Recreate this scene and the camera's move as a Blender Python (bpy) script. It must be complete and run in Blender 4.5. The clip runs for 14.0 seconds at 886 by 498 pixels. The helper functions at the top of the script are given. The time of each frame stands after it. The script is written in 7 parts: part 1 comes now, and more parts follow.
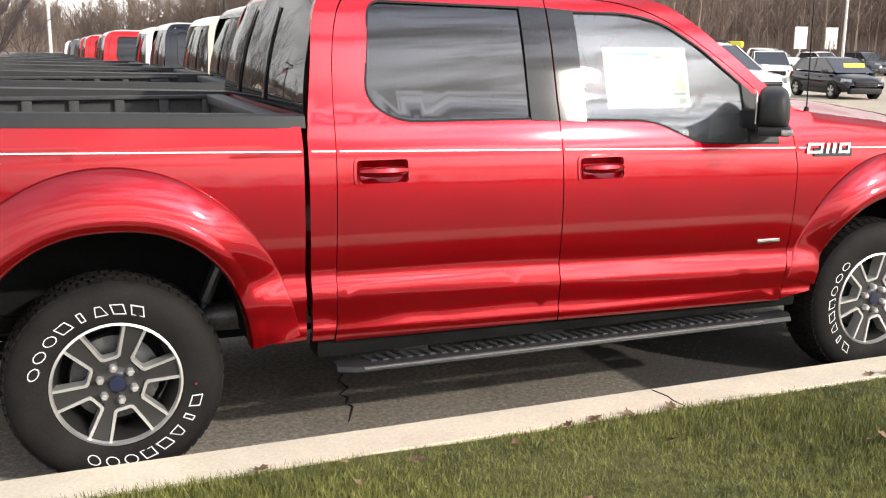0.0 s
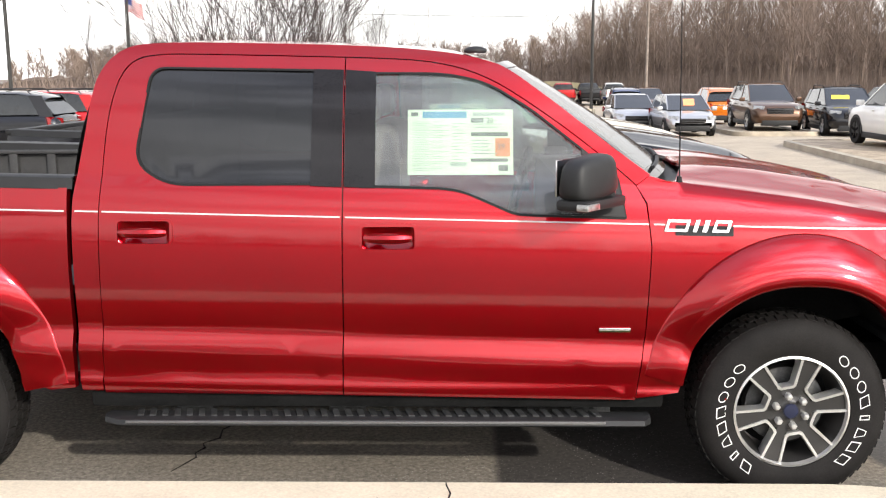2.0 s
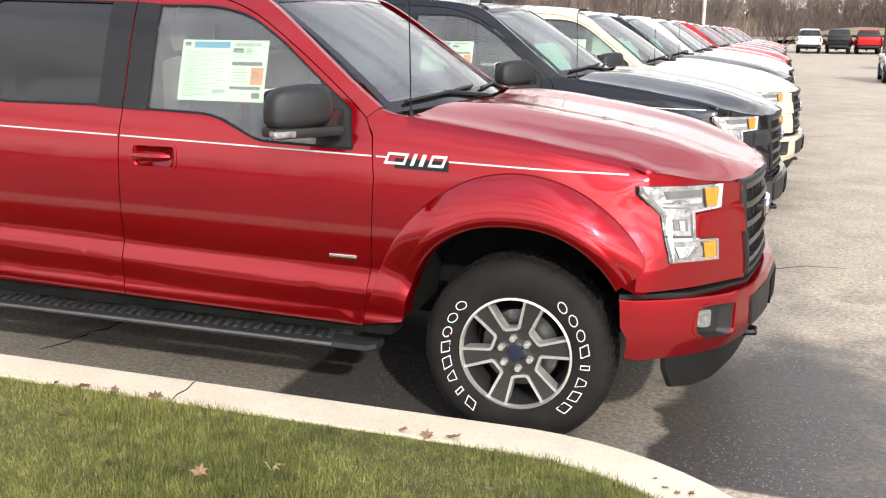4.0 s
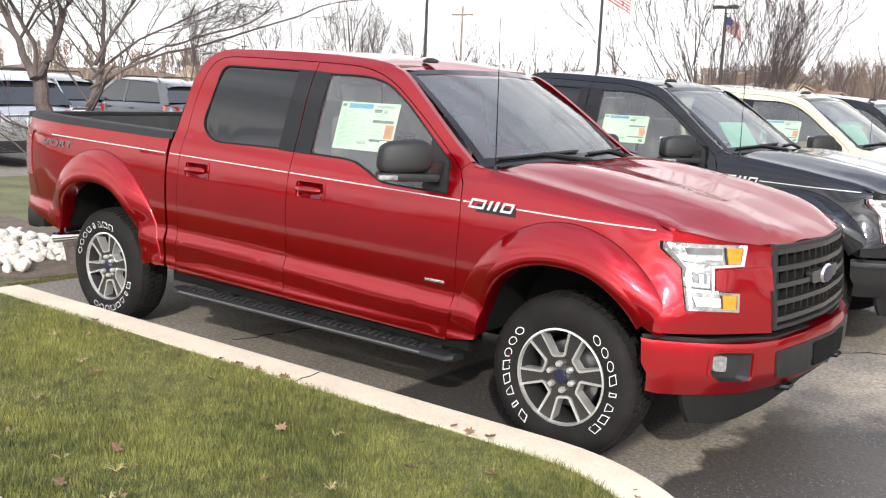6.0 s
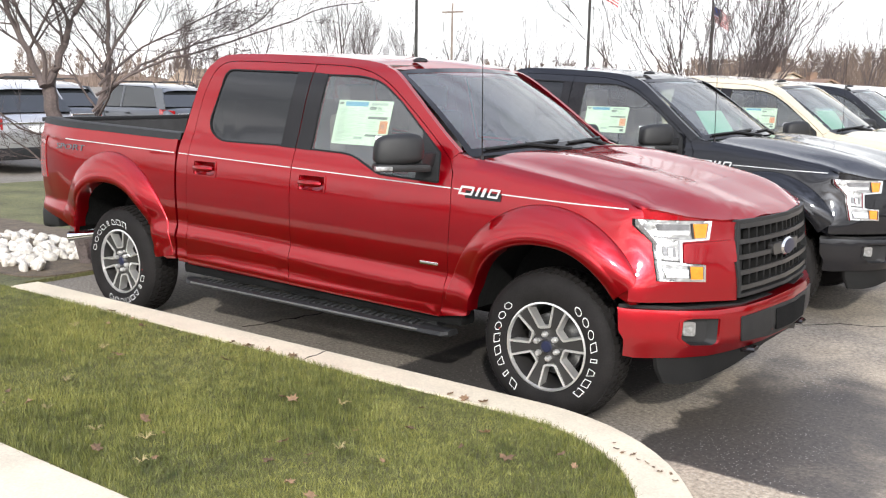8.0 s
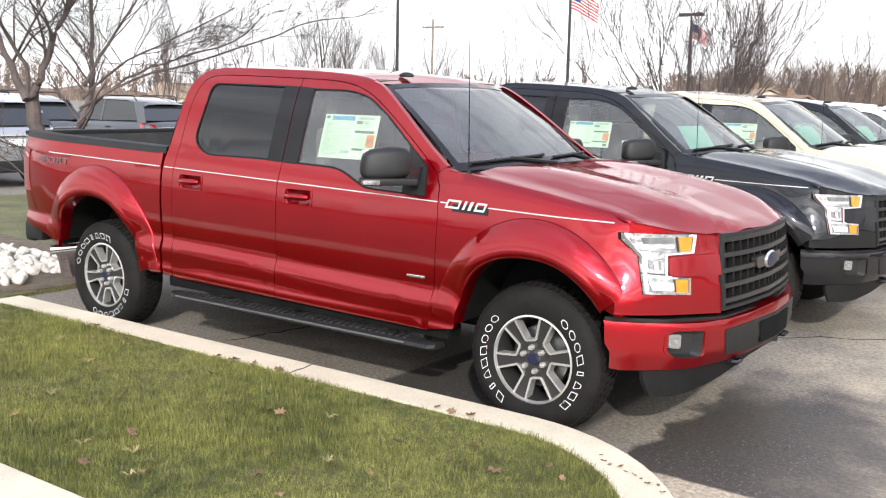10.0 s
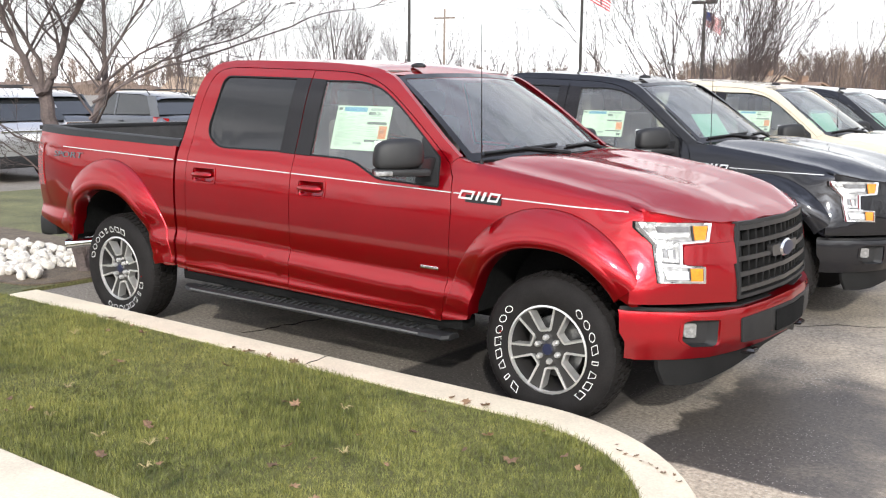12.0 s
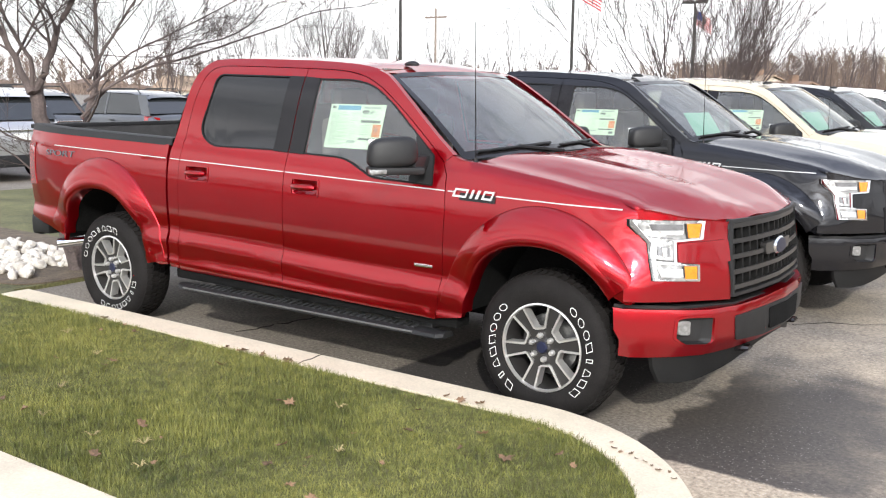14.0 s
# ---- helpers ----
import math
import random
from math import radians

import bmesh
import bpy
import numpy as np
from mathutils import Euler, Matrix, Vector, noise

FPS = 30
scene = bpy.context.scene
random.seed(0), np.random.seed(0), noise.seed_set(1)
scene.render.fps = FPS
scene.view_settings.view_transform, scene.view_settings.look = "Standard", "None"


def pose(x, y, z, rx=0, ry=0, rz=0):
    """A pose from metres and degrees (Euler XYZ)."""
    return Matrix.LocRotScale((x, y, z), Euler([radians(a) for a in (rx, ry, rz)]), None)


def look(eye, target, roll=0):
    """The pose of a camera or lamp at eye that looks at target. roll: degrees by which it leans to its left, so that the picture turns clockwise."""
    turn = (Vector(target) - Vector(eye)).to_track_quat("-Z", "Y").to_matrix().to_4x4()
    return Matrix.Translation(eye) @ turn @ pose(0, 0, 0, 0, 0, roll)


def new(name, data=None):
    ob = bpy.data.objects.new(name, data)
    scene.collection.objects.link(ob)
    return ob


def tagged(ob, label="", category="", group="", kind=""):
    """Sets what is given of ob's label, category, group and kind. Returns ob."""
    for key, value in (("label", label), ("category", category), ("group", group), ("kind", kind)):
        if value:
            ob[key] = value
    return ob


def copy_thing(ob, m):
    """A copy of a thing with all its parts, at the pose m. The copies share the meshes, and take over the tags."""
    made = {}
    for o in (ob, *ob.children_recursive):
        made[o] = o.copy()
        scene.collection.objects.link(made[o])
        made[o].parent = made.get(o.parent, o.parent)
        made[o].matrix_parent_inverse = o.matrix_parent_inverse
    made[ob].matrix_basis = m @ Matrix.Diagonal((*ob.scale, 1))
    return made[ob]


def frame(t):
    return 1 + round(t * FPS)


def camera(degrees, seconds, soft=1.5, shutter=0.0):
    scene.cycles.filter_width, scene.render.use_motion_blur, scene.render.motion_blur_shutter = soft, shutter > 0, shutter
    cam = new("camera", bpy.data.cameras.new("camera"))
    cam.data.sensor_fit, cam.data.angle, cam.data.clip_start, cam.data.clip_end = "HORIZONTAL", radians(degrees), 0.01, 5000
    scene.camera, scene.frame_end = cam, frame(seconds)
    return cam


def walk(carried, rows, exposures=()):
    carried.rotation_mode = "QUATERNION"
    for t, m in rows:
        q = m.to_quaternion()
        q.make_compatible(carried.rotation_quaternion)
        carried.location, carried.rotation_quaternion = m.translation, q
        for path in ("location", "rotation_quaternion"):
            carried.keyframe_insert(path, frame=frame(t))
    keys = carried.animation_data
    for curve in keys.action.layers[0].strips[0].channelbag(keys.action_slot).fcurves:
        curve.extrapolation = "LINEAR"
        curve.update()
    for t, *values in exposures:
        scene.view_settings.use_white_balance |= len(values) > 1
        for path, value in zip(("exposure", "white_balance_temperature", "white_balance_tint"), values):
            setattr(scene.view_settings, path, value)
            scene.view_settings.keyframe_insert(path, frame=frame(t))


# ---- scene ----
import functools

cam = camera(48.5, 14.0, 1.2)
PATH = [
    (0, (-0.179, -4.598, 1.679), (0.552, -2.784, 1.259), 0.6),
    (0.5, (0.364, -4.736, 1.737), (0.856, -2.838, 1.343), 0.1),
    (1, (1.021, -4.916, 1.765), (1.289, -2.974, 1.372), -0.4),
    (1.5, (1.656, -4.86, 1.786), (1.788, -2.901, 1.406), 0.7),
    (2, (2.333, -4.852, 1.788), (2.286, -2.883, 1.438), -0.3),
    (2.5, (2.967, -4.743, 1.745), (2.8, -2.782, 1.386), -0.6),
    (2.7, (3.213, -4.701, 1.735), (3.04, -2.746, 1.353), -0.2),
    (4.8, (5.232, -4.652, 1.762), (4.241, -2.975, 1.311), 0.7),
    (5, (5.337, -4.723, 1.763), (4.285, -3.075, 1.34), 1.4),
    (5.5, (5.631, -4.858, 1.772), (4.545, -3.23, 1.359), 2.6),
    (6, (5.954, -4.926, 1.774), (4.771, -3.348, 1.44), 2.5),
    (6.5, (6.098, -5.111, 1.792), (4.931, -3.515, 1.488), 1.7),
    (7, (6.118, -5.281, 1.784), (4.934, -3.694, 1.503), 1.0),
    (7.5, (6.219, -5.288, 1.777), (5.052, -3.695, 1.457), 1.1),
    (7.7, (6.238, -5.27, 1.775), (5.061, -3.688, 1.436), 1.0),
    (9.8, (6.226, -5.307, 1.775), (5.061, -3.714, 1.454), 1.2),
    (10, (6.223, -5.314, 1.773), (5.076, -3.705, 1.464), 1.2),
    (10.5, (6.216, -5.312, 1.765), (5.048, -3.719, 1.454), 1.1),
    (11, (6.219, -5.303, 1.765), (5.063, -3.702, 1.446), 1.0),
    (11.5, (6.205, -5.297, 1.759), (5.04, -3.704, 1.437), 1.0),
    (12, (6.218, -5.306, 1.769), (5.051, -3.716, 1.442), 0.6),
    (12.5, (6.218, -5.313, 1.772), (5.064, -3.711, 1.451), 0.8),
    (13, (6.215, -5.301, 1.764), (5.042, -3.713, 1.446), 0.2),
    (13.5, (6.209, -5.307, 1.763), (5.034, -3.722, 1.435), 0.5),
    (14, (6.205, -5.315, 1.762), (5.052, -3.714, 1.434), 0.6),
]
walk(cam, [(t, look(eye, target, roll)) for t, eye, target, roll in PATH],
     [(0, -0.05, 6550, 10), (1, 0.0, 6500, 10), (2.5, 0.08, 6450, 10), (5, 0.10, 6350, 10), (7.5, 0.02, 6200, 10), (14, 0.02, 6200, 10)])

# ---- light ----
SUN_AZ, SUN_EL = radians(-55), radians(27)      # azimuth of the sun counted from +x, elevation
sun_dir = Vector((math.cos(SUN_AZ) * math.cos(SUN_EL), math.sin(SUN_AZ) * math.cos(SUN_EL), math.sin(SUN_EL)))
world = bpy.data.worlds.new("sky_world")
scene.world = world
world.use_nodes = True
wn, wl = world.node_tree.nodes, world.node_tree.links
sky = wn.new("ShaderNodeTexSky")
sky.sky_type = "NISHITA"
sky.sun_disc = False
sky.sun_elevation = SUN_EL
sky.sun_rotation = radians(90) - SUN_AZ
sky.air_density, sky.dust_density, sky.ozone_density = 1.0, 3.0, 1.0
cl_co = wn.new("ShaderNodeTexCoord")
cl_map = wn.new("ShaderNodeMapping")
cl_map.inputs["Scale"].default_value = (1.2, 1.2, 5.5)
cl_n = wn.new("ShaderNodeTexNoise")
cl_n.inputs["Scale"].default_value, cl_n.inputs["Detail"].default_value = 2.2, 6
cl_r = wn.new("ShaderNodeValToRGB")
cl_r.color_ramp.elements[0].position, cl_r.color_ramp.elements[0].color = 0.34, (0.55, 0.55, 0.55, 1)
cl_r.color_ramp.elements[1].position, cl_r.color_ramp.elements[1].color = 0.56, (1, 1, 1, 1)
cl_mix = wn.new("ShaderNodeMix")
cl_mix.data_type = "RGBA"
cl_geo = wn.new("ShaderNodeVectorMath")          # thin cloud shines more strongly round the sun
cl_geo.operation = "DOT_PRODUCT"
cl_geo.inputs[1].default_value = sun_dir
cl_pow = wn.new("ShaderNodeMath")
cl_pow.operation = "POWER"
cl_pow.use_clamp = False
cl_max = wn.new("ShaderNodeMath")
cl_max.operation = "MAXIMUM"
cl_max.inputs[1].default_value = 0.0
cl_pow.inputs[1].default_value = 7.0
cl_pow2 = wn.new("ShaderNodeMath")
cl_pow2.operation = "POWER"
cl_pow2.inputs[1].default_value = 45.0
cl_sum = wn.new("ShaderNodeMath")
cl_sum.operation = "MULTIPLY_ADD"
cl_sum.inputs[1].default_value = 2.0
cl_brk = wn.new("ShaderNodeMapRange")            # streaks in the bright cloud
cl_brk.interpolation_type = "SMOOTHSTEP"
cl_brk.inputs["From Min"].default_value, cl_brk.inputs["From Max"].default_value = 0.38, 0.62
cl_brk.inputs["To Min"].default_value, cl_brk.inputs["To Max"].default_value = 0.05, 1.60
cl_mul = wn.new("ShaderNodeMath")
cl_mul.operation = "MULTIPLY"
cl_str = wn.new("ShaderNodeMath")
cl_str.operation = "MULTIPLY_ADD"
cl_str.inputs[1].default_value, cl_str.inputs[2].default_value = 24.0, 19.0
cl_col = wn.new("ShaderNodeVectorMath")
cl_col.operation = "SCALE"
cl_sep = wn.new("ShaderNodeSeparateXYZ")           # the veil is thinner and bluer overhead
cl_up = wn.new("ShaderNodeMapRange")
cl_up.interpolation_type = "SMOOTHSTEP"
cl_up.inputs["From Min"].default_value, cl_up.inputs["From Max"].default_value = 0.25, 0.85
cl_tint = wn.new("ShaderNodeMix")
cl_tint.data_type = "RGBA"
cl_tint.inputs["A"].default_value, cl_tint.inputs["B"].default_value = (1.02, 1.0, 0.98, 1), (0.64, 0.69, 0.86, 1)
wl.new(cl_co.outputs["Generated"], cl_sep.inputs[0])
wl.new(cl_sep.outputs[2], cl_up.inputs["Value"])
wl.new(cl_up.outputs[0], cl_tint.inputs["Factor"])
wl.new(cl_tint.outputs["Result"], cl_col.inputs[0])
wl.new(cl_co.outputs["Generated"], cl_geo.inputs[0])
wl.new(cl_geo.outputs["Value"], cl_max.inputs[0])
wl.new(cl_max.outputs[0], cl_pow.inputs[0])
wl.new(cl_max.outputs[0], cl_pow2.inputs[0])
wl.new(cl_pow2.outputs[0], cl_sum.inputs[0])
wl.new(cl_pow.outputs[0], cl_sum.inputs[2])
wl.new(cl_n.outputs["Fac"], cl_brk.inputs["Value"])
wl.new(cl_sum.outputs[0], cl_mul.inputs[0])
wl.new(cl_brk.outputs[0], cl_mul.inputs[1])
wl.new(cl_mul.outputs[0], cl_str.inputs[0])
wl.new(cl_str.outputs[0], cl_col.inputs["Scale"])
wl.new(cl_col.outputs[0], cl_mix.inputs["B"])
bg = wn["Background"]
bg.inputs["Strength"].default_value = 0.096
wl.new(cl_co.outputs["Generated"], cl_map.inputs["Vector"])
wl.new(cl_map.outputs["Vector"], cl_n.inputs["Vector"])
wl.new(cl_n.outputs["Fac"], cl_r.inputs["Fac"])
wl.new(cl_r.outputs["Color"], cl_mix.inputs["Factor"])
wl.new(sky.outputs["Color"], cl_mix.inputs["A"])
wl.new(cl_mix.outputs["Result"], bg.inputs["Color"])
sun_data = bpy.data.lights.new("sun", "SUN")
sun_data.energy, sun_data.angle, sun_data.color = 4.0, radians(1.5), (1.0, 0.94, 0.82)
sun_ob = new("sun", sun_data)
sun_ob.matrix_world = look(sun_dir * 50, (0, 0, 0))

# ---- materials ----
def mat(name, col, rough=0.5, metal=0.0, spread=0.12, scale=8.0, fine=90.0, bump=0.0, coat=0.0, coat_rough=0.03, spec=0.5, rand=0.0, island=0.0, col2=None):
    """Principled surface with colour variation at two scales and fine relief, in object metres."""
    m = bpy.data.materials.new(name)
    m.use_nodes = True
    nt = m.node_tree
    n, l = nt.nodes, nt.links
    p = n["Principled BSDF"]
    p.inputs["Roughness"].default_value = rough
    p.inputs["Metallic"].default_value = metal
    p.inputs["Coat Weight"].default_value = coat
    p.inputs["Coat Roughness"].default_value = coat_rough
    p.inputs["Specular IOR Level"].default_value = spec
    co = n.new("ShaderNodeTexCoord")
    big, small = n.new("ShaderNodeTexNoise"), n.new("ShaderNodeTexNoise")
    big.inputs["Scale"].default_value, big.inputs["Detail"].default_value = scale, 4
    small.inputs["Scale"].default_value, small.inputs["Detail"].default_value = fine, 3
    l.new(co.outputs["Object"], big.inputs["Vector"])
    l.new(co.outputs["Object"], small.inputs["Vector"])
    add = n.new("ShaderNodeMath")
    add.operation = "MULTIPLY_ADD"
    add.inputs[1].default_value = 0.5
    half = n.new("ShaderNodeMath")
    half.operation = "MULTIPLY"
    half.inputs[1].default_value = 0.5
    l.new(small.outputs["Fac"], half.inputs[0])
    l.new(big.outputs["Fac"], add.inputs[0])
    l.new(half.outputs[0], add.inputs[2])
    fac = add.outputs[0]
    ramp = n.new("ShaderNodeValToRGB")
    lo = [max(0, c * (1 - 2 * spread)) for c in col]
    hi = [min(1, c * (1 + 2 * spread)) for c in (col2 or col)]
    ramp.color_ramp.elements[0].position, ramp.color_ramp.elements[0].color = 0.3, (*lo, 1)
    ramp.color_ramp.elements[1].position, ramp.color_ramp.elements[1].color = 0.7, (*hi, 1)
    l.new(fac, ramp.inputs["Fac"])
    out = ramp.outputs["Color"]
    if rand or island:
        src = n.new("ShaderNodeObjectInfo").outputs["Random"] if rand else n.new("ShaderNodeNewGeometry").outputs["Random Per Island"]
        amt = rand or island
        rng = n.new("ShaderNodeMapRange")
        rng.inputs["To Min"].default_value, rng.inputs["To Max"].default_value = 1 - amt, 1 + amt
        l.new(src, rng.inputs["Value"])
        mul = n.new("ShaderNodeVectorMath")
        mul.operation = "SCALE"
        l.new(out, mul.inputs[0])
        l.new(rng.outputs[0], mul.inputs["Scale"])
        out = mul.outputs[0]
    l.new(out, p.inputs["Base Color"])
    if bump:
        b = n.new("ShaderNodeBump")
        b.inputs["Strength"].default_value, b.inputs["Distance"].default_value = 0.6, bump
        l.new(fac, b.inputs["Height"])
        l.new(b.outputs["Normal"], p.inputs["Normal"])
    return m


def paint(name, col, metal=0.55, rough=0.32):
    m = mat(name, col, rough, metal, 0.03, 3.0, 900.0, 0, 1.0, 0.06, spec=0.0)
    return m


def glass_mat(name, tint, rough=0.0, dust_or_glare=0.05, ior=1.8):
    m = bpy.data.materials.new(name)
    m.use_nodes = True
    n, l = m.node_tree.nodes, m.node_tree.links
    n.remove(n["Principled BSDF"])
    tr, gl, mx, fr = n.new("ShaderNodeBsdfTransparent"), n.new("ShaderNodeBsdfGlossy"), n.new("ShaderNodeMixShader"), n.new("ShaderNodeFresnel")
    tr.inputs["Color"].default_value = (*tint, 1)
    gl.inputs["Roughness"].default_value = rough
    fr.inputs["IOR"].default_value = ior           # both faces of the pane together
    # pale diffuse veil over the pane, painted in for the bright sky's glare
    df, dm = n.new("ShaderNodeBsdfDiffuse"), n.new("ShaderNodeMixShader")
    df.inputs["Color"].default_value = (0.75, 0.76, 0.76, 1)
    nz, nr, tc = n.new("ShaderNodeTexNoise"), n.new("ShaderNodeMapRange"), n.new("ShaderNodeTexCoord")
    nz.inputs["Scale"].default_value, nz.inputs["Detail"].default_value = 3.0, 6
    nr.inputs["To Min"].default_value, nr.inputs["To Max"].default_value = dust_or_glare * 0.4, dust_or_glare * 1.6
    l.new(tc.outputs["Object"], nz.inputs["Vector"])
    l.new(nz.outputs["Fac"], nr.inputs["Value"])
    l.new(nr.outputs[0], dm.inputs[0])
    l.new(tr.outputs[0], dm.inputs[1])
    l.new(df.outputs[0], dm.inputs[2])
    l.new(fr.outputs[0], mx.inputs[0])
    l.new(dm.outputs[0], mx.inputs[1])
    l.new(gl.outputs[0], mx.inputs[2])
    l.new(mx.outputs[0], n["Material Output"].inputs["Surface"])
    return m


RED = paint("ruby_red_paint", (0.33, 0.0020, 0.0078), 0.88, 0.35)
RED.node_tree.nodes["Principled BSDF"].inputs["Specular Tint"].default_value = (0.62, 0.05, 0.07, 1)     # the flake stays red at a glance
BLACKP = paint("black_paint", (0.008, 0.008, 0.010), 0.2)
WHITEP = paint("white_paint", (0.78, 0.76, 0.72), 0.0)
GREYP = paint("grey_paint", (0.10, 0.105, 0.115), 0.6)
CREAMP = paint("cream_paint", (0.52, 0.455, 0.345), 0.0)
SILVERP = paint("silver_paint", (0.45, 0.45, 0.46), 0.7)
BLUEP = paint("blue_paint", (0.015, 0.035, 0.11), 0.5)
BRONZEP = paint("bronze_paint", (0.10, 0.052, 0.030), 0.6)
ORANGEP = paint("orange_paint", (0.55, 0.14, 0.012), 0.3)
REDP = paint("race_red_paint", (0.42, 0.010, 0.012), 0.1)
GLASS = glass_mat("clear_glass", (0.66, 0.72, 0.68), 0.0, 0.07)
SHIELD = glass_mat("windshield_glass", (0.58, 0.68, 0.70), 0.0, 0.075)
PRIVACY = glass_mat("privacy_glass", (0.022, 0.022, 0.026), 0.0, 0.012, 1.62)
RUBBER = mat("tyre_rubber", (0.0120, 0.0108, 0.0104), 0.72, 0, 0.25, 9, 160, 0.0008, spec=0.16)
PLASTIC = mat("black_plastic", (0.013, 0.013, 0.0135), 0.55, 0, 0.2, 12, 400, 0.0003, spec=0.35)
TRIM = mat("gloss_black_trim", (0.010, 0.009, 0.0095), 0.035, 0, 0.15, 10, 200, 0, 0.0, spec=0.3)
SEAL = mat("window_rubber", (0.006, 0.006, 0.006), 0.6, 0, 0.2, spec=0.25)
SEAM = mat("panel_gap", (0.006, 0.004, 0.004), 0.9, 0, 0.1)
UNDER = mat("underbody", (0.007, 0.007, 0.007), 0.9, 0, 0.3, 6, 60, spec=0.1)
LINER = mat("bed_liner", (0.036, 0.035, 0.035), 0.65, 0, 0.25, 10, 300, 0.0006)
CHROME = mat("chrome", (0.75, 0.75, 0.76), 0.08, 1.0, 0.04)
ALU = mat("machined_aluminium", (0.70, 0.69, 0.67), 0.34, 0.75, 0.06, 20, 300)
SPOKE = mat("dark_wheel_paint", (0.026, 0.0245, 0.024), 0.45, 0.2, 0.08, 20, 300, 0, 0.4)
SPOKE_GREY = mat("grey_reflector", (0.20, 0.20, 0.205), 0.25, 0.5, 0.15, 30, 200)
STEEL = mat("dark_steel", (0.10, 0.10, 0.10), 0.5, 0.8, 0.2)
WHITE = mat("white_lettering", (0.80, 0.80, 0.77), 0.6, 0, 0.06)
BLUE_OVAL = mat("blue_emblem", (0.010, 0.013, 0.038), 0.45, 0.1, 0.05, coat=0.1)
AMBER = mat("amber_reflector", (0.75, 0.26, 0.015), 0.22, 0.25, 0.15, 40, 300, 0, 0.8)
LAMP = mat("lamp_reflector", (0.34, 0.34, 0.335), 0.28, 0.6, 0.32, 13, 40, 0.02, 0.7)
REDLENS = mat("red_tail_lens", (0.22, 0.005, 0.006), 0.15, 0, 0.1, coat=1.0)
CLOTH = mat("seat_cloth", (0.15, 0.143, 0.135), 0.9, 0, 0.2, 12, 400, 0.001)
PAPER = mat("sticker_paper", (0.70, 0.85, 0.70), 0.55, 0, 0.03)
PRINT = mat("sticker_print", (0.42, 0.50, 0.46), 0.6, 0, 0.05)
PRINTDK = mat("sticker_dark_print", (0.14, 0.17, 0.16), 0.6, 0, 0.05)
PRINTBL = mat("sticker_blue_print", (0.12, 0.36, 0.55), 0.6, 0, 0.05)
PRINTOR = mat("sticker_orange_print", (0.72, 0.30, 0.13), 0.6, 0, 0.05)
STRIPE = mat("silver_pinstripe", (0.55, 0.55, 0.55), 0.4, 0.3, 0.05)
STEP_EDGE = mat("step_edge_metal", (0.17, 0.17, 0.17), 0.4, 0.6, 0.1)
GRILLE = mat("grille_grey", (0.042, 0.0415, 0.042), 0.34, 0.5, 0.1, 20, 200)
GREENCARD = mat("green_card", (0.34, 0.68, 0.47), 0.6, 0, 0.05)
YELLOWCARD = mat("yellow_card", (0.75, 0.62, 0.05), 0.6, 0, 0.05)

# ---- mesh helpers ----
def finish(bm, name, material, parent=None, label="", sharp=32, smooth=True, nfun=None, out=None):
    bmesh.ops.remove_doubles(bm, verts=bm.verts, dist=1e-5)
    bmesh.ops.recalc_face_normals(bm, faces=bm.faces)
    if out is not None:
        bm.normal_update()
        if sum((f.normal * f.calc_area() for f in bm.faces), Vector()).dot(Vector(out)) < 0:
            bmesh.ops.reverse_faces(bm, faces=bm.faces)
    me = bpy.data.meshes.new(name)
    bm.to_mesh(me)
    bm.free()
    me.materials.append(material)
    if smooth:
        me.shade_smooth()
        me.set_sharp_from_angle(angle=radians(sharp))
    if nfun:
        # true surface normals, so that reflections run smoothly over the panels
        vn = [nfun(v.co) for v in me.vertices]
        ln = [None] * len(me.loops)
        for f in me.polygons:
            for li in f.loop_indices:
                q = vn[me.loops[li].vertex_index]
                ln[li] = q if q.dot(f.normal) > 0.55 else f.normal.copy()
        me.normals_split_custom_set(ln)
    ob = new(name, me)
    ob.parent = parent
    if label:
        tagged(ob, label)
    return ob


def part(name, bm, material, parent, label="", sharp=32, smooth=True, nfun=None, out=None):
    return finish(bm, name, material, parent, label, sharp, smooth, nfun, out)


def box(bm, x0, x1, y0, y1, z0, z1, bevel=0.0):
    c = bmesh.ops.create_cube(bm, size=1)
    for v in c["verts"]:
        v.co = ((x0 + x1) / 2 + v.co.x * (x1 - x0), (y0 + y1) / 2 + v.co.y * (y1 - y0), (z0 + z1) / 2 + v.co.z * (z1 - z0))
    if bevel:
        edges = list({e for v in c["verts"] for e in v.link_edges})
        bmesh.ops.bevel(bm, geom=edges, offset=bevel, segments=2, affect="EDGES", profile=0.6)
    return bm


def boxed(*a, bevel=0.0):
    return box(bmesh.new(), *a, bevel=bevel)


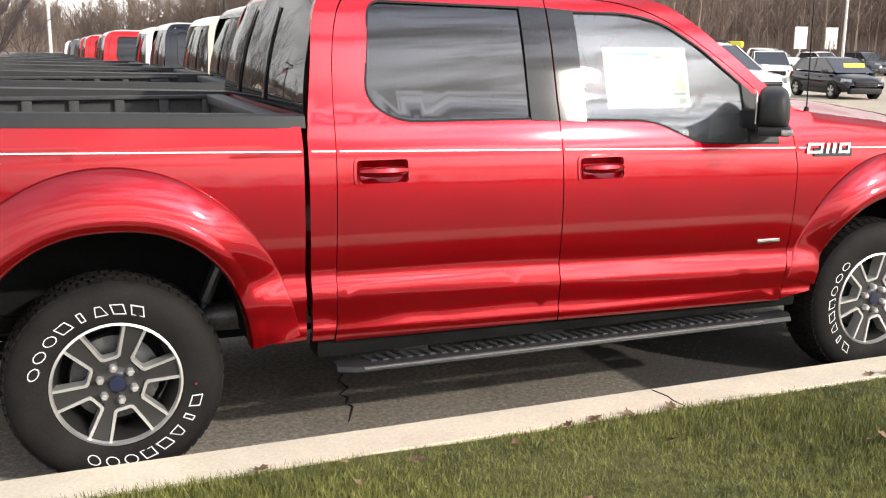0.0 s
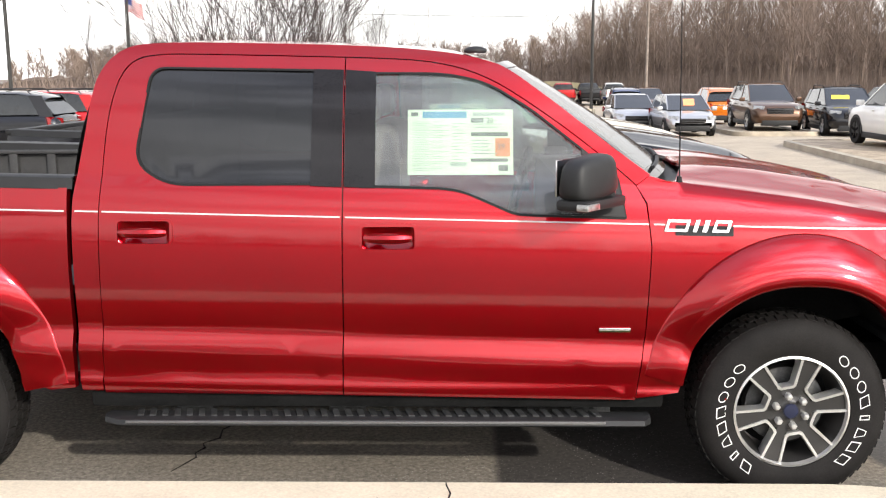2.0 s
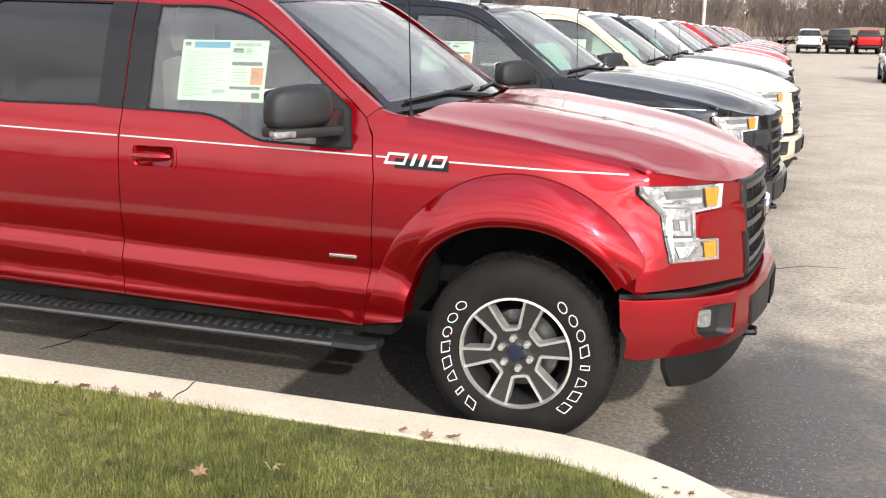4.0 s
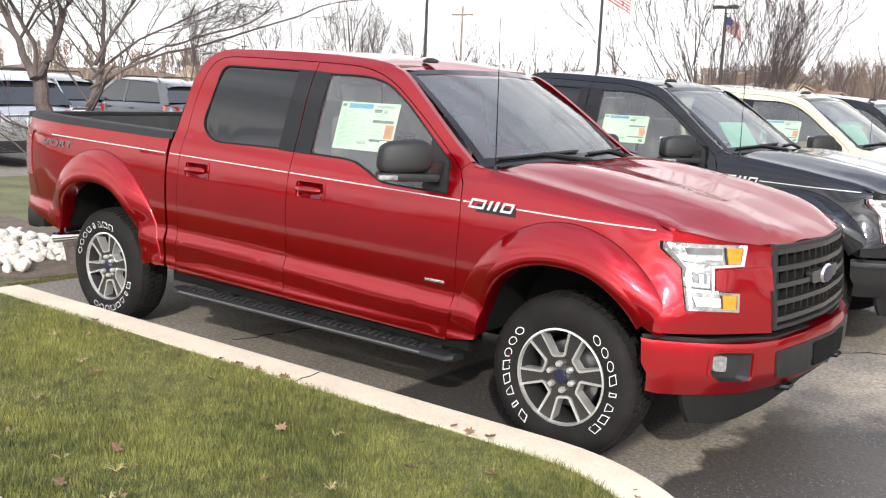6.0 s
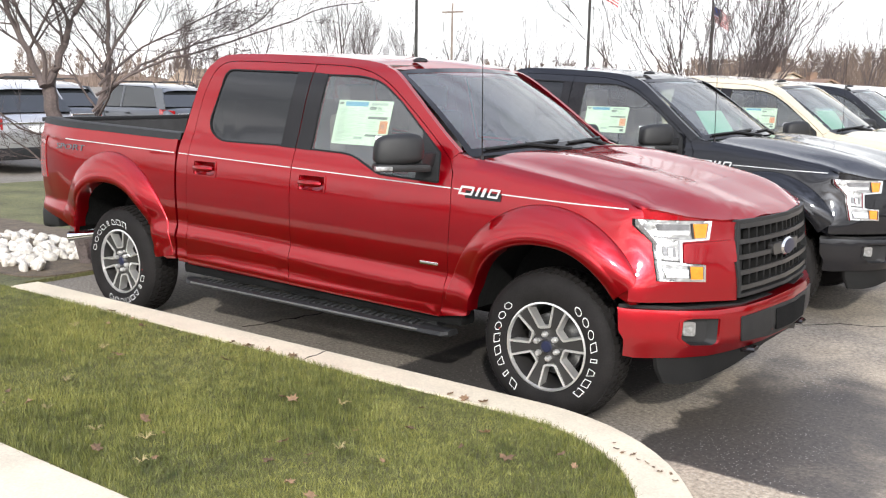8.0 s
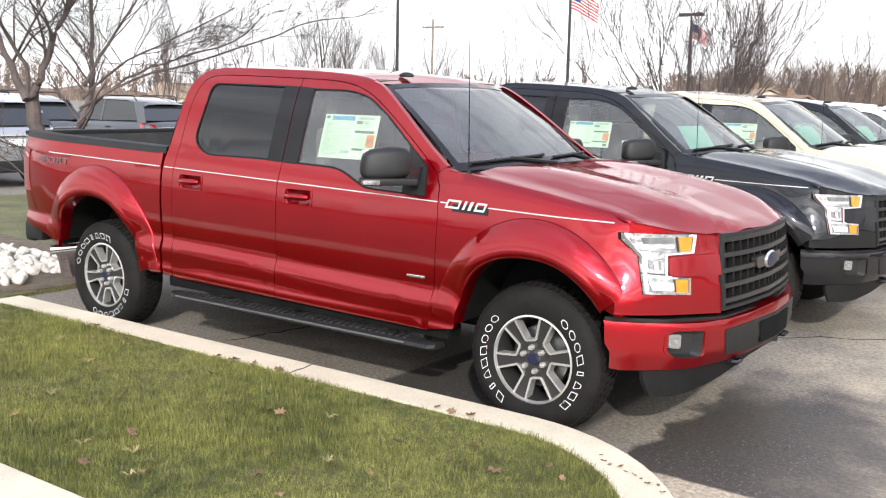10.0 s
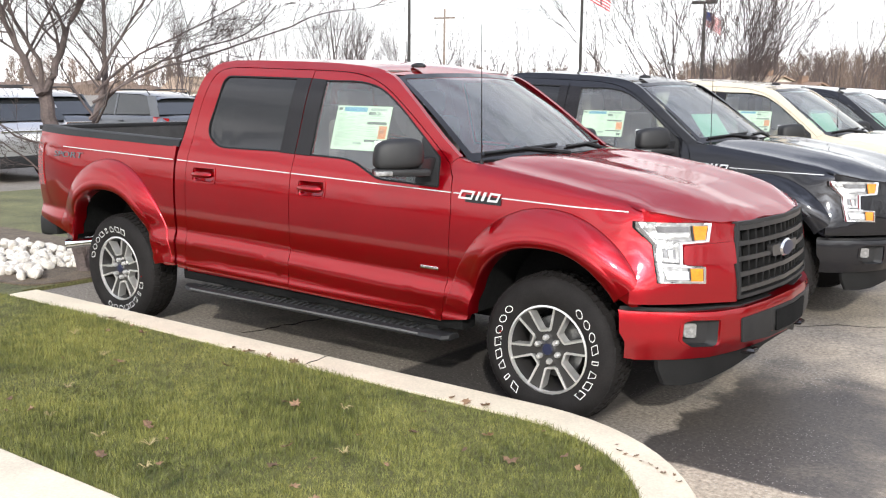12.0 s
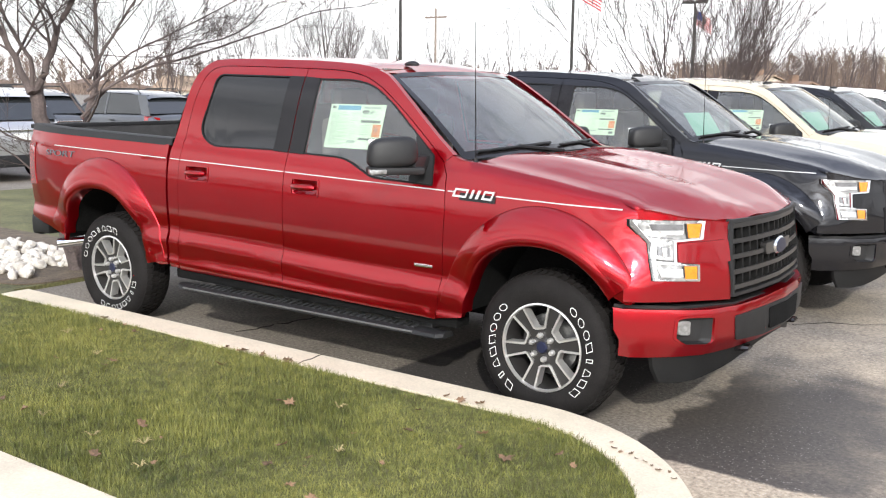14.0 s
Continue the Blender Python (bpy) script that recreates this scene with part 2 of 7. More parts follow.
def sheet(outline, holes=(), step=0.1, cuts_u=(), cuts_v=(), mapf=None, thick=None):
    """A flat outline (with holes), cut into small cells, laid onto a curved surface by mapf; thick: a vector that gives it depth."""
    bm = bmesh.new()
    edges = []
    for loop in (outline, *holes):
        vs = [bm.verts.new((u, v, 0)) for u, v in loop]
        edges += [bm.edges.new((vs[i], vs[(i + 1) % len(vs)])) for i in range(len(vs))]
    bmesh.ops.triangle_fill(bm, edges=edges, use_beauty=True, use_dissolve=False)
    us, vs = [p[0] for p in outline], [p[1] for p in outline]
    lines = [("u", min(us) + step * i) for i in range(1, int((max(us) - min(us)) / step) + 1)] + [("u", c) for c in cuts_u]
    lines += [("v", min(vs) + step * i) for i in range(1, int((max(vs) - min(vs)) / step) + 1)] + [("v", c) for c in cuts_v]
    for ax, c in lines:
        bmesh.ops.bisect_plane(bm, geom=bm.verts[:] + bm.edges[:] + bm.faces[:], dist=1e-5,
                               plane_co=(c, 0, 0) if ax == "u" else (0, c, 0), plane_no=(1, 0, 0) if ax == "u" else (0, 1, 0))
    if mapf:
        for v in bm.verts:
            v.co = mapf(v.co.x, v.co.y)
    if thick is not None:
        r = bmesh.ops.extrude_face_region(bm, geom=bm.faces[:], use_keep_orig=True)
        bmesh.ops.translate(bm, verts=[g for g in r["geom"] if isinstance(g, bmesh.types.BMVert)], vec=thick)
    return bm


def band(outer, inner, mapf, thick=None):
    """A closed strip between two outlines with the same number of points, laid onto a surface."""
    bm = bmesh.new()
    a = [bm.verts.new(mapf(u, v)) for u, v in outer]
    b = [bm.verts.new(mapf(u, v)) for u, v in inner]
    k = len(a)
    for i in range(k):
        bm.faces.new((a[i], a[(i + 1) % k], b[(i + 1) % k], b[i]))
    if thick is not None:
        r = bmesh.ops.extrude_face_region(bm, geom=bm.faces[:], use_keep_orig=True)
        bmesh.ops.translate(bm, verts=[g for g in r["geom"] if isinstance(g, bmesh.types.BMVert)], vec=thick)
    return bm


def rounded(pts, r, n=5):
    """A closed polygon with each corner rounded to radius r (a number, or one for each corner)."""
    out, k = [], len(pts)
    for i, p in enumerate(pts):
        a, b, c = Vector(pts[i - 1]), Vector(p), Vector(pts[(i + 1) % k])
        rr = r[i] if isinstance(r, (list, tuple)) else r
        d1, d2 = (a - b), (c - b)
        rr = min(rr, d1.length * 0.49, d2.length * 0.49)
        if rr < 1e-4:
            out.append((b.x, b.y))
            continue
        p0, p1 = b + d1.normalized() * rr, b + d2.normalized() * rr
        for j in range(n + 1):
            t = j / n
            q = p0 * (1 - t) ** 2 + b * 2 * t * (1 - t) + p1 * t * t
            out.append((q.x, q.y))
    return out


def inset(pts, d):
    """Closed polygon shrunk by d (counter-clockwise or clockwise, found by its area)."""
    k = len(pts)
    area = sum(pts[i - 1][0] * pts[i][1] - pts[i][0] * pts[i - 1][1] for i in range(k))
    s = 1 if area > 0 else -1
    out = []
    for i in range(k):
        a, b, c = Vector(pts[i - 1]), Vector(pts[i]), Vector(pts[(i + 1) % k])
        e1, e2 = (b - a).normalized(), (c - b).normalized()
        n1, n2 = Vector((-e1.y, e1.x)) * s, Vector((-e2.y, e2.x)) * s
        m = (n1 + n2)
        m = m / max(m.dot(n1), 0.35) if m.length > 1e-6 else n1
        q = b + m * d
        out.append((q.x, q.y))
    return out


def lathe(bm, prof, n=48, axis_y=0.0):
    """Revolves (radius, y) pairs about the y axis."""
    rings = []
    for i in range(n):
        a = 2 * math.pi * i / n
        rings.append([bm.verts.new((r * math.cos(a), y, r * math.sin(a))) for r, y in prof])
    for i in range(n):
        for j in range(len(prof) - 1):
            bm.faces.new((rings[i][j], rings[i][j + 1], rings[(i + 1) % n][j + 1], rings[(i + 1) % n][j]))
    return bm


def tube(bm, pts, radii, n=6):
    """A tube along points with a radius for each."""
    rings, last = [], None
    for i, p in enumerate(pts):
        p = Vector(p)
        d = Vector(pts[min(i + 1, len(pts) - 1)]) - Vector(pts[max(i - 1, 0)])
        d.normalize()
        ref = Vector((0, 0, 1)) if abs(d.z) < 0.9 else Vector((1, 0, 0))
        a = d.cross(ref).normalized()
        b = d.cross(a)
        r = radii[i] if isinstance(radii, (list, tuple)) else radii
        rings.append([bm.verts.new(p + (a * math.cos(2 * math.pi * k / n) + b * math.sin(2 * math.pi * k / n)) * r) for k in range(n)])
    for i in range(len(rings) - 1):
        for k in range(n):
            bm.faces.new((rings[i][k], rings[i][(k + 1) % n], rings[i + 1][(k + 1) % n], rings[i + 1][k]))
    bm.faces.new(rings[0])
    bm.faces.new(rings[-1][::-1])
    return bm


def lerp_table(xs, ys, x):
    return float(np.interp(x, xs, ys))


def smooth01(a, b, x):
    t = min(1, max(0, (x - a) / (b - a)))
    return t * t * (3 - 2 * t)

# ---- the pickup truck: x forward from the rear axle, y to its left, z up ----
RAKE = 0.025
P_Z = [0.40, 0.455, 0.49, 0.53, 0.545, 0.66, 0.735, 0.80, 0.90, 1.00, 1.08, 1.17, 1.22, 1.28, 1.34, 1.36, 1.50, 1.64, 1.74, 1.81, 1.87, 1.93]
P_Y = [0.90, 0.945, 0.968, 0.974, 0.963, 0.976, 0.950, 0.9585, 0.9645, 0.966, 0.9635, 0.955, 0.946, 0.928, 0.905, 0.893, 0.852, 0.808, 0.770, 0.738, 0.703, 0.650]
S_Z = np.arange(0.30, 2.10, 0.002)


def softened(sigma):
    """The side's profile with its corners rounded over a length."""
    k = np.arange(-60, 61) * 0.002
    g = np.exp(-0.5 * (k / sigma) ** 2)
    return np.convolve(np.pad(np.interp(S_Z, P_Z, P_Y), 60, mode="edge"), g / g.sum(), "valid")


S_W = np.clip((S_Z - 0.77) / 0.06, 0, 1) * np.clip((1.335 - S_Z) / 0.04, 0, 1)
S_Y = softened(0.007) * (1 - S_W) + softened(0.032) * S_W
WHEELS = ((0.0, 0.40), (3.683, 0.40))


def zr(z, x):
    """A level height of the body, with the nose-down rake of the truck."""
    return z - RAKE * (x - 1.8)


def half_width(x, z):
    zb = z + RAKE * (x - 1.8)
    y = lerp_table(S_Z, S_Y, zb)
    if x < -0.45:
        y -= 0.115 * ((-0.45 - x) / 0.65) ** 2
    if x < 0.735 and zb > 1.22:
        y = max(y, 0.95 - 0.30 * (zb - 1.22) - (0.115 * ((-0.45 - x) / 0.65) ** 2 if x < -0.45 else 0))
    if x > 3.75 and zb > 1.05:
        y -= 0.068 * smooth01(3.75, 4.3, x) * smooth01(1.05, 1.25, zb)
    if x > 3.55:
        # the side turns into the nose
        xs_, ys_ = nose_plan(round(z, 3))
        yn = lerp_table(xs_, ys_, x) if x > xs_[0] else ys_[0] + (xs_[0] - x)
        d = y - yn
        y += (yn + 0.5 * (d - math.sqrt(d * d + 0.0003)) - y) * smooth01(3.55, 3.9, x)
    return y


def side_n(s):
    e = 0.018

    def f(c):
        xa, xb = (c.x - e, min(c.x + e, 0.734)) if c.x < 0.734 else (max(c.x - e, 0.736), c.x + e)
        q = Vector((-(half_width(xb, c.z) - half_width(xa, c.z)) / max(xb - xa, 1e-4), s, -(half_width(c.x, c.z + e) - half_width(c.x, c.z - e)) / (2 * e))).normalized()
        if 3.2 < c.x < 4.2:
            w = 0.5 * smooth01(fender_top(c.x) - 0.06, fender_top(c.x), c.z)
            q = (q * (1 - w) + Vector((0.1, 0.15 * s, 1)) * w).normalized()
        return q
    return f


def curved(pts, n=5):
    """A smooth curve through the points."""
    out = []
    for i in range(len(pts) - 1):
        a, b, c, d = (Vector(pts[max(0, min(len(pts) - 1, i + k))]) for k in (-1, 0, 1, 2))
        for j in range(n):
            t = j / n
            p = 0.5 * (2 * b + (c - a) * t + (2 * a - 5 * b + 4 * c - d) * t * t + (3 * b - a - 3 * c + d) * t ** 3)
            out.append((p.x, p.y))
    return out + [tuple(pts[-1])]


ROOF_LINE = curved([(2.72, 1.655), (2.52, 1.80), (2.40, 1.849), (2.20, 1.885), (1.835, 1.910), (1.30, 1.924), (1.02, 1.922), (0.91, 1.898), (0.84, 1.835), (0.80, 1.74), (0.775, 1.56)])


def front_n(fx):
    e = 0.03
    return lambda c: Vector((1, -(fx(c.y + e, c.z) - fx(c.y - e, c.z)) / (2 * e), -(fx(c.y, c.z + e) - fx(c.y, c.z - e)) / (2 * e))).normalized()


def hood_n(c):
    e = 0.02
    q = Vector((-(hood_z(c.x + e, c.y) - hood_z(c.x - e, c.y)) / (2 * e), -(hood_z(c.x, c.y + e) - hood_z(c.x, c.y - e)) / (2 * e), 1)).normalized()
    if 3.2 < c.x < 4.2:
        # the shoulder rolls over into the fender
        w = 0.5 * smooth01(hood_edge(c.x) - 0.07, hood_edge(c.x), abs(c.y))
        q = (q * (1 - w) + Vector((0, math.copysign(1, c.y), 0.35)) * w).normalized()
    return q


def side(s, off=0.0):
    return lambda u, v: Vector((u, s * (half_width(u, v) + off), v))


def arch(wx, wz, rx, rz, z_end_front, z_end_back, n=26):
    """The squarish wheel opening, from its front foot over the top to its back foot."""
    pts = []
    for i in range(n + 1):
        a = math.pi * (-0.06 + 1.12 * i / n)
        c, s = math.cos(a), math.sin(a)
        e = 0.86
        pts.append((wx + rx * math.copysign(abs(c) ** e, c), wz + rz * math.copysign(abs(s) ** e, s)))
    pts = [p for p in pts if p[1] > (z_end_front if p[0] > wx else z_end_back) + 0.004]
    return pts


Y_FRONT = [0, 0.25, 0.42, 0.52, 0.65, 0.77, 0.84, 0.89, 0.93, 0.97]
X_UPPER = [4.600, 4.583, 4.556, 4.528, 4.455, 4.365, 4.285, 4.19, 4.10, 3.95]
Y_BUMP = [0, 0.30, 0.52, 0.70, 0.805, 0.875, 0.918, 0.938, 0.950]
X_BUMP = [4.665, 4.642, 4.598, 4.525, 4.425, 4.325, 4.25, 4.205, 4.165]


Y_LOW = [0, 0.25, 0.42, 0.546, 0.70, 0.80, 0.905, 0.96, 0.985, 1.0]
X_LOW = [4.610, 4.594, 4.574, 4.552, 4.445, 4.375, 4.275, 4.215, 4.16, 4.10]


def nose_x(y, z, off=0.0):
    t = smooth01(1.08, 0.78, z)
    x = lerp_table(Y_FRONT, X_UPPER, abs(y)) * (1 - t) + lerp_table(Y_LOW, X_LOW, abs(y)) * t
    return x + off - 0.10 * max(0, z - 1.0)


@functools.lru_cache(maxsize=None)
def nose_plan(z):
    ys_ = [1.0 - 0.0125 * k for k in range(45)]
    return tuple(nose_x(y, z) for y in ys_), tuple(ys_)


def nose_u(x, z):
    """How far out the nose skin stands at a given x and height."""
    xs_, ys_ = nose_plan(round(z, 3))
    return lerp_table(xs_, ys_, x)


def nose(off=0.0, s=1):
    return lambda u, v: Vector((nose_x(u, v, off), s * u, v))


def bump_x(y, z, off=0.0):
    return lerp_table(Y_BUMP, X_BUMP, abs(y)) + off - 0.5 * max(0, abs(z - 0.60) - 0.075) ** 1.0


def bumper_map(off=0.0, s=1):
    return lambda u, v: Vector((bump_x(u, v, off), s * u, v))


def fender_top(x):
    return lerp_table([3.02, 3.14, 3.30, 3.70, 4.05, 4.13, 4.2, 4.35, 4.5, 4.62], [1.372, 1.358, 1.338, 1.285, 1.222, 1.202, 1.178, 1.152, 1.132, 1.112], x)


def hood_edge(x):
    """Half the hood's width: it meets the fenders, then follows the nose."""
    if x < 4.10:
        return half_width(x, fender_top(x)) + 0.001
    k = smooth01(4.10, 4.22, x)
    return (half_width(x, fender_top(x)) + 0.001) * (1 - k) + nose_u(x - 0.004, 1.14) * k


def hood_z(x, y):
    z = lerp_table([3.05, 3.25, 3.6, 3.95, 4.25, 4.45, 4.6], [1.385, 1.378, 1.343, 1.290, 1.229, 1.180, 1.142], x)
    a = abs(y)
    z += 0.026 * smooth01(0.66, 0.50, a) * smooth01(3.1, 3.5, x) * (1 - smooth01(4.15, 4.5, x)) - 0.010 * smooth01(0.42, 0.15, a)
    ye = max(hood_edge(x), 0.02)
    zt = z - 0.04 * smooth01(0.60, 0.90, a)
    z = zt + (fender_top(x) + 0.001 - zt) * smooth01(max(0.5 * ye, ye - 0.28), ye, a)
    xf = nose_x(a, 1.14)
    return z - 0.018 * max(0.0, min(1.2, (x - xf + 0.12) / 0.12)) ** 2 * smooth01(4.24, 4.48, x)


def wheel_mesh_parts(truck, wx, s):
    """One wheel: alloy rim with six split spokes, tyre with raised white outlined sidewall blocks."""
    yo = s * 0.935
    def put(bm):
        for v in bm.verts:
            v.co = Vector((wx + v.co.x, yo - s * v.co.y * 1.0, 0.40 + v.co.z))
        return bm
    R = 0.402
    bm = bmesh.new()
    prof = [(0.232, 0.030), (0.245, 0.012), (0.27, 0.004), (0.31, 0.0), (0.345, 0.004), (0.372, 0.016), (0.390, 0.034), (R - 0.006, 0.050), (R - 0.006, 0.215), (0.385, 0.245), (0.33, 0.262), (0.235, 0.25)]
    lathe(bm, prof, 72)
    tyre_bm, bm = bm, bmesh.new()
    nblk = 60
    for i in range(nblk):
        for row, (ya, yb) in enumerate(((0.030, 0.074), (0.082, 0.126), (0.134, 0.178), (0.186, 0.232))):
            a0 = 2 * math.pi * (i + 0.5 * (row % 2)) / nblk
            a1 = a0 + 2 * math.pi / nblk * 0.72
            r0, r1 = R - 0.012, R + 0.004
            q = []
            for r in (r0, r1):
                dr = -0.014 if (row in (0, 3) and r == r1) else 0
                for a, y in ((a0, ya), (a1, ya + 0.006), (a1, yb + 0.006), (a0, yb)):
                    rr = r + (dr * 0.8 if (row == 0 and y < 0.05) or (row == 3 and y > 0.2) else 0)
                    q.append(bm.verts.new((rr * math.cos(a), y, rr * math.sin(a))))
            for f in ((4, 5, 6, 7), (0, 1, 5, 4), (1, 2, 6, 5), (2, 3, 7, 6), (3, 0, 4, 7)):
                bm.faces.new([q[k] for k in f])
    rim_bm = bmesh.new()
    lathe(rim_bm, [(0.238, 0.034), (0.240, 0.014), (0.231, 0.011), (0.226, 0.030)], 60)
    lathe_in = bmesh.new()
    lathe(lathe_in, [(0.2265, 0.030), (0.207, 0.12), (0.20, 0.24)], 60)
    rim = part("wheel", put(rim_bm), ALU, truck, "machined silver alloy wheel rim with six split spokes")
    tyre = part("tyre", put(tyre_bm), RUBBER, rim, "black all-terrain tyre")
    tagged(part("tread", put(bm), RUBBER, rim, smooth=False), kind="stuff")
    part("rim_barrel", put(lathe_in), SPOKE, rim, "dark inner barrel")
    drum = bmesh.new()
    lathe(drum, [(0.0, 0.115), (0.165, 0.115), (0.168, 0.13), (0.168, 0.16), (0.0, 0.16)], 32)
    part("brake_disc", put(drum), STEEL, rim)
    back = bmesh.new()
    lathe(back, [(0.0, 0.175), (0.20, 0.175)], 32)
    part("brake_shield", put(back), UNDER, rim)
    def slab(poly, y0, y1, ang):
        b = bmesh.new()
        ca, sa = math.cos(ang), math.sin(ang)
        front = [b.verts.new((r * ca - t * sa, y0f, r * sa + t * ca)) for r, t, y0f in ((p[0], p[1], y0 + (0.012 * (1 - (p[0] - 0.06) / 0.16))) for p in poly)]
        rear = [b.verts.new((v.co.x, y1, v.co.z)) for v in front]
        k = len(front)
        b.faces.new(front)
        b.faces.new(rear[::-1])
        for i in range(k):
            b.faces.new((front[i], rear[i], rear[(i + 1) % k], front[(i + 1) % k]))
        return b
    a_first = radians(71)
    for i in range(6):
        a = a_first + i * math.pi / 3
        part("spoke", put(slab([(0.050, -0.020), (0.095, -0.022), (0.226, -0.044), (0.229, 0.0), (0.226, 0.044), (0.095, 0.022), (0.050, 0.020)], 0.027, 0.075, a)), SPOKE, rim)
        part("window_rim", put(slab([(0.227, -0.0895), (0.102, -0.0375), (0.0955, -0.025), (0.0955, 0.025), (0.102, 0.0375), (0.227, 0.0895), (0.229, 0.079), (0.112, 0.029), (0.107, 0.022), (0.107, -0.022), (0.112, -0.029), (0.229, -0.079)], 0.020, 0.085, a + math.pi / 6)), ALU, rim)
    hub = bmesh.new()
    lathe(hub, [(0.0, 0.026), (0.034, 0.028), (0.038, 0.034), (0.046, 0.038), (0.093, 0.040), (0.098, 0.09), (0.0, 0.09)], 32)
    part("hub", put(hub), SPOKE, rim)
    cap = bmesh.new()
    lathe(cap, [(0.0, 0.017), (0.028, 0.019), (0.032, 0.025), (0.032, 0.034)], 28)
    part("centre_cap", put(cap), BLUE_OVAL, rim, "dark blue centre cap")
    for i in range(6):
        a = a_first + math.pi / 3 * i + math.pi / 6
        nut = bmesh.new()
        lathe(nut, [(0.0, 0.006), (0.011, 0.008), (0.0155, 0.016), (0.0155, 0.045)], 6)
        bmesh.ops.translate(nut, verts=nut.verts, vec=(0.064 * math.cos(a), 0, 0.064 * math.sin(a)))
        part("lug_nut", put(nut), ALU, rim)
    return rim


def sidewall_marks(rim, wx, s):
    """Raised white outlined blocks round the tyre's sidewall, each a piece of its own."""
    def put(bm):
        for v in bm.verts:
            v.co = Vector((wx + v.co.x, s * 0.935 - s * v.co.y, 0.40 + v.co.z))
        return bm
    # outlines in turn: oval, oval, oval, leaning box, slash, wedge, box, box with a cut corner
    forms = ["oval", "oval", "oval", "box", "slash", "wedge", "box", "notch"]
    loops = {"box": [(-0.5, 0), (0.5, 0), (0.42, 1), (-0.5, 1)], "slash": [(-0.28, 0), (0.16, 0), (0.28, 1), (-0.12, 1)], "wedge": [(-0.5, 0), (0.5, 0), (0.24, 1), (-0.16, 1)],
             "notch": [(-0.5, 0), (-0.12, 0), (0.0, 0.32), (0.14, 0), (0.55, 0), (0.45, 1), (-0.45, 1)], "oval": [(0.5 * math.cos(q * math.pi / 7), 0.5 + 0.5 * math.sin(q * math.pi / 7)) for q in range(14)]}
    r0, rh = 0.277, 0.039
    for a_mid, order in ((radians(119), forms), (radians(296), forms[3:] + forms[:3])) if wx < 1 else ((radians(3), forms), (radians(186), forms[3:] + forms[:3])):
        if s > 0:
            a_mid = math.pi - a_mid
        for i, form in enumerate(order):
            a = a_mid + (3.5 - i) * 0.228
            marks = bmesh.new()
            def at(u, v):
                r, b = r0 + rh * v, a - (u * 0.050 - 0.012 * (v - 0.5)) / 0.297
                return marks.verts.new((r * math.cos(b), lerp_table([0.24, 0.27, 0.31, 0.34], [0.010, 0.0015, -0.0025, 0.001], r), r * math.sin(b)))
            pts = loops[form]
            c = Vector((sum(p[0] for p in pts), sum(p[1] for p in pts))) / len(pts)
            inner = [(c.x + (u - c.x) * (0.62 if form == "slash" else 0.83), c.y + (v - c.y) * 0.83) for u, v in pts]
            va, vb = [at(*p) for p in pts], [at(*p) for p in inner]
            for k in range(len(pts)):
                marks.faces.new((va[k], va[(k + 1) % len(pts)], vb[(k + 1) % len(pts)], vb[k]))
            part("sidewall_mark", put(marks), WHITE, rim, "raised white outlined sidewall block")
    dot = bmesh.new()
    a = radians(-5 if wx < 1 else 168)
    bmesh.ops.create_icosphere(dot, subdivisions=1, radius=0.006, matrix=Matrix.Translation((0.285 * math.cos(a), 0.0, 0.285 * math.sin(a))))
    part("sidewall_dot", put(dot), REDLENS, rim, "small red paint dot")


def fog_outline(s):
    return rounded([(s * u, v) for u, v in ((0.705, 0.510), (0.800, 0.512), (0.832, 0.545), (0.828, 0.640), (0.800, 0.652), (0.688, 0.649), (0.692, 0.530))], 0.012)


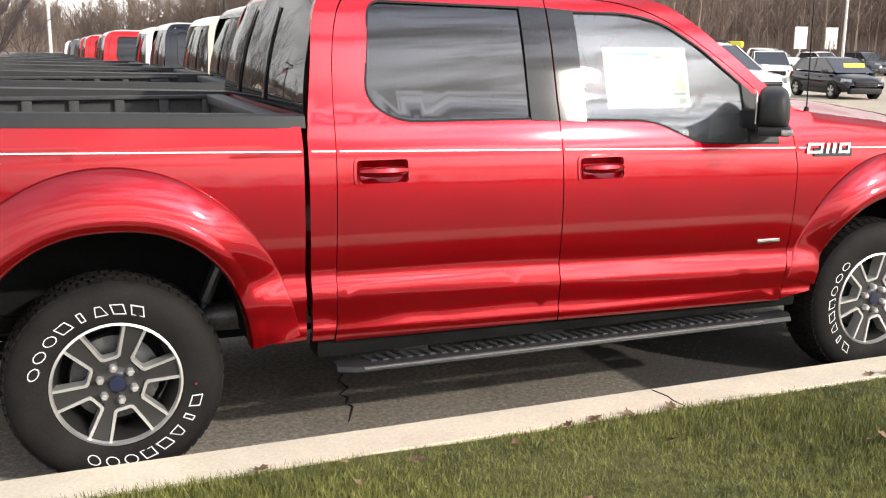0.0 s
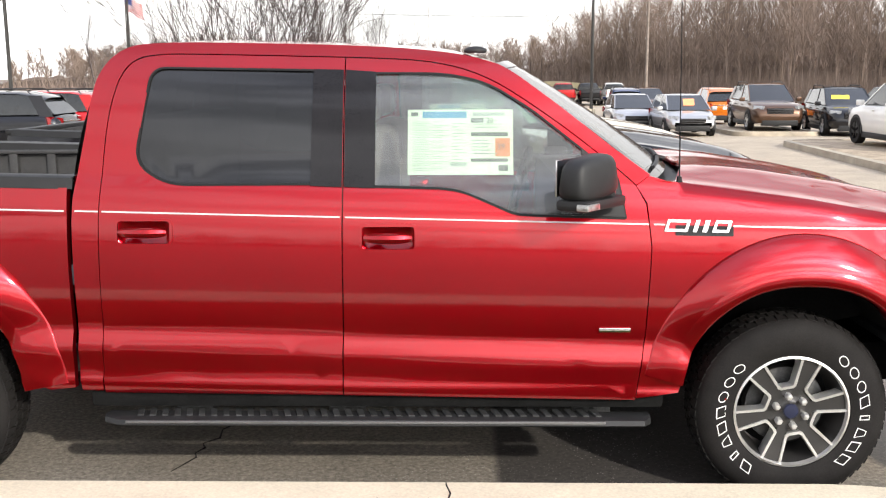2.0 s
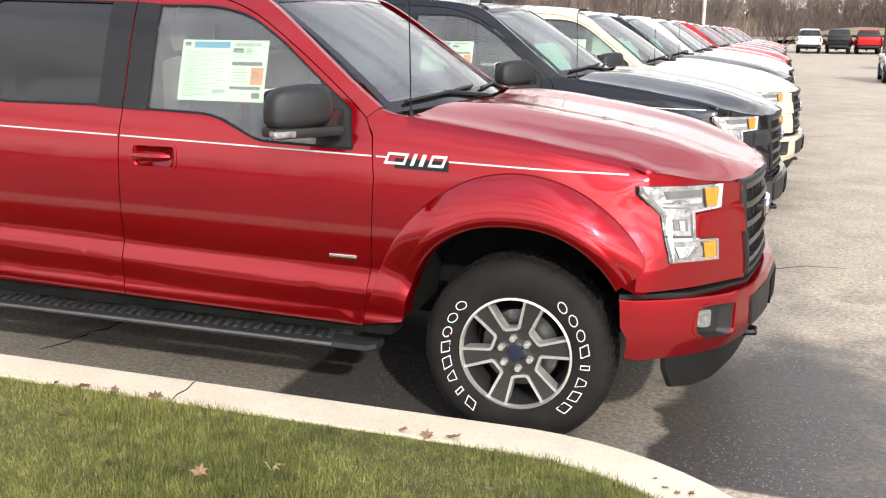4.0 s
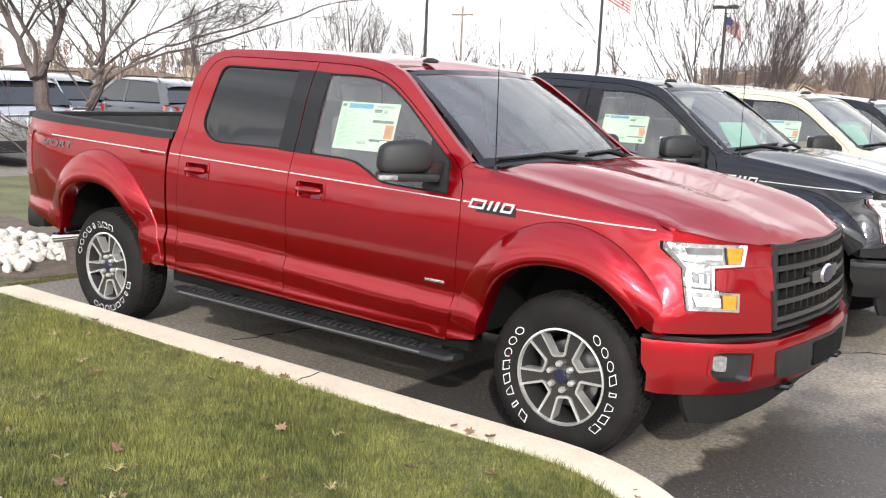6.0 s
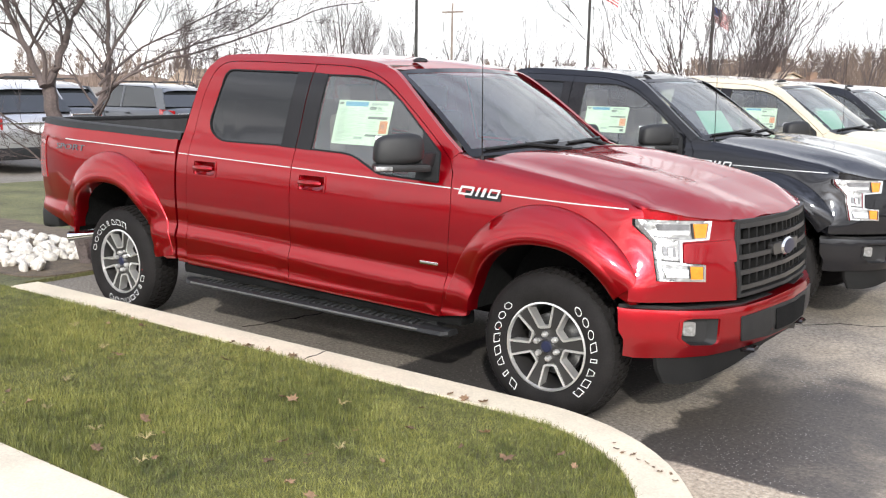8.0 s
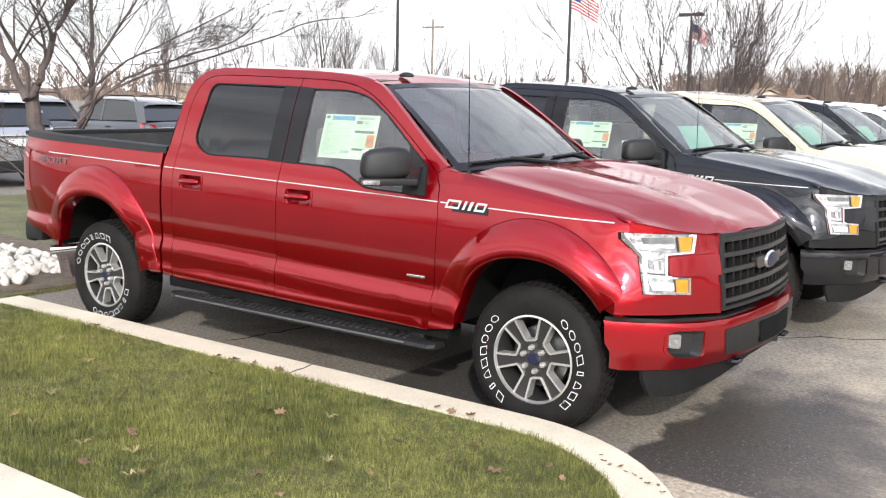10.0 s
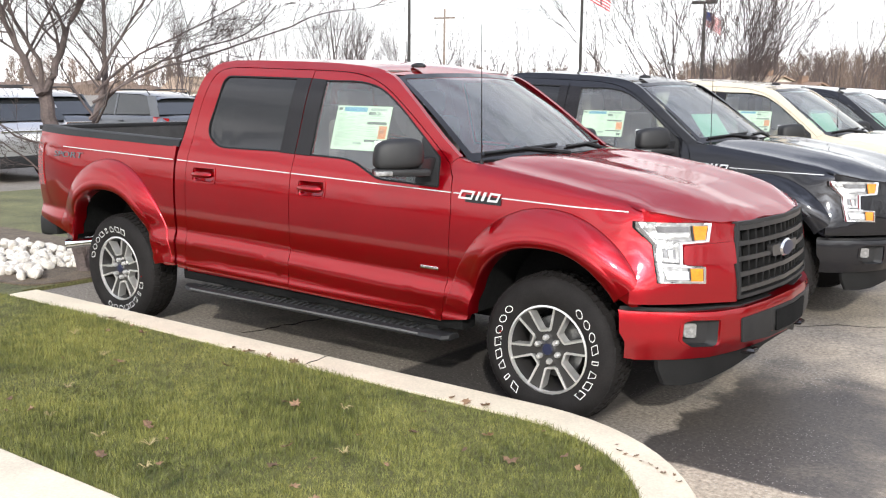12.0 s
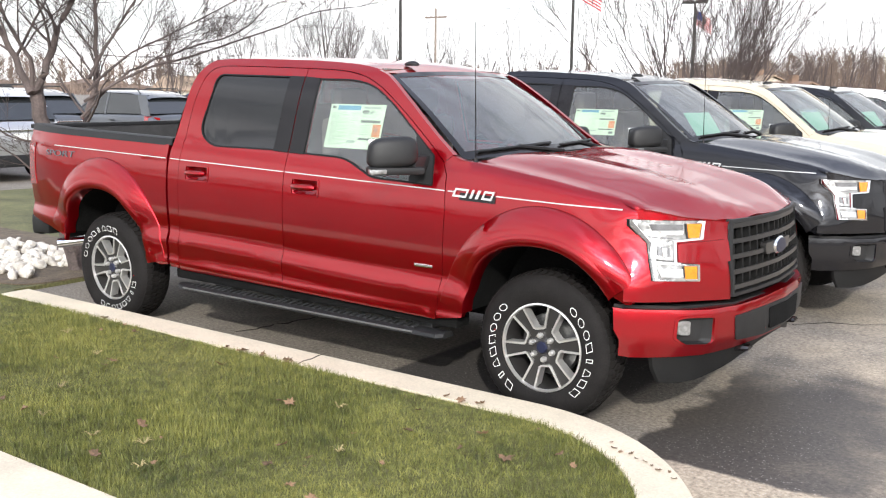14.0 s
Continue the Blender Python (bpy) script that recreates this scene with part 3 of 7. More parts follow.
def pickup(paint_mat):
    """A four-door pickup truck with a short bed, mirrors, running boards and flared wheel arches."""
    truck = new("pickup_truck")
    def cup_of(hx):
        z0 = zr(1.155, hx) - 0.01
        return rounded([(hx - 0.112, z0 - 0.05), (hx + 0.112, z0 - 0.05), (hx + 0.112, z0 + 0.052), (hx - 0.112, z0 + 0.052)], 0.022)
    FD = [(3.07, 1.30), (3.075, 1.10), (3.06, 0.74), (3.025, 0.47)]                      # front edge of the front door, below the window
    XB = 1.835                                                                         # split between the doors
    for s in (-1, 1):
        th = Vector((0, -s * 0.035, 0))
        cu = [z for z in (0.535, 0.548, 0.655, 0.665, 0.73, 0.74, 1.22, 1.285, 1.34)]
        # bed side
        ar = arch(0.0, 0.40, 0.505, 0.60, 0.50, 0.50)
        outline = [(0.715, zr(1.315, 0.7)), (0.718, 1.25), (0.712, 0.515), (0.60, 0.50)] + ar + [(-0.505, 0.60), (-0.72, 0.655), (-1.06, 0.70), (-1.085, 0.90), (-1.09, 1.28), (-1.075, zr(1.315, -1.07))]
        bedside = part("bed_side", sheet(outline, step=0.032, cuts_v=cu, mapf=side(s), thick=th), paint_mat, truck, nfun=side_n(s))
        # cap rail along the bed
        bm = bmesh.new()
        n = 16
        for i in range(n):
            xa, xb = 0.735 - 1.815 * i / n, 0.735 - 1.815 * (i + 1) / n
            q = []
            for x in (xa, xb):
                z = zr(1.315, x)
                w = half_width(x, z)
                q += [bm.verts.new((x, s * (w + 0.005), z - 0.004)), bm.verts.new((x, s * (w - 0.008), z + 0.040)), bm.verts.new((x, s * (w - 0.022), z + 0.046)), bm.verts.new((x, s * (w - 0.125), z + 0.042)), bm.verts.new((x, s * (w - 0.135), z - 0.03))]
            for j in range(4):
                bm.faces.new((q[j], q[j + 1], q[j + 6], q[j + 5]))
        part("bed_rail_cap", bm, PLASTIC, truck, "black plastic bed rail cap")
        # inner bed wall with ribs
        wall = part("bed_inner_wall", boxed(-1.02, 0.66, s * 0.78 - 0.012, s * 0.78 + 0.012, 1.03, 1.365), LINER, truck)
        for i in range(8):
            x = -0.95 + 0.22 * i
            part("wall_rib", boxed(x, x + 0.05, min(s * 0.735, s * 0.768), max(s * 0.735, s * 0.768), 1.04, 1.352, bevel=0.008), LINER, wall)
        part("wall_ledge", boxed(-1.02, 0.66, min(s * 0.730, s * 0.768), max(s * 0.730, s * 0.768), 1.352, 1.372, bevel=0.006), LINER, wall)
        part("wheel_house", boxed(-1.02, 0.66, min(s * 0.54, s * 0.80), max(s * 0.54, s * 0.80), 1.012, 1.04, bevel=0.01), LINER, truck)
        # flare lips, front and rear
        for (wx, rx, rz, zf, zb2) in ((0.0, 0.505, 0.60, 0.49, 0.60), (3.683, 0.475, 0.555, 0.70, 0.50)):
            a1 = arch(wx, 0.40, rx, rz, zf, zb2, 56)
            a0 = [(wx + (x - wx) * 1.10, 0.40 + (z - 0.40) * 1.105) for x, z in a1]
            lim = 0.822 if wx < 1 else 0.757
            bm = bmesh.new()
            prev = None
            for (xi, zi), (xo, zo) in zip(a1, a0):
                k = lim / math.hypot((xi - wx) * 1.18, zi - 0.40)
                if wx > 1 and abs(xi - wx) > 0.05:
                    k = min(k, (0.522 if xi > wx else 0.632) / abs(xi - wx))
                lift = 0.22 + 0.78 * smooth01(0.68, 0.97, zo)
                pad = []
                for f, up in ((1.0, -0.004), (0.985, 0.006), (0.955, 0.0145), (0.90, 0.021), (0.80, 0.030), (0.66, 0.041), (0.50, 0.052), (0.34, 0.061), (0.18, 0.068), (0.06, 0.0715)):
                    xp, zp = xo + (wx + (xi - wx) * k - xo) * f, zo + (0.40 + (zi - 0.40) * k - zo) * f
                    pad.append(bm.verts.new((xp, s * (half_width(xp, zp) + (up * lift if up > 0 else up)), zp)))
                w = half_width(xo, zo) + 0.050 * lift
                ring = pad + [bm.verts.new((xo, s * (w + 0.0235 * lift), zo)), bm.verts.new((xo + (xi - xo) * 0.10, s * (w + 0.0275 * lift), zo + (zi - zo) * 0.10)), bm.verts.new((xo + (xi - xo) * 0.45, s * (w + 0.029 * lift), zo + (zi - zo) * 0.45)), bm.verts.new((xo + (xi - xo) * 0.85, s * (w + 0.027 * lift), zo + (zi - zo) * 0.85)),
                        bm.verts.new((xi, s * (w + 0.020 * lift), zi)), bm.verts.new((xi + (wx - xi) * 0.012, s * (w - 0.01), zi + (0.4 - zi) * 0.012)), bm.verts.new((xi + (wx - xi) * 0.012, s * (w - 0.09), zi + (0.4 - zi) * 0.012))]
                if prev:
                    for j in range(len(ring) - 1):
                        bm.faces.new((prev[j], prev[j + 1], ring[j + 1], ring[j]))
                prev = ring
            part("wheel_arch_flare", bm, paint_mat, truck, "", 50)
            bm = bmesh.new()
            prev = None
            for xi, zi in a1:
                ring = [bm.verts.new((xi, s * 0.93, zi)), bm.verts.new((xi, s * 0.55, zi))]
                if prev:
                    bm.faces.new((prev[0], prev[1], ring[1], ring[0]))
                prev = ring
            bmesh.ops.contextual_create(bm, geom=[v for v in bm.verts if abs(v.co.y) < 0.6])
            part("wheel_well", bm, UNDER, truck)
        # cab corner post behind the rear door
        rear_top = curved([(0.845, 1.25), (0.86, 1.56), (0.885, 1.72), (0.918, 1.808), (0.965, 1.855), (1.04, 1.874), (1.20, 1.878), (1.835, 1.862)])
        front_top = curved([(1.835, 1.862), (2.18, 1.842), (2.42, 1.775), (2.66, 1.628), (2.90, 1.448), (3.02, 1.345)])
        outline = [(0.825, 0.50), (0.835, 0.60)] + rear_top + front_top[1:] + [(3.075, 1.385), (2.93, 1.49)] + ROOF_LINE + [(0.752, 1.40), (0.739, 1.30), (0.737, 1.2), (0.737, 0.50)]
        part("cab_side_frame", sheet(outline, step=0.06, cuts_v=cu, mapf=side(s), thick=th), paint_mat, truck, nfun=side_n(s))
        # rear door
        rwin = rounded([(1.035, 1.822), (1.715, 1.808), (1.71, 1.352), (1.12, 1.352), (0.982, 1.435)], [0.06, 0.012, 0.012, 0.09, 0.08])
        outline = [(0.831, 0.49), (0.838, 0.60)] + [(x + 0.0035 * (1 if x < 1.0 else 0), z - 0.0045) for x, z in rear_top[:-1]] + [(XB - 0.0025, 1.8575), (XB - 0.0025, 1.35), (XB - 0.0045, 0.9), (XB - 0.0125, 0.485)]
        rdoor = part("rear_door", sheet(outline, [rwin, cup_of(1.03)], 0.06, cuts_v=cu, mapf=side(s), thick=th), paint_mat, truck, nfun=side_n(s))
        # front door
        fwin = rounded([(1.955, 1.795), (2.25, 1.792), (2.42, 1.755), (2.60, 1.645), (2.945, 1.375), (2.975, 1.215), (2.60, 1.228), (2.53, 1.232), (2.33, 1.318), (2.25, 1.333), (1.955, 1.342)], [0.015, 0.08, 0.08, 0.05, 0.01, 0.01, 0.01, 0.05, 0.06, 0.06, 0.015])
        outline = [(XB + 0.0025, 1.8575)] + [(x - 0.002, z - 0.0045) for x, z in front_top[1:]] + [(3.055, 1.27)] + FD[1:] + [(3.022, 0.468), (XB - 0.0075, 0.484), (XB + 0.0005, 0.9), (XB + 0.0025, 1.35)]
        fdoor = part("front_door", sheet(outline, [fwin, cup_of(2.02)], 0.06, cuts_v=cu, mapf=side(s), thick=th), paint_mat, truck, nfun=side_n(s))
        # pillar covers, window frames and glass
        bp = [(1.706, 1.813), (XB - 0.004, 1.809), (XB - 0.004, 1.341), (1.702, 1.346)]
        part("pillar_cover", sheet(bp, step=0.1, mapf=side(s, 0.004), thick=th * 0.3), TRIM, rdoor, "glossy black pillar cover")
        bp = [(XB + 0.004, 1.809), (1.964, 1.800), (1.964, 1.337), (XB + 0.004, 1.341)]
        part("pillar_cover", sheet(bp, step=0.1, mapf=side(s, 0.004), thick=th * 0.3), TRIM, fdoor, "glossy black pillar cover")
        for win, door, gm, nm in ((rwin, rdoor, PRIVACY, "dark privacy window glass"), (fwin, fdoor, GLASS, "clear window glass")):
            part("window_seal", band(inset(win, -0.004), inset(win, 0.005), side(s, 0.002), th * 0.4), SEAL, door)
            g = part("window_glass", sheet(inset(win, 0.003), step=0.12, mapf=side(s, -0.007)), gm, door, nm, out=(0, s, 0), nfun=side_n(s))
            g.visible_shadow = False
        # mirror sail panel
        part("mirror_sail", sheet([(2.80, 1.49), (2.94, 1.372), (2.972, 1.222), (2.81, 1.228)], step=0.08, mapf=side(s, 0.004), thick=th * 0.4), PLASTIC, fdoor)
        # door handles
        for door, hx in ((rdoor, 1.03), (fdoor, 2.02)):
            z0 = zr(1.155, hx) - 0.01
            cup = cup_of(hx)
            part("handle_bezel", sheet(inset(cup, -0.006), [inset(cup, 0.006)], 0.1, mapf=side(s, 0.005), thick=th * 0.3), paint_mat, door)
            dish = lambda u, v, hx=hx, z0=z0: Vector((u, s * (half_width(u, v) - 0.036 * smooth01(0.118, 0.07, abs(u - hx)) * smooth01(0.056, 0.02, abs(v - z0))), v))
            part("handle_cup", sheet(inset(cup, -0.002), step=0.022, mapf=dish), paint_mat, door)
            bm = bmesh.new()
            w = half_width(hx, z0)
            pts = [(hx + 0.095 * t, s * (w + 0.030 - 0.018 * t * t), z0 + 0.002) for t in (-1, -0.8, -0.4, 0, 0.4, 0.8, 1)]
            tube(bm, pts, [0.012, 0.018, 0.021, 0.021, 0.021, 0.018, 0.012], 8)
            part("door_handle", bm, paint_mat, door)
        # bright engine badge on the front door
        bw = half_width(2.94, 0.765)
        part("door_badge", boxed(2.872, 3.0, min(s * bw, s * (bw + 0.008)), max(s * bw, s * (bw + 0.008)), 0.752, 0.770, bevel=0.003), CHROME, fdoor, "small chrome badge bar")
        # front fender
        ar = arch(3.683, 0.40, 0.475, 0.555, 0.70, 0.50)
        outline = [(4.205, 0.712), (4.175, 0.705)] + ar + [(3.20, 0.50), (3.029, 0.475), (3.064, 0.74), (3.079, 1.10), (3.061, 1.275), (3.020, 1.342), (3.073, 1.380), (3.14, 1.360)] + [(x, fender_top(x)) for x in (3.30, 3.50, 3.70, 3.90, 4.05, 4.13, 4.203)] + [(4.203, 1.12), (4.205, 0.84)]
        fender = part("front_fender", sheet(outline, step=0.032, cuts_v=cu, mapf=side(s), thick=th), paint_mat, truck, nfun=side_n(s))
        # fender badge: dark plate and a bright raised shape
        part("fender_badge", sheet([(3.17, zr(1.185, 3.2)), (3.40, zr(1.185, 3.4)), (3.40, zr(1.225, 3.4)), (3.17, zr(1.225, 3.2))], step=0.1, mapf=side(s, 0.006), thick=th * 0.2), TRIM, fender, "dark badge plate")
        for x0, x1 in ((3.130, 3.220), (3.243, 3.258), (3.280, 3.298), (3.320, 3.385)):
            o = [(x0 - 0.006, zr(1.200, x0)), (x1 - 0.006, zr(1.200, x1)), (x1 + 0.010, zr(1.246, x1)), (x0 + 0.010, zr(1.246, x0))]
            if x1 - x0 > 0.03:
                part("badge_shape", band(o, inset(o, 0.010), side(s, 0.011), th * 0.2), ALU, fender, "raised silver badge outline")
            else:
                part("badge_shape", sheet(o, step=0.1, mapf=side(s, 0.011), thick=th * 0.2), ALU, fender, "raised silver badge bar")
        # pinstripes on each panel
        for x0, x1, owner in ((-0.60, 0.708, bedside), (0.75, 0.845, truck), (0.86, 1.825, rdoor), (1.845, 3.065, fdoor), (3.085, 3.128, fender), (3.40, 4.11, fender)):
            o = [(x0, zr(1.222, x0)), (x1, zr(1.222, x1)), (x1, zr(1.2275, x1)), (x0, zr(1.2275, x0))]
            part("pinstripe", sheet(o, step=0.07, mapf=side(s, 0.0035), thick=th * 0.08), STRIPE, owner, "thin silver pinstripe")
        # running board with brackets
        bm = bmesh.new()
        secs = [(-0.90, 0.393), (-0.985, 0.400), (-1.012, 0.392), (-1.022, 0.374), (-1.0, 0.361), (-0.88, 0.364)]
        prev = None
        for x in (0.83, 0.90, 1.6, 2.3, 2.90, 3.06, 3.09):
            pinch = 0.72 if x in (0.83, 3.09) else 1
            ring = [bm.verts.new((x, s * (0.88 + (-y - 0.88) * pinch), z)) for y, z in secs]
            if prev:
                for j in range(6):
                    bm.faces.new((prev[j], prev[(j + 1) % 6], ring[(j + 1) % 6], ring[j]))
            else:
                bm.faces.new(ring)
            prev = ring
        bm.faces.new(prev[::-1])
        board = part("running_board", bm, PLASTIC, truck, "black running board with grip ribs")
        bm = bmesh.new()
        for i in range(38):
            x = 0.95 + i * 0.0512
            v = [bm.verts.new((x + dx, s * y, z)) for z in (0.397, 0.405) for dx, y in ((0, 0.905), (0.024, 0.905), (0.044, 0.985), (0.020, 0.985))]
            for f in ((4, 5, 6, 7), (0, 1, 5, 4), (1, 2, 6, 5), (2, 3, 7, 6), (3, 0, 4, 7)):
                bm.faces.new([v[k] for k in f])
        part("grip_ribs", bm, STEEL, board)
        part("board_edge_strip", boxed(0.93, 2.90, min(s * 1.012, s * 1.024), max(s * 1.012, s * 1.024), 0.380, 0.390, bevel=0.003), STEP_EDGE, board, "grey metal edge strip")
        for x in (1.1, 1.75, 2.78):
            part("board_bracket", boxed(x, x + 0.16, min(s * 0.70, s * 0.88), max(s * 0.70, s * 0.88), 0.37, 0.46, bevel=0.015), STEEL, board)
        part("rocker", boxed(0.76, 3.15, min(s * 0.80, s * 0.935), max(s * 0.80, s * 0.935), 0.42, 0.50, bevel=0.02), UNDER, truck)
        # mirror: housing, arm, signal lamp
        bm = bmesh.new()
        c = bmesh.ops.create_icosphere(bm, subdivisions=3, radius=1)
        for v in bm.verts:
            p = v.co
            q = [math.copysign(abs(k) ** 0.55, k) for k in p]
            a, b = 0.140 * q[1] * (1 - 0.06 * q[2]), (0.072 - 0.010 * q[2]) * q[0] * (1 - 0.25 * max(0, q[1]) * max(0, q[0]))
            v.co = Vector((2.805 - 0.60 * a + 0.80 * b, s * (1.080 + 0.80 * a + 0.60 * b), 1.396 + 0.086 * q[2] - 0.010 * q[1]))
        mir = part("side_mirror", bm, PLASTIC, fdoor, "large black plastic side mirror", 60)
        part("mirror_arm", boxed(2.79, 2.92, min(s * 0.86, s * 1.02), max(s * 0.86, s * 1.02), 1.285, 1.375, bevel=0.02), PLASTIC, fdoor)
        def swept(x0, x1, y0, y1, z0, z1, bevel):
            # x: across the housing, y: along it, turned with the swept-back housing
            b_ = boxed(x0, x1, y0, y1, z0, z1, bevel=bevel)
            for v in b_.verts:
                v.co = Vector((2.805 - 0.60 * v.co.y + 0.80 * v.co.x, s * (1.080 + 0.80 * v.co.y + 0.60 * v.co.x), v.co.z))
            return b_
        part("mirror_base", swept(-0.066, 0.074, -0.17, 0.138, 1.276, 1.318, 0.016), PLASTIC, fdoor)
        part("mirror_signal", swept(0.030, 0.080, 0.050, 0.145, 1.282, 1.308, 0.006), LAMP, fdoor, "clear side signal lamp")
        part("mirror_glass", swept(-0.080, -0.074, -0.115, 0.115, 1.325, 1.465, 0.002), CHROME, fdoor, "mirror glass")
        # headlamp: C-shaped bright unit
        lamp_o = [(0.902, 1.124), (0.668, 1.118), (0.684, 1.026), (0.796, 1.018), (0.806, 0.915), (0.708, 0.905), (0.712, 0.822), (0.893, 0.832), (0.876, 0.97), (0.872, 1.012), (0.903, 1.092)]
        part("headlamp_bezel", sheet(inset(lamp_o, -0.002), step=0.05, mapf=nose(0.003, s), thick=Vector((-0.012, 0, 0))), TRIM, truck)
        hl = part("headlamp", sheet(lamp_o, step=0.04, mapf=nose(0.010, s), thick=Vector((-0.02, 0, 0))), LAMP, truck, "bright silver C-shaped headlamp")
        part("lamp_frame", band(lamp_o, inset(lamp_o, 0.009), nose(0.019, s), Vector((-0.012, 0, 0))), CHROME, hl, "polished lamp frame")
        part("amber_reflector", sheet([(0.748, 1.106), (0.684, 1.104), (0.699, 1.038), (0.742, 1.036)], step=0.05, mapf=nose(0.016, s), thick=Vector((-0.005, 0, 0))), AMBER, hl, "amber reflector")
        part("amber_reflector", sheet([(0.775, 0.900), (0.720, 0.896), (0.723, 0.834), (0.775, 0.838)], step=0.05, mapf=nose(0.016, s), thick=Vector((-0.005, 0, 0))), AMBER, hl, "amber reflector")
        for q in ([(0.868, 1.108), (0.760, 1.106), (0.764, 1.074), (0.862, 1.070)], [(0.858, 1.000), (0.816, 0.996), (0.820, 0.945), (0.862, 0.950)], [(0.880, 1.050), (0.800, 1.040), (0.800, 1.030), (0.880, 1.036)]):
            part("lamp_recess", sheet(inset(q, 0.003), step=0.04, mapf=nose(0.0135, s), thick=Vector((-0.004, 0, 0))), SPOKE_GREY, hl, "grey lamp recess")
        for q in ([(0.885, 1.068), (0.765, 1.070), (0.770, 1.052), (0.890, 1.056)], [(0.878, 0.925), (0.790, 0.918), (0.790, 0.905), (0.878, 0.912)], [(0.872, 0.892), (0.785, 0.886), (0.785, 0.846), (0.868, 0.850)], [(0.845, 0.990), (0.832, 0.989), (0.835, 0.950), (0.846, 0.951)]):
            part("lamp_bowl", sheet(q, step=0.04, mapf=nose(0.0165, s), thick=Vector((-0.005, 0, 0))), CHROME, hl)
        for q in ([(0.886, 0.936), (0.815, 0.928), (0.815, 0.922), (0.886, 0.930)], [(0.752, 1.108), (0.758, 1.108), (0.754, 1.034), (0.748, 1.034)], [(0.779, 0.900), (0.785, 0.900), (0.784, 0.842), (0.778, 0.842)]):
            part("lamp_divider", sheet(q, step=0.04, mapf=nose(0.018, s), thick=Vector((-0.004, 0, 0))), SPOKE, hl)
        # nose skin beside the grille
        nose_o = [(u, hood_z(nose_x(u, 1.14), u) - 0.008) for u in (0.525, 0.60, 0.70, 0.78, 0.84)] + [(nose_u(4.195, z), z) for z in (1.172, 1.10, 1.0, 0.9, 0.8, 0.726)] + [(0.545, 0.718), (0.553, 0.93)]
        part("nose_panel", sheet(nose_o, step=0.05, mapf=nose(0, s), thick=Vector((-0.03, 0, 0))), paint_mat, truck, nfun=front_n(nose_x))
        # raised bar that reaches from the grille into the lamp's notch
        part("nose_bar", sheet(rounded([(0.556, 0.912), (0.800, 0.920), (0.790, 1.012), (0.556, 1.022)], 0.012), step=0.05, mapf=nose(0.018, s), thick=Vector((-0.025, 0, 0))), paint_mat, truck)
        # fog lamp pocket
        fogo = fog_outline(1)
        bm = sheet(inset(fogo, 0.012), step=0.05, mapf=bumper_map(-0.055, s))
        rings = [[bm.verts.new(bumper_map(o, s)(u, v)) for u, v in pts] for o, pts in ((0.003, fogo), (-0.055, inset(fogo, 0.012)))]
        for k in range(len(fogo)):
            bm.faces.new((rings[0][k], rings[0][(k + 1) % len(fogo)], rings[1][(k + 1) % len(fogo)], rings[1][k]))
        pocket = part("fog_lamp_pocket", bm, PLASTIC, truck, "black recessed fog lamp pocket")
        part("fog_lamp", sheet(rounded([(0.778, 0.560), (0.818, 0.562), (0.820, 0.632), (0.778, 0.632)], 0.012), step=0.04, mapf=bumper_map(-0.008, s), thick=Vector((-0.045, 0, 0))), LAMP, pocket, "clear fog lamp")
        part("pocket_rim", band(inset(fogo, -0.007), inset(fogo, 0.002), bumper_map(0.004, s), Vector((-0.02, 0, 0))), paint_mat, pocket)
        # tow hook
        bm = bmesh.new()
        tube(bm, [(4.48, s * 0.44, 0.445), (4.56, s * 0.44, 0.445), (4.61, s * 0.42, 0.445), (4.61, s * 0.37, 0.445), (4.56, s * 0.35, 0.445)], 0.014, 6)
        part("tow_hook", bm, TRIM, truck)
        # tail lamp
        part("tail_lamp", sheet([(-1.095, 0.955), (-0.935, 0.965), (-0.955, 1.05), (-0.965, 1.24), (-0.94, 1.29), (-1.10, 1.30)], step=0.05, mapf=side(s, 0.006), thick=th * 0.6), REDLENS, truck, "red tail lamp")
        # rear side of the bumper
        part("rear_bumper_end", boxed(-1.22, -0.98, min(s * 0.66, s * 0.80), max(s * 0.66, s * 0.80), 0.54, 0.68, bevel=0.03), PLASTIC, truck)
        for wx in (0.0, 3.683):
            wheel_mesh_parts(truck, wx, s)
        # front seats
        st = boxed(1.95, 2.45, s * 0.40 - 0.25, s * 0.40 + 0.25, 0.85, 1.05, bevel=0.06)
        box(st, 1.85, 2.02, s * 0.40 - 0.24, s * 0.40 + 0.24, 1.0, 1.56, 0.06)
        box(st, 1.84, 1.95, s * 0.40 - 0.13, s * 0.40 + 0.13, 1.58, 1.74, 0.04)
        part("front_seat", st, CLOTH, truck)
        # wiper
        bm = bmesh.new()
        ya, yb = (-0.70, -0.06) if s < 0 else (0.02, 0.66)
        on = lambda y, v: Vector(((3.10 + 0.17 * (1 - (y / 0.81) ** 2)) * (1 - v) + 2.47 * v, y, 1.355 + 0.473 * v + 0.02 * (1 - (y / 0.81) ** 2) + 0.022))
        tube(bm, [on(ya + (yb - ya) * k / 6, 0.035 + 0.030 * k / 6) for k in range(7)], 0.009, 5)
        tube(bm, [on(yb + 0.03, -0.03), on((ya + yb) / 2, 0.055)], 0.011, 5)
        part("wiper", bm, PLASTIC, truck)
    # sport lettering on the near bed side is added with the red truck
    part("bed_floor", boxed(-1.03, 0.66, -0.54, 0.54, 0.82, 0.86), LINER, truck)
    part("bed_front_wall", boxed(0.63, 0.66, -0.80, 0.80, 1.0, 1.325), LINER, truck)
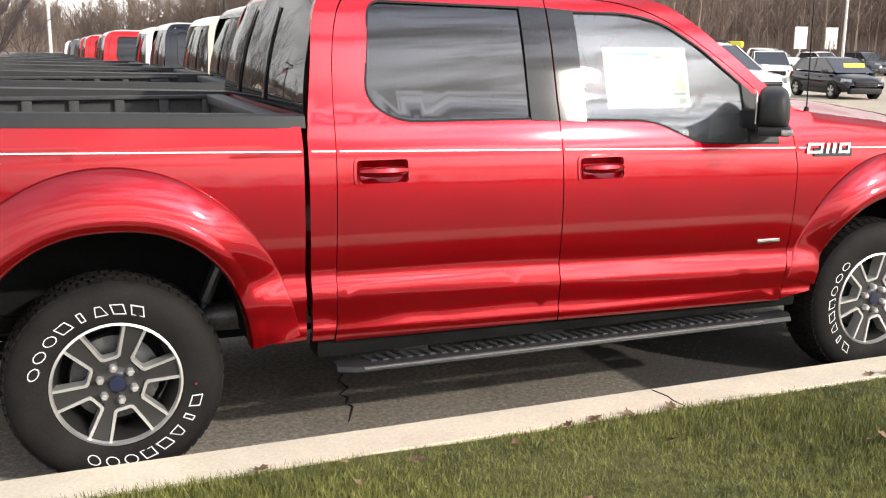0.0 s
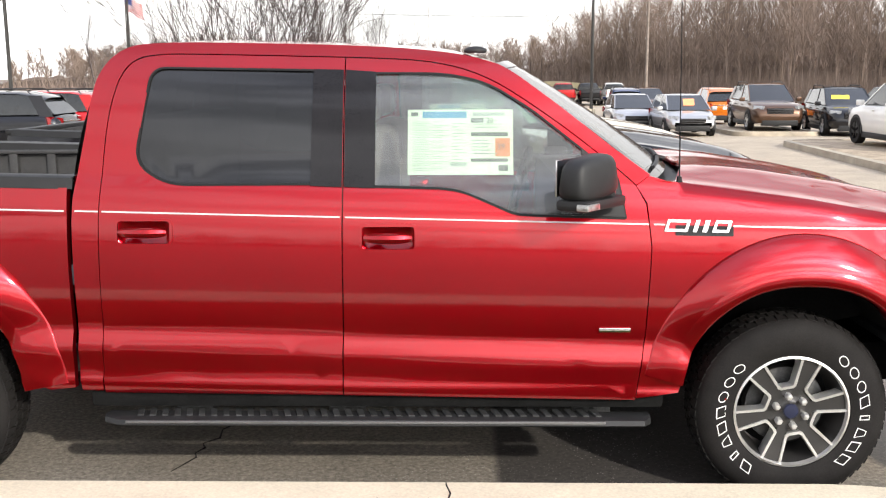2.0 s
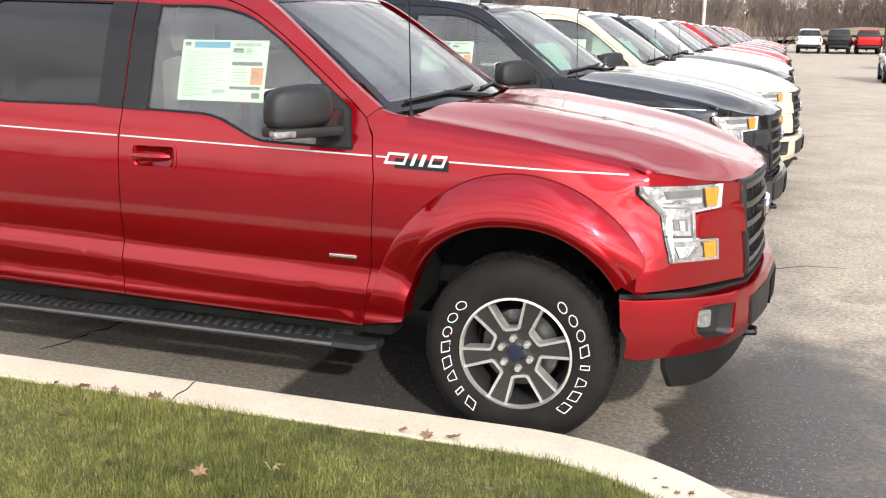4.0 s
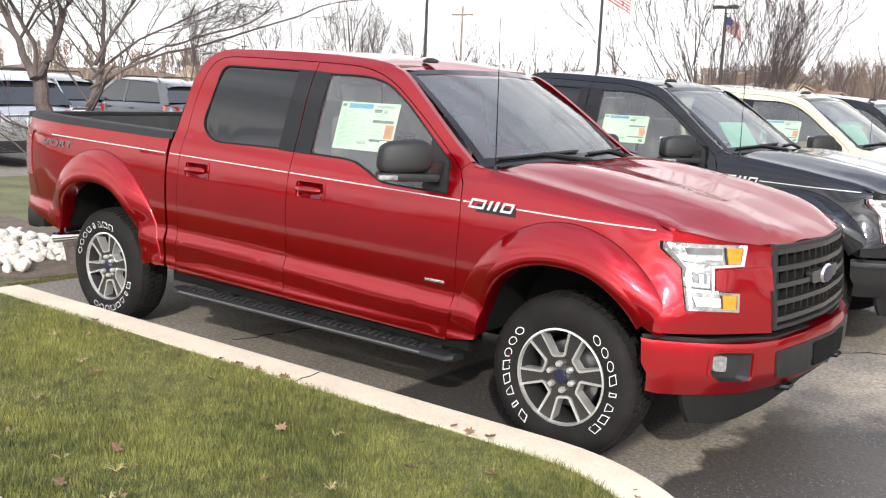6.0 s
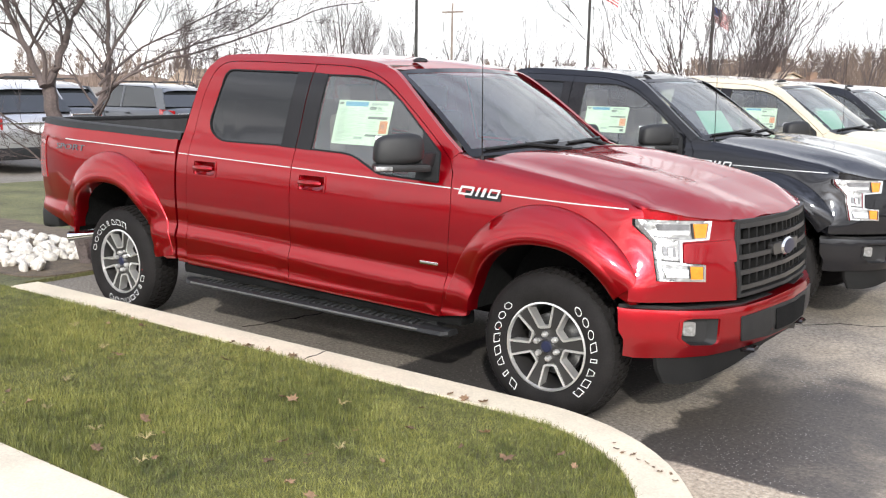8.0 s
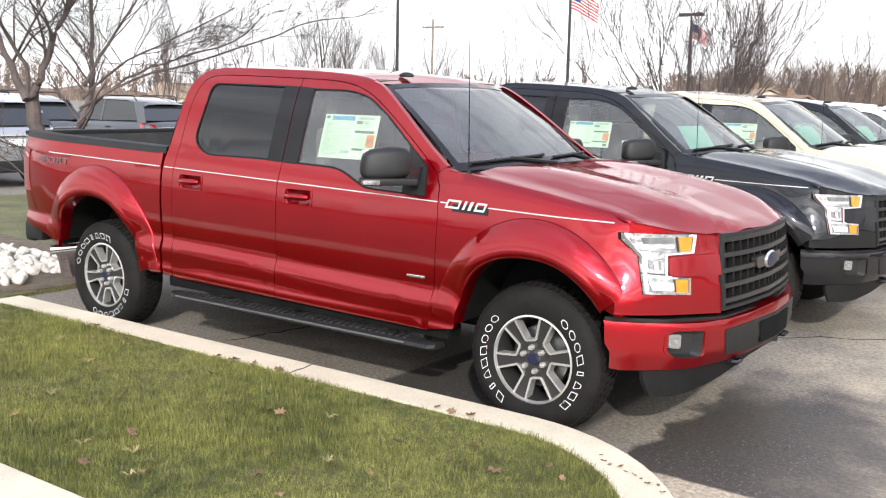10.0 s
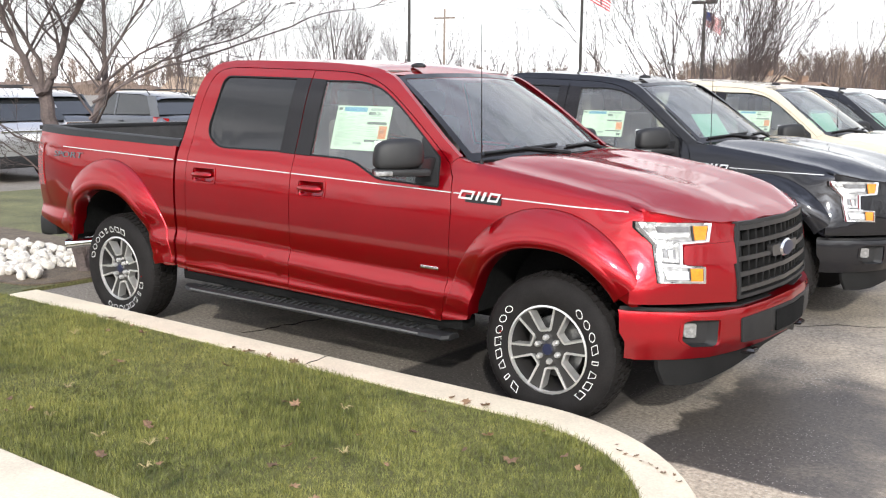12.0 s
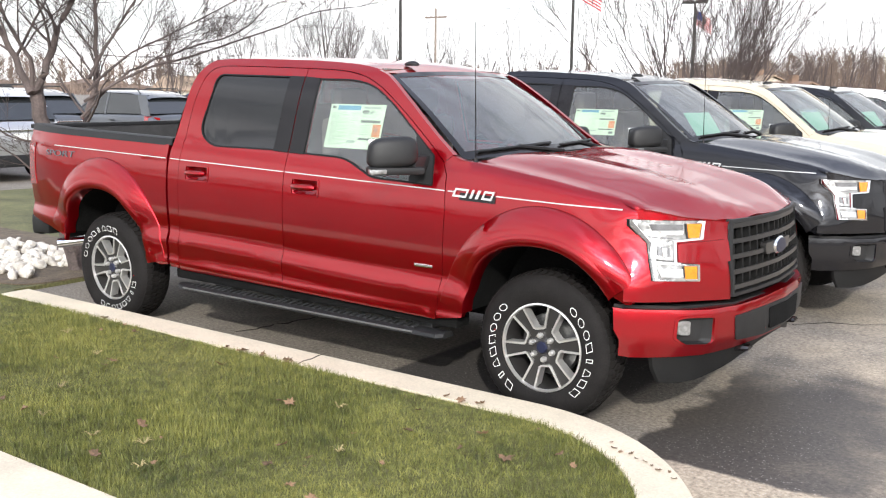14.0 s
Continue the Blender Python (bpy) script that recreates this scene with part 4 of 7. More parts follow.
    part("bed_front_cap", boxed(0.615, 0.715, -0.83, 0.83, 1.325, 1.372, bevel=0.012), LINER, truck, "dark grey bed front cap")
    tg = part("tailgate", boxed(-1.125, -1.045, -0.80, 0.80, 0.73, 1.39, bevel=0.02), paint_mat, truck)
    part("tailgate_liner", boxed(-1.043, -1.030, -0.79, 0.79, 0.86, 1.39), LINER, tg)
    part("tailgate_cap", boxed(-1.13, -1.04, -0.81, 0.81, 1.39, 1.425, bevel=0.008), PLASTIC, tg)
    part("rear_bumper", boxed(-1.25, -1.13, -0.78, 0.78, 0.52, 0.69, bevel=0.03), PLASTIC, truck)
    part("frame", boxed(-1.1, 4.3, -0.55, 0.55, 0.42, 0.60, bevel=0.02), UNDER, truck)
    ax = bmesh.new()
    for wx in (0.0, 3.683):
        tube(ax, [(wx, -0.80, 0.40), (wx, 0.80, 0.40)], 0.05, 8)
        bmesh.ops.create_icosphere(ax, subdivisions=2, radius=0.14, matrix=Matrix.Translation((wx, 0.1, 0.40)))
    part("axles", ax, STEEL, truck)
    # exhaust
    bm = bmesh.new()
    tube(bm, [(-0.2, -0.62, 0.52), (-0.55, -0.70, 0.53), (-0.75, -0.86, 0.50)], 0.038, 12)
    part("exhaust_pipe", bm, CHROME, truck)
    bm = bmesh.new()
    tube(bm, [(0.30, -0.60, 0.53), (0.42, -0.60, 0.54), (0.60, -0.60, 0.54), (0.95, -0.58, 0.53)], [0.03, 0.062, 0.066, 0.066], 12)
    part("exhaust_muffler", bm, STEEL, truck, "dull steel exhaust pipe")
    for s in (-1, 1):
        bm = bmesh.new()
        tube(bm, [(0.30, s * 0.60, 0.44), (0.37, s * 0.60, 0.60), (0.375, s * 0.60, 0.61), (0.46, s * 0.60, 0.80)], [0.018, 0.018, 0.028, 0.028], 10)
        part("shock_absorber", bm, STEEL, truck, "steel shock absorber")
    # roof skin
    bm = bmesh.new()
    nx, ny = 44, 20
    rl = sorted(ROOF_LINE)
    RX, RZ = [p[0] for p in rl], [p[1] for p in rl]
    grid = []
    for i in range(nx + 1):
        row = []
        for j in range(ny + 1):
            v = -1 + 2 * j / ny
            xf = 2.44 + 0.09 * (1 - v * v)
            x = 0.845 + (xf - 0.845) * (i / nx) ** 1.3
            edge = lerp_table(RX, RZ, x) - 0.002
            w = half_width(x, edge) - 0.004
            z = edge + 0.028 * (1 - v * v) * smooth01(0.8, 1.2, x) * (1 - 0.5 * smooth01(2.2, 2.5, x))
            row.append(bm.verts.new((x, v * w, z)))
        grid.append(row)
    for i in range(nx):
        for j in range(ny):
            bm.faces.new((grid[i][j], grid[i][j + 1], grid[i + 1][j + 1], grid[i + 1][j]))
    part("cab_roof", bm, paint_mat, truck, out=(0, 0, 1))
    bm = bmesh.new()
    c = bmesh.ops.create_icosphere(bm, subdivisions=2, radius=1)
    for v in bm.verts:
        v.co = Vector((2.375 + 0.055 * v.co.x, -0.35 + 0.032 * v.co.y, 1.890 + 0.022 * max(v.co.z, -0.4)))
    part("roof_antenna", bm, PLASTIC, truck, "small black roof antenna pod")
    # windshield, with a black border
    def shield_map(off):
        def f(u, v):
            w_top, w_bot = 0.655, 0.815
            yy = u * (w_bot + (w_top - w_bot) * v)
            xx = (3.10 + 0.17 * (1 - u * u)) * (1 - v) + (2.44 + 0.09 * (1 - u * u)) * v
            zz = 1.355 + (1.828 - 1.355) * v + 0.02 * (1 - u * u) + 0.035 * v * (1 - v) * 4 * 0.6
            return Vector((xx + off * 0.6, yy, zz + off))
        return f
    sq = [(-1, 0), (1, 0), (1, 1), (-1, 1)]
    g = part("windshield", sheet(sq, step=0.1, mapf=shield_map(0.0)), SHIELD, truck, "clear raked windshield", out=(1, 0, 1))
    g.visible_shadow = False
    part("windshield_border", sheet(sq, [[(-0.95, 0.07), (0.95, 0.07), (0.95, 0.94), (-0.95, 0.94)]], 0.2, mapf=shield_map(0.003)), TRIM, g)
    # rear window of the cab, sliding centre pane
    def back_map(off):
        def f(u, v):
            xx, zz = 0.738 + 0.110 * max(v, 0) ** 1.8, 1.36 + 0.482 * v
            w = half_width(max(xx, 0.74), zz) - 0.010
            return Vector((xx - 0.03 * (1 - u * u) + off, max(-w, min(w, u * w)), zz))
        return f
    part("cab_back_panel", sheet([(-1, -1.5), (1, -1.5), (1, 0.06), (-1, 0.06)], step=0.2, mapf=back_map(0.0)), paint_mat, truck, out=(-1, 0, 0))
    bg_ = part("rear_window", sheet([(-1, 0.06), (1, 0.06), (1, 1.0), (-1, 1.0)], step=0.08, mapf=back_map(-0.004)), PRIVACY, truck, "dark tinted cab rear window", out=(-1, 0, 0.2))
    part("rear_window_frame", sheet([(-0.36, 0.10), (-0.32, 0.10), (-0.32, 0.92), (-0.36, 0.92)], step=0.2, mapf=back_map(-0.014), thick=Vector((0.006, 0, 0))), TRIM, bg_)
    part("rear_window_frame", sheet([(0.32, 0.10), (0.36, 0.10), (0.36, 0.92), (0.32, 0.92)], step=0.2, mapf=back_map(-0.014), thick=Vector((0.006, 0, 0))), TRIM, bg_)
    # cowl, hood
    part("cowl", sheet([(3.02, -0.78), (3.28, -0.78), (3.38, -0.4), (3.40, 0), (3.38, 0.4), (3.28, 0.78), (3.02, 0.78)], step=0.15, mapf=lambda u, v: Vector((u, v, 1.346 - 0.03 * smooth01(3.3, 3.0, u))), thick=Vector((0, 0, -0.03))), PLASTIC, truck)
    rim = [(x, hood_edge(x)) for x in (3.10, 3.35, 3.6, 3.85, 4.0, 4.1, 4.16, 4.22)] + [(nose_x(y, 1.14) + 0.002, y) for y in (0.82, 0.77, 0.70, 0.60, 0.42, 0.2)]
    hood_o = [(3.19, -0.80), (3.28, -0.5), (3.32, 0), (3.28, 0.5), (3.19, 0.80)] + rim + [(nose_x(0, 1.14) + 0.004, 0)] + [(x, -y) for x, y in rim[::-1]]
    part("hood", sheet(hood_o, step=0.055, cuts_v=(-0.62, -0.5, 0.5, 0.62), mapf=lambda u, v: Vector((u, v, hood_z(u, v))), thick=Vector((-0.004, 0, -0.012))), paint_mat, truck, nfun=hood_n)
    # antenna mast on the right fender
    bm = bmesh.new()
    tube(bm, [(3.20, -0.845, 1.34), (3.20, -0.845, 1.375)], [0.016, 0.009], 8)
    tube(bm, [(3.20, -0.845, 1.37), (3.185, -0.845, 2.10)], [0.0032, 0.0018], 5)
    part("antenna_mast", bm, TRIM, truck)
    # grille
    gr_o = [(-0.515, 1.105), (0.515, 1.105), (0.545, 0.93), (0.535, 0.74), (-0.535, 0.74), (-0.545, 0.93)]
    part("grille_backing", sheet(gr_o, step=0.08, mapf=nose(-0.055)), UNDER, truck)
    part("grille_frame", sheet(inset(gr_o, -0.010), [inset(gr_o, 0.008)], 0.08, mapf=nose(0.012), thick=Vector((-0.07, 0, 0))), PLASTIC, truck, "dark grille surround")
    for i in range(5):
        z = 0.775 + i * 0.077
        part("grille_bar", sheet([(-0.535, z - 0.012), (0.535, z - 0.012), (0.53, z + 0.012), (-0.53, z + 0.012)], step=0.09, mapf=nose(0.006), thick=Vector((-0.04, 0, -0.012))), GRILLE, truck, "dark grey grille bar")
    for k in range(13):
        y = -0.48 + 0.08 * k
        part("grille_upright", sheet([(y - 0.009, 0.75), (y + 0.009, 0.75), (y + 0.009, 1.10), (y - 0.009, 1.10)], step=0.2, mapf=nose(-0.014), thick=Vector((-0.03, 0, 0))), SEAL, truck)
    oval = bmesh.new()
    lathe(oval, [(0.0, -0.02), (0.063, -0.018), (0.074, -0.008), (0.074, 0.03)], 36)
    for v in oval.verts:
        v.co = Vector((4.606 - v.co.y, v.co.x * 1.30, 0.935 + v.co.z * 0.64))
    part("grille_emblem", oval, CHROME, truck, "chrome oval emblem rim")
    oval = bmesh.new()
    lathe(oval, [(0.0, -0.024), (0.060, -0.021), (0.064, -0.015)], 36)
    for v in oval.verts:
        v.co = Vector((4.606 - v.co.y, v.co.x * 1.30, 0.935 + v.co.z * 0.64))
    part("emblem_face", oval, BLUE_OVAL, truck, "plain blue oval emblem")
    part("emblem_wing", sheet(rounded([(-0.19, 0.905), (0.19, 0.905), (0.20, 0.965), (-0.20, 0.965)], 0.02), step=0.08, mapf=nose(0.014), thick=Vector((-0.03, 0, 0))), SPOKE, truck)
    # bumper
    bp = [(-0.95, 0.684), (-0.9, 0.686), (-0.5, 0.690), (0, 0.702), (0.5, 0.690), (0.9, 0.686), (0.95, 0.684), (0.948, 0.57), (0.925, 0.437), (0.80, 0.447), (0.50, 0.466), (0, 0.480), (-0.50, 0.466), (-0.80, 0.447), (-0.925, 0.437), (-0.948, 0.57)]
    bump = part("front_bumper", sheet(bp, [fog_outline(1), fog_outline(-1)], step=0.06, cuts_v=(0.525, 0.675), mapf=bumper_map(), thick=Vector((-0.06, 0, 0))), paint_mat, truck, nfun=front_n(bump_x))
    part("bumper_insert", sheet(rounded([(-0.545, 0.512), (-0.25, 0.495), (0.25, 0.495), (0.545, 0.512), (0.555, 0.640), (0.30, 0.652), (-0.30, 0.652), (-0.555, 0.640)], 0.015), step=0.07, mapf=bumper_map(0.008), thick=Vector((-0.03, 0, 0))), PLASTIC, bump, "black bumper insert")
    part("bumper_slot", sheet(rounded([(-0.22, 0.52), (0.22, 0.52), (0.24, 0.635), (-0.24, 0.635)], 0.015), step=0.07, mapf=bumper_map(0.014), thick=Vector((-0.02, 0, 0))), UNDER, bump)
    part("bumper_step_pad", sheet([(-0.93, 4.10), (-0.80, 4.36), (-0.52, 4.56), (0, 4.64), (0.52, 4.56), (0.80, 4.36), (0.93, 4.10)], step=0.1, mapf=lambda u, v: Vector((v, u, 0.698)), thick=Vector((0, 0, -0.03))), PLASTIC, bump)
    va = [(-0.86, 0.46), (0.86, 0.46), (0.85, 0.385), (0.825, 0.305), (0.76, 0.302), (0.66, 0.325), (0.36, 0.400), (0.20, 0.435), (0, 0.45), (-0.20, 0.435), (-0.36, 0.400), (-0.66, 0.325), (-0.76, 0.302), (-0.825, 0.305), (-0.85, 0.385)]
    part("air_dam", sheet(va, step=0.08, mapf=lambda u, v: Vector((lerp_table(Y_BUMP, X_BUMP, abs(u) + 0.01) - 0.05 - 0.12 * (0.47 - v), u, v)), thick=Vector((-0.02, 0, 0))), SEAL, truck, "black plastic lower air dam")
    # dashboard, steering wheel, rear bench, interior shell
    part("dashboard", boxed(2.72, 3.12, -0.74, 0.74, 0.95, 1.345, bevel=0.06), PLASTIC, truck)
    bm = bmesh.new()
    pts = [(2.62 + 0.05 * math.sin(a), 0.38 + 0.19 * math.cos(a), 1.22 + 0.18 * math.sin(a)) for a in [2 * math.pi * i / 20 for i in range(21)]]
    tube(bm, pts, 0.016, 6)
    box(bm, 2.60, 2.66, 0.20, 0.56, 1.19, 1.24, 0.01)
    part("steering_wheel", bm, PLASTIC, truck)
    part("rear_seat", box(boxed(0.98, 1.55, -0.70, 0.70, 0.85, 1.05, bevel=0.05), 0.90, 1.06, -0.70, 0.70, 1.0, 1.62, 0.05), CLOTH, truck)
    part("cab_floor", boxed(0.80, 3.05, -0.84, 0.84, 0.52, 0.60), UNDER, truck)
    part("headliner", boxed(0.98, 2.40, -0.64, 0.64, 1.845, 1.86), CLOTH, truck)
    part("firewall", boxed(3.05, 3.10, -0.80, 0.80, 0.60, 1.30), UNDER, truck)
    part("radiator_support", boxed(4.28, 4.32, -0.72, 0.72, 0.55, 1.10), UNDER, truck)
    return truck


def recolour(ob, old, fresh):
    """Gives a copy its own paint."""
    for o in ob.children_recursive:
        for sl in o.material_slots:
            if sl.material == old:
                sl.link = "OBJECT"
                sl.material = fresh
    return ob


red_truck = tagged(pickup(RED), "shiny ruby red four-door pickup truck parked beside the kerb", "pickup truck", "parked pickup trucks")
ROW = [(-0.05, BLACKP, "black four-door pickup truck parked in a row"), (0.12, CREAMP, "cream white four-door pickup truck parked in a row"), (0.05, BLACKP, "dark four-door pickup truck parked in a row"),
       (0.10, WHITEP, "white four-door pickup truck parked in a row"), (0.0, REDP, "bright red four-door pickup truck parked in a row"), (0.1, REDP, "red four-door pickup truck parked in a row")]
PITCH = 3.05
def shorten_cab(t):
    """Gives a copy the shorter cab and the longer bed."""
    made = {}
    for o in t.children_recursive:
        if o.type != "MESH" or o.name.split(".")[0] in ("running_board", "grip_ribs", "board_edge_strip", "board_bracket", "rocker", "frame", "window_sticker"):
            continue
        if max(v.co.x for v in o.data.vertices) < 0.6 or min(v.co.x for v in o.data.vertices) > 1.83:
            continue
        if o.data not in made:
            me = o.data.copy()
            rigid = o.name.split(".")[0] in ("rear_window", "rear_window_frame", "cab_back_panel", "bed_front_wall", "bed_front_cap")
            for v in me.vertices:
                v.co.x = v.co.x + 0.36 if rigid else lerp_table([-2, 0.6, 0.74, 1.83, 6], [-2, 0.6, 1.10, 1.83, 6], v.co.x)
            made[o.data] = me
        o.data = made[o.data]


for i, (dx, pm, lab) in enumerate(ROW):
    t = copy_thing(red_truck, pose(dx + 0.1, PITCH * (i + 1) + 0.15, -0.040 * (i + 1) + 0.014))
    if i < 4:
        shorten_cab(t)
    recolour(t, RED, pm)
    tagged(t, lab)
for ob in list(red_truck.children):
    if ob.name.startswith("wheel") and ob.name.split(".")[0] == "wheel":
        c = sum((v.co for v in ob.data.vertices), Vector()) / len(ob.data.vertices)
        sidewall_marks(ob, 0.0 if c.x < 1 else 3.683, -1 if c.y < 0 else 1)


# lettering on the bed side of the red truck
def text_bm(body, size, depth):
    cu = bpy.data.curves.new("lettering", "FONT")
    cu.body, cu.size, cu.extrude = body, size, depth
    tmp = bpy.data.objects.new("lettering", cu)
    scene.collection.objects.link(tmp)
    bpy.context.view_layer.update()
    me = bpy.data.meshes.new_from_object(tmp)
    bpy.data.objects.remove(tmp)
    bm = bmesh.new()
    bm.from_mesh(me)
    return bm


bm = text_bm("SPORT", 0.062, 0.002)
wmax = max(v.co.x for v in bm.verts)
for v in bm.verts:
    x = -0.74 + v.co.x / wmax * 0.40 + 0.18 * v.co.y
    z = 1.205 + v.co.y
    v.co = Vector((x, -(half_width(x, z) + 0.004 + v.co.z), z))
part("lettering", bm, GREYP, red_truck, "dark grey sport lettering", smooth=False)


def window_sticker(dx, dy, dz, x0, x1, z0, z1):
    """A printed price sheet inside the front passenger window, with bars for its small print."""
    st = new("window_sticker")
    st.location = (dx, dy, dz)
    def f(u, v, off=0.0):
        z = z0 + v * (z1 - z0)
        x = x0 + u * (x1 - x0)
        return Vector((x, -(half_width(2.3, z) - 0.018 + off), z))
    def bar(u0, u1, v0, v1, m, nm="printed_block"):
        part(nm, sheet([(u0, v0), (u1, v0), (u1, v1), (u0, v1)], step=0.25, mapf=lambda u, v: f(u, v, 0.0018)), m, st)
    part("sheet", sheet([(0, 0), (1, 0), (1, 1), (0, 1)], step=0.1, mapf=f, thick=Vector((0, 0.001, 0))), PAPER, st, "pale greenish printed sheet")
    bar(0.14, 0.56, 0.87, 0.97, PRINTBL, "header_block")
    bar(0.03, 0.10, 0.90, 0.96, PRINTDK)
    bar(0.62, 0.92, 0.90, 0.955, PRINT)
    bar(0.60, 0.72, 0.80, 0.87, PRINTDK)
    bar(0.60, 0.95, 0.59, 0.65, PRINTDK)
    bar(0.60, 0.95, 0.20, 0.25, PRINTDK)
    bar(0.40, 0.56, 0.13, 0.19, PRINT)
    bar(0.83, 0.97, 0.28, 0.56, PRINTOR, "orange_block")
    bar(0.86, 0.95, 0.06, 0.15, PRINTDK)
    if dx == 0:
        for body, u0, v0, hgt, m in (("20", 0.745, 0.795, 0.030, PRINTDK), ("39", 0.845, 0.385, 0.034, PRINTDK)):
            tb = text_bm(body, hgt, 0)
            for v in tb.verts:
                v.co = f(u0 + v.co.x / (x1 - x0), v0 + v.co.y / (z1 - z0), 0.0026)
            part("printed_number", tb, m, st, smooth=False)
    for i in range(29 if dx == 0 else 0):
        v = 0.065 + i * 0.0265
        bar(0.045 + 0.02 * (i % 5 == 0), 0.05 + (0.15, 0.19, 0.12, 0.17)[i % 4], v, v + 0.010, PRINT, "printed_line")
        if i % 3:
            bar(0.23, 0.27 + (0.10, 0.06, 0.12)[i % 3], v, v + 0.010, PRINT, "printed_line")
    for i in range(15):
        v = 0.08 + i * 0.05
        if i < 13:
            bar(0.42, 0.56 - 0.04 * (i % 3), v + 0.10, v + 0.112, PRINT, "printed_line")
        if i in (3, 4, 5, 6, 7):
            bar(0.61, 0.79 - 0.03 * (i % 2), v + 0.09, v + 0.105, PRINT, "printed_line")
        if i in (1, 9, 10, 11):
            bar(0.62, 0.90 - 0.05 * (i % 2), v + 0.19, v + 0.203, PRINT, "printed_line")
    return tagged(st, "pale green printed price sheet inside the window", "sticker", group="window stickers")


window_sticker(0, 0, 0, 2.095, 2.525, 1.385, 1.645)
for i, (dx, x0) in enumerate(((-0.05, 2.02), (0.12, 2.10), (0.05, 2.08))):
    window_sticker(dx + 0.1, PITCH * (i + 1) + 0.15, -0.040 * (i + 1) + 0.014, x0, x0 + 0.40, 1.385, 1.60)
    # green card behind the windshield
    c = finish(boxed(-0.20, 0.20, -0.003, 0.003, 0, 0.26), "windshield_card", GREENCARD)
    c.matrix_world = pose(2.98 + dx, PITCH * (i + 1) + 0.30, 1.375 - 0.04 * (i + 1), -38, 0, 78)
    tagged(c, "green card standing behind the windshield", "card", group="windshield cards")

# ---- ground, kerb, grass ----
def lot_z(y):
    return -0.014 * min(max(0, y - 1.2), 70)


def asphalt_mat():
    """Worn grey asphalt: pale aggregate, tan dust, a darker straight-edged strip and damp stains with ragged edges."""
    m = mat("asphalt", (0.180, 0.157, 0.130), 0.85, 0, 0.22, 0.45, 60, 0.004)
    n, l = m.node_tree.nodes, m.node_tree.links
    p = n["Principled BSDF"]
    base = p.inputs["Base Color"].links[0].from_socket
    co = n.new("ShaderNodeTexCoord")
    sep = n.new("ShaderNodeSeparateXYZ")
    l.new(co.outputs["Object"], sep.inputs[0])
    wob = n.new("ShaderNodeTexNoise")
    wob.inputs["Scale"].default_value, wob.inputs["Detail"].default_value = 1.6, 6
    l.new(co.outputs["Object"], wob.inputs["Vector"])

    def op(kind, a, b=None, c=None):
        k = n.new("ShaderNodeMath")
        k.operation = kind
        for i_, v in enumerate((a, b, c)):
            if v is None:
                continue
            if isinstance(v, (int, float)):
                k.inputs[i_].default_value = v
            else:
                l.new(v, k.inputs[i_])
        return k.outputs[0]

    def step(sock, a, b):
        r = n.new("ShaderNodeMapRange")
        r.interpolation_type = "SMOOTHSTEP"
        r.inputs["From Min"].default_value, r.inputs["From Max"].default_value = a, b
        l.new(sock, r.inputs["Value"])
        return r.outputs[0]
    x, y = sep.outputs[0], sep.outputs[1]
    # darker strip across the stall below the truck's front half
    dark_strip = op("MULTIPLY", op("MULTIPLY", step(x, 2.44, 2.50), step(x, 3.95, 3.85)), op("MULTIPLY", step(y, 1.6, 1.2), step(y, -1.3, -1.2)))
    wx = op("ADD", x, op("MULTIPLY_ADD", wob.outputs["Fac"], 1.6, -0.8))
    wy = op("ADD", y, op("MULTIPLY_ADD", wob.outputs["Fac"], -1.4, 0.7))
    rag = n.new("ShaderNodeTexNoise")
    rag.inputs["Scale"].default_value, rag.inputs["Detail"].default_value = 4.5, 8
    l.new(co.outputs["Object"], rag.inputs["Vector"])
    rx = op("ADD", wx, op("MULTIPLY_ADD", rag.outputs["Fac"], 0.9, -0.45))
    ry = op("ADD", wy, op("MULTIPLY_ADD", rag.outputs["Fac"], 0.9, -0.45))
    fog = n.new("ShaderNodeTexNoise")
    fog.inputs["Scale"].default_value, fog.inputs["Detail"].default_value = 3.2, 7
    l.new(co.outputs["Object"], fog.inputs["Vector"])
    fx = op("ADD", x, op("MULTIPLY_ADD", fog.outputs["Fac"], 1.5, -0.75))
    fy = op("ADD", y, op("MULTIPLY_ADD", fog.outputs["Fac"], 1.6, -0.8))
    ex = op("ADD", x, op("MULTIPLY_ADD", rag.outputs["Fac"], 0.45, -0.22))
    damp = op("MULTIPLY", op("MULTIPLY", step(ex, 4.20, 4.30), step(fx, 6.1, 5.0)), op("MULTIPLY", step(fy, 1.4, 0.3), step(op("ADD", y, op("MULTIPLY_ADD", rag.outputs["Fac"], 0.10, -0.05)), -1.05, -1.01)))
    pad = op("MULTIPLY", step(op("ADD", y, op("MULTIPLY_ADD", rag.outputs["Fac"], 0.10, -0.05)), -1.01, -1.05), op("MULTIPLY", step(x, 4.3, 4.6), step(y, -3.6, -3.2)))
    damp = op("MULTIPLY", damp, 0.92)
    drip = op("MULTIPLY", step(wob.outputs["Fac"], 0.56, 0.72), op("MULTIPLY", step(y, 8, 4), 0.35))
    dark = op("MAXIMUM", op("MAXIMUM", dark_strip, damp), drip)
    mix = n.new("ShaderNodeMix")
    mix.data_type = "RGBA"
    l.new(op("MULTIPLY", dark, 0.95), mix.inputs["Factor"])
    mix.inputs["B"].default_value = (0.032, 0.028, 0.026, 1)
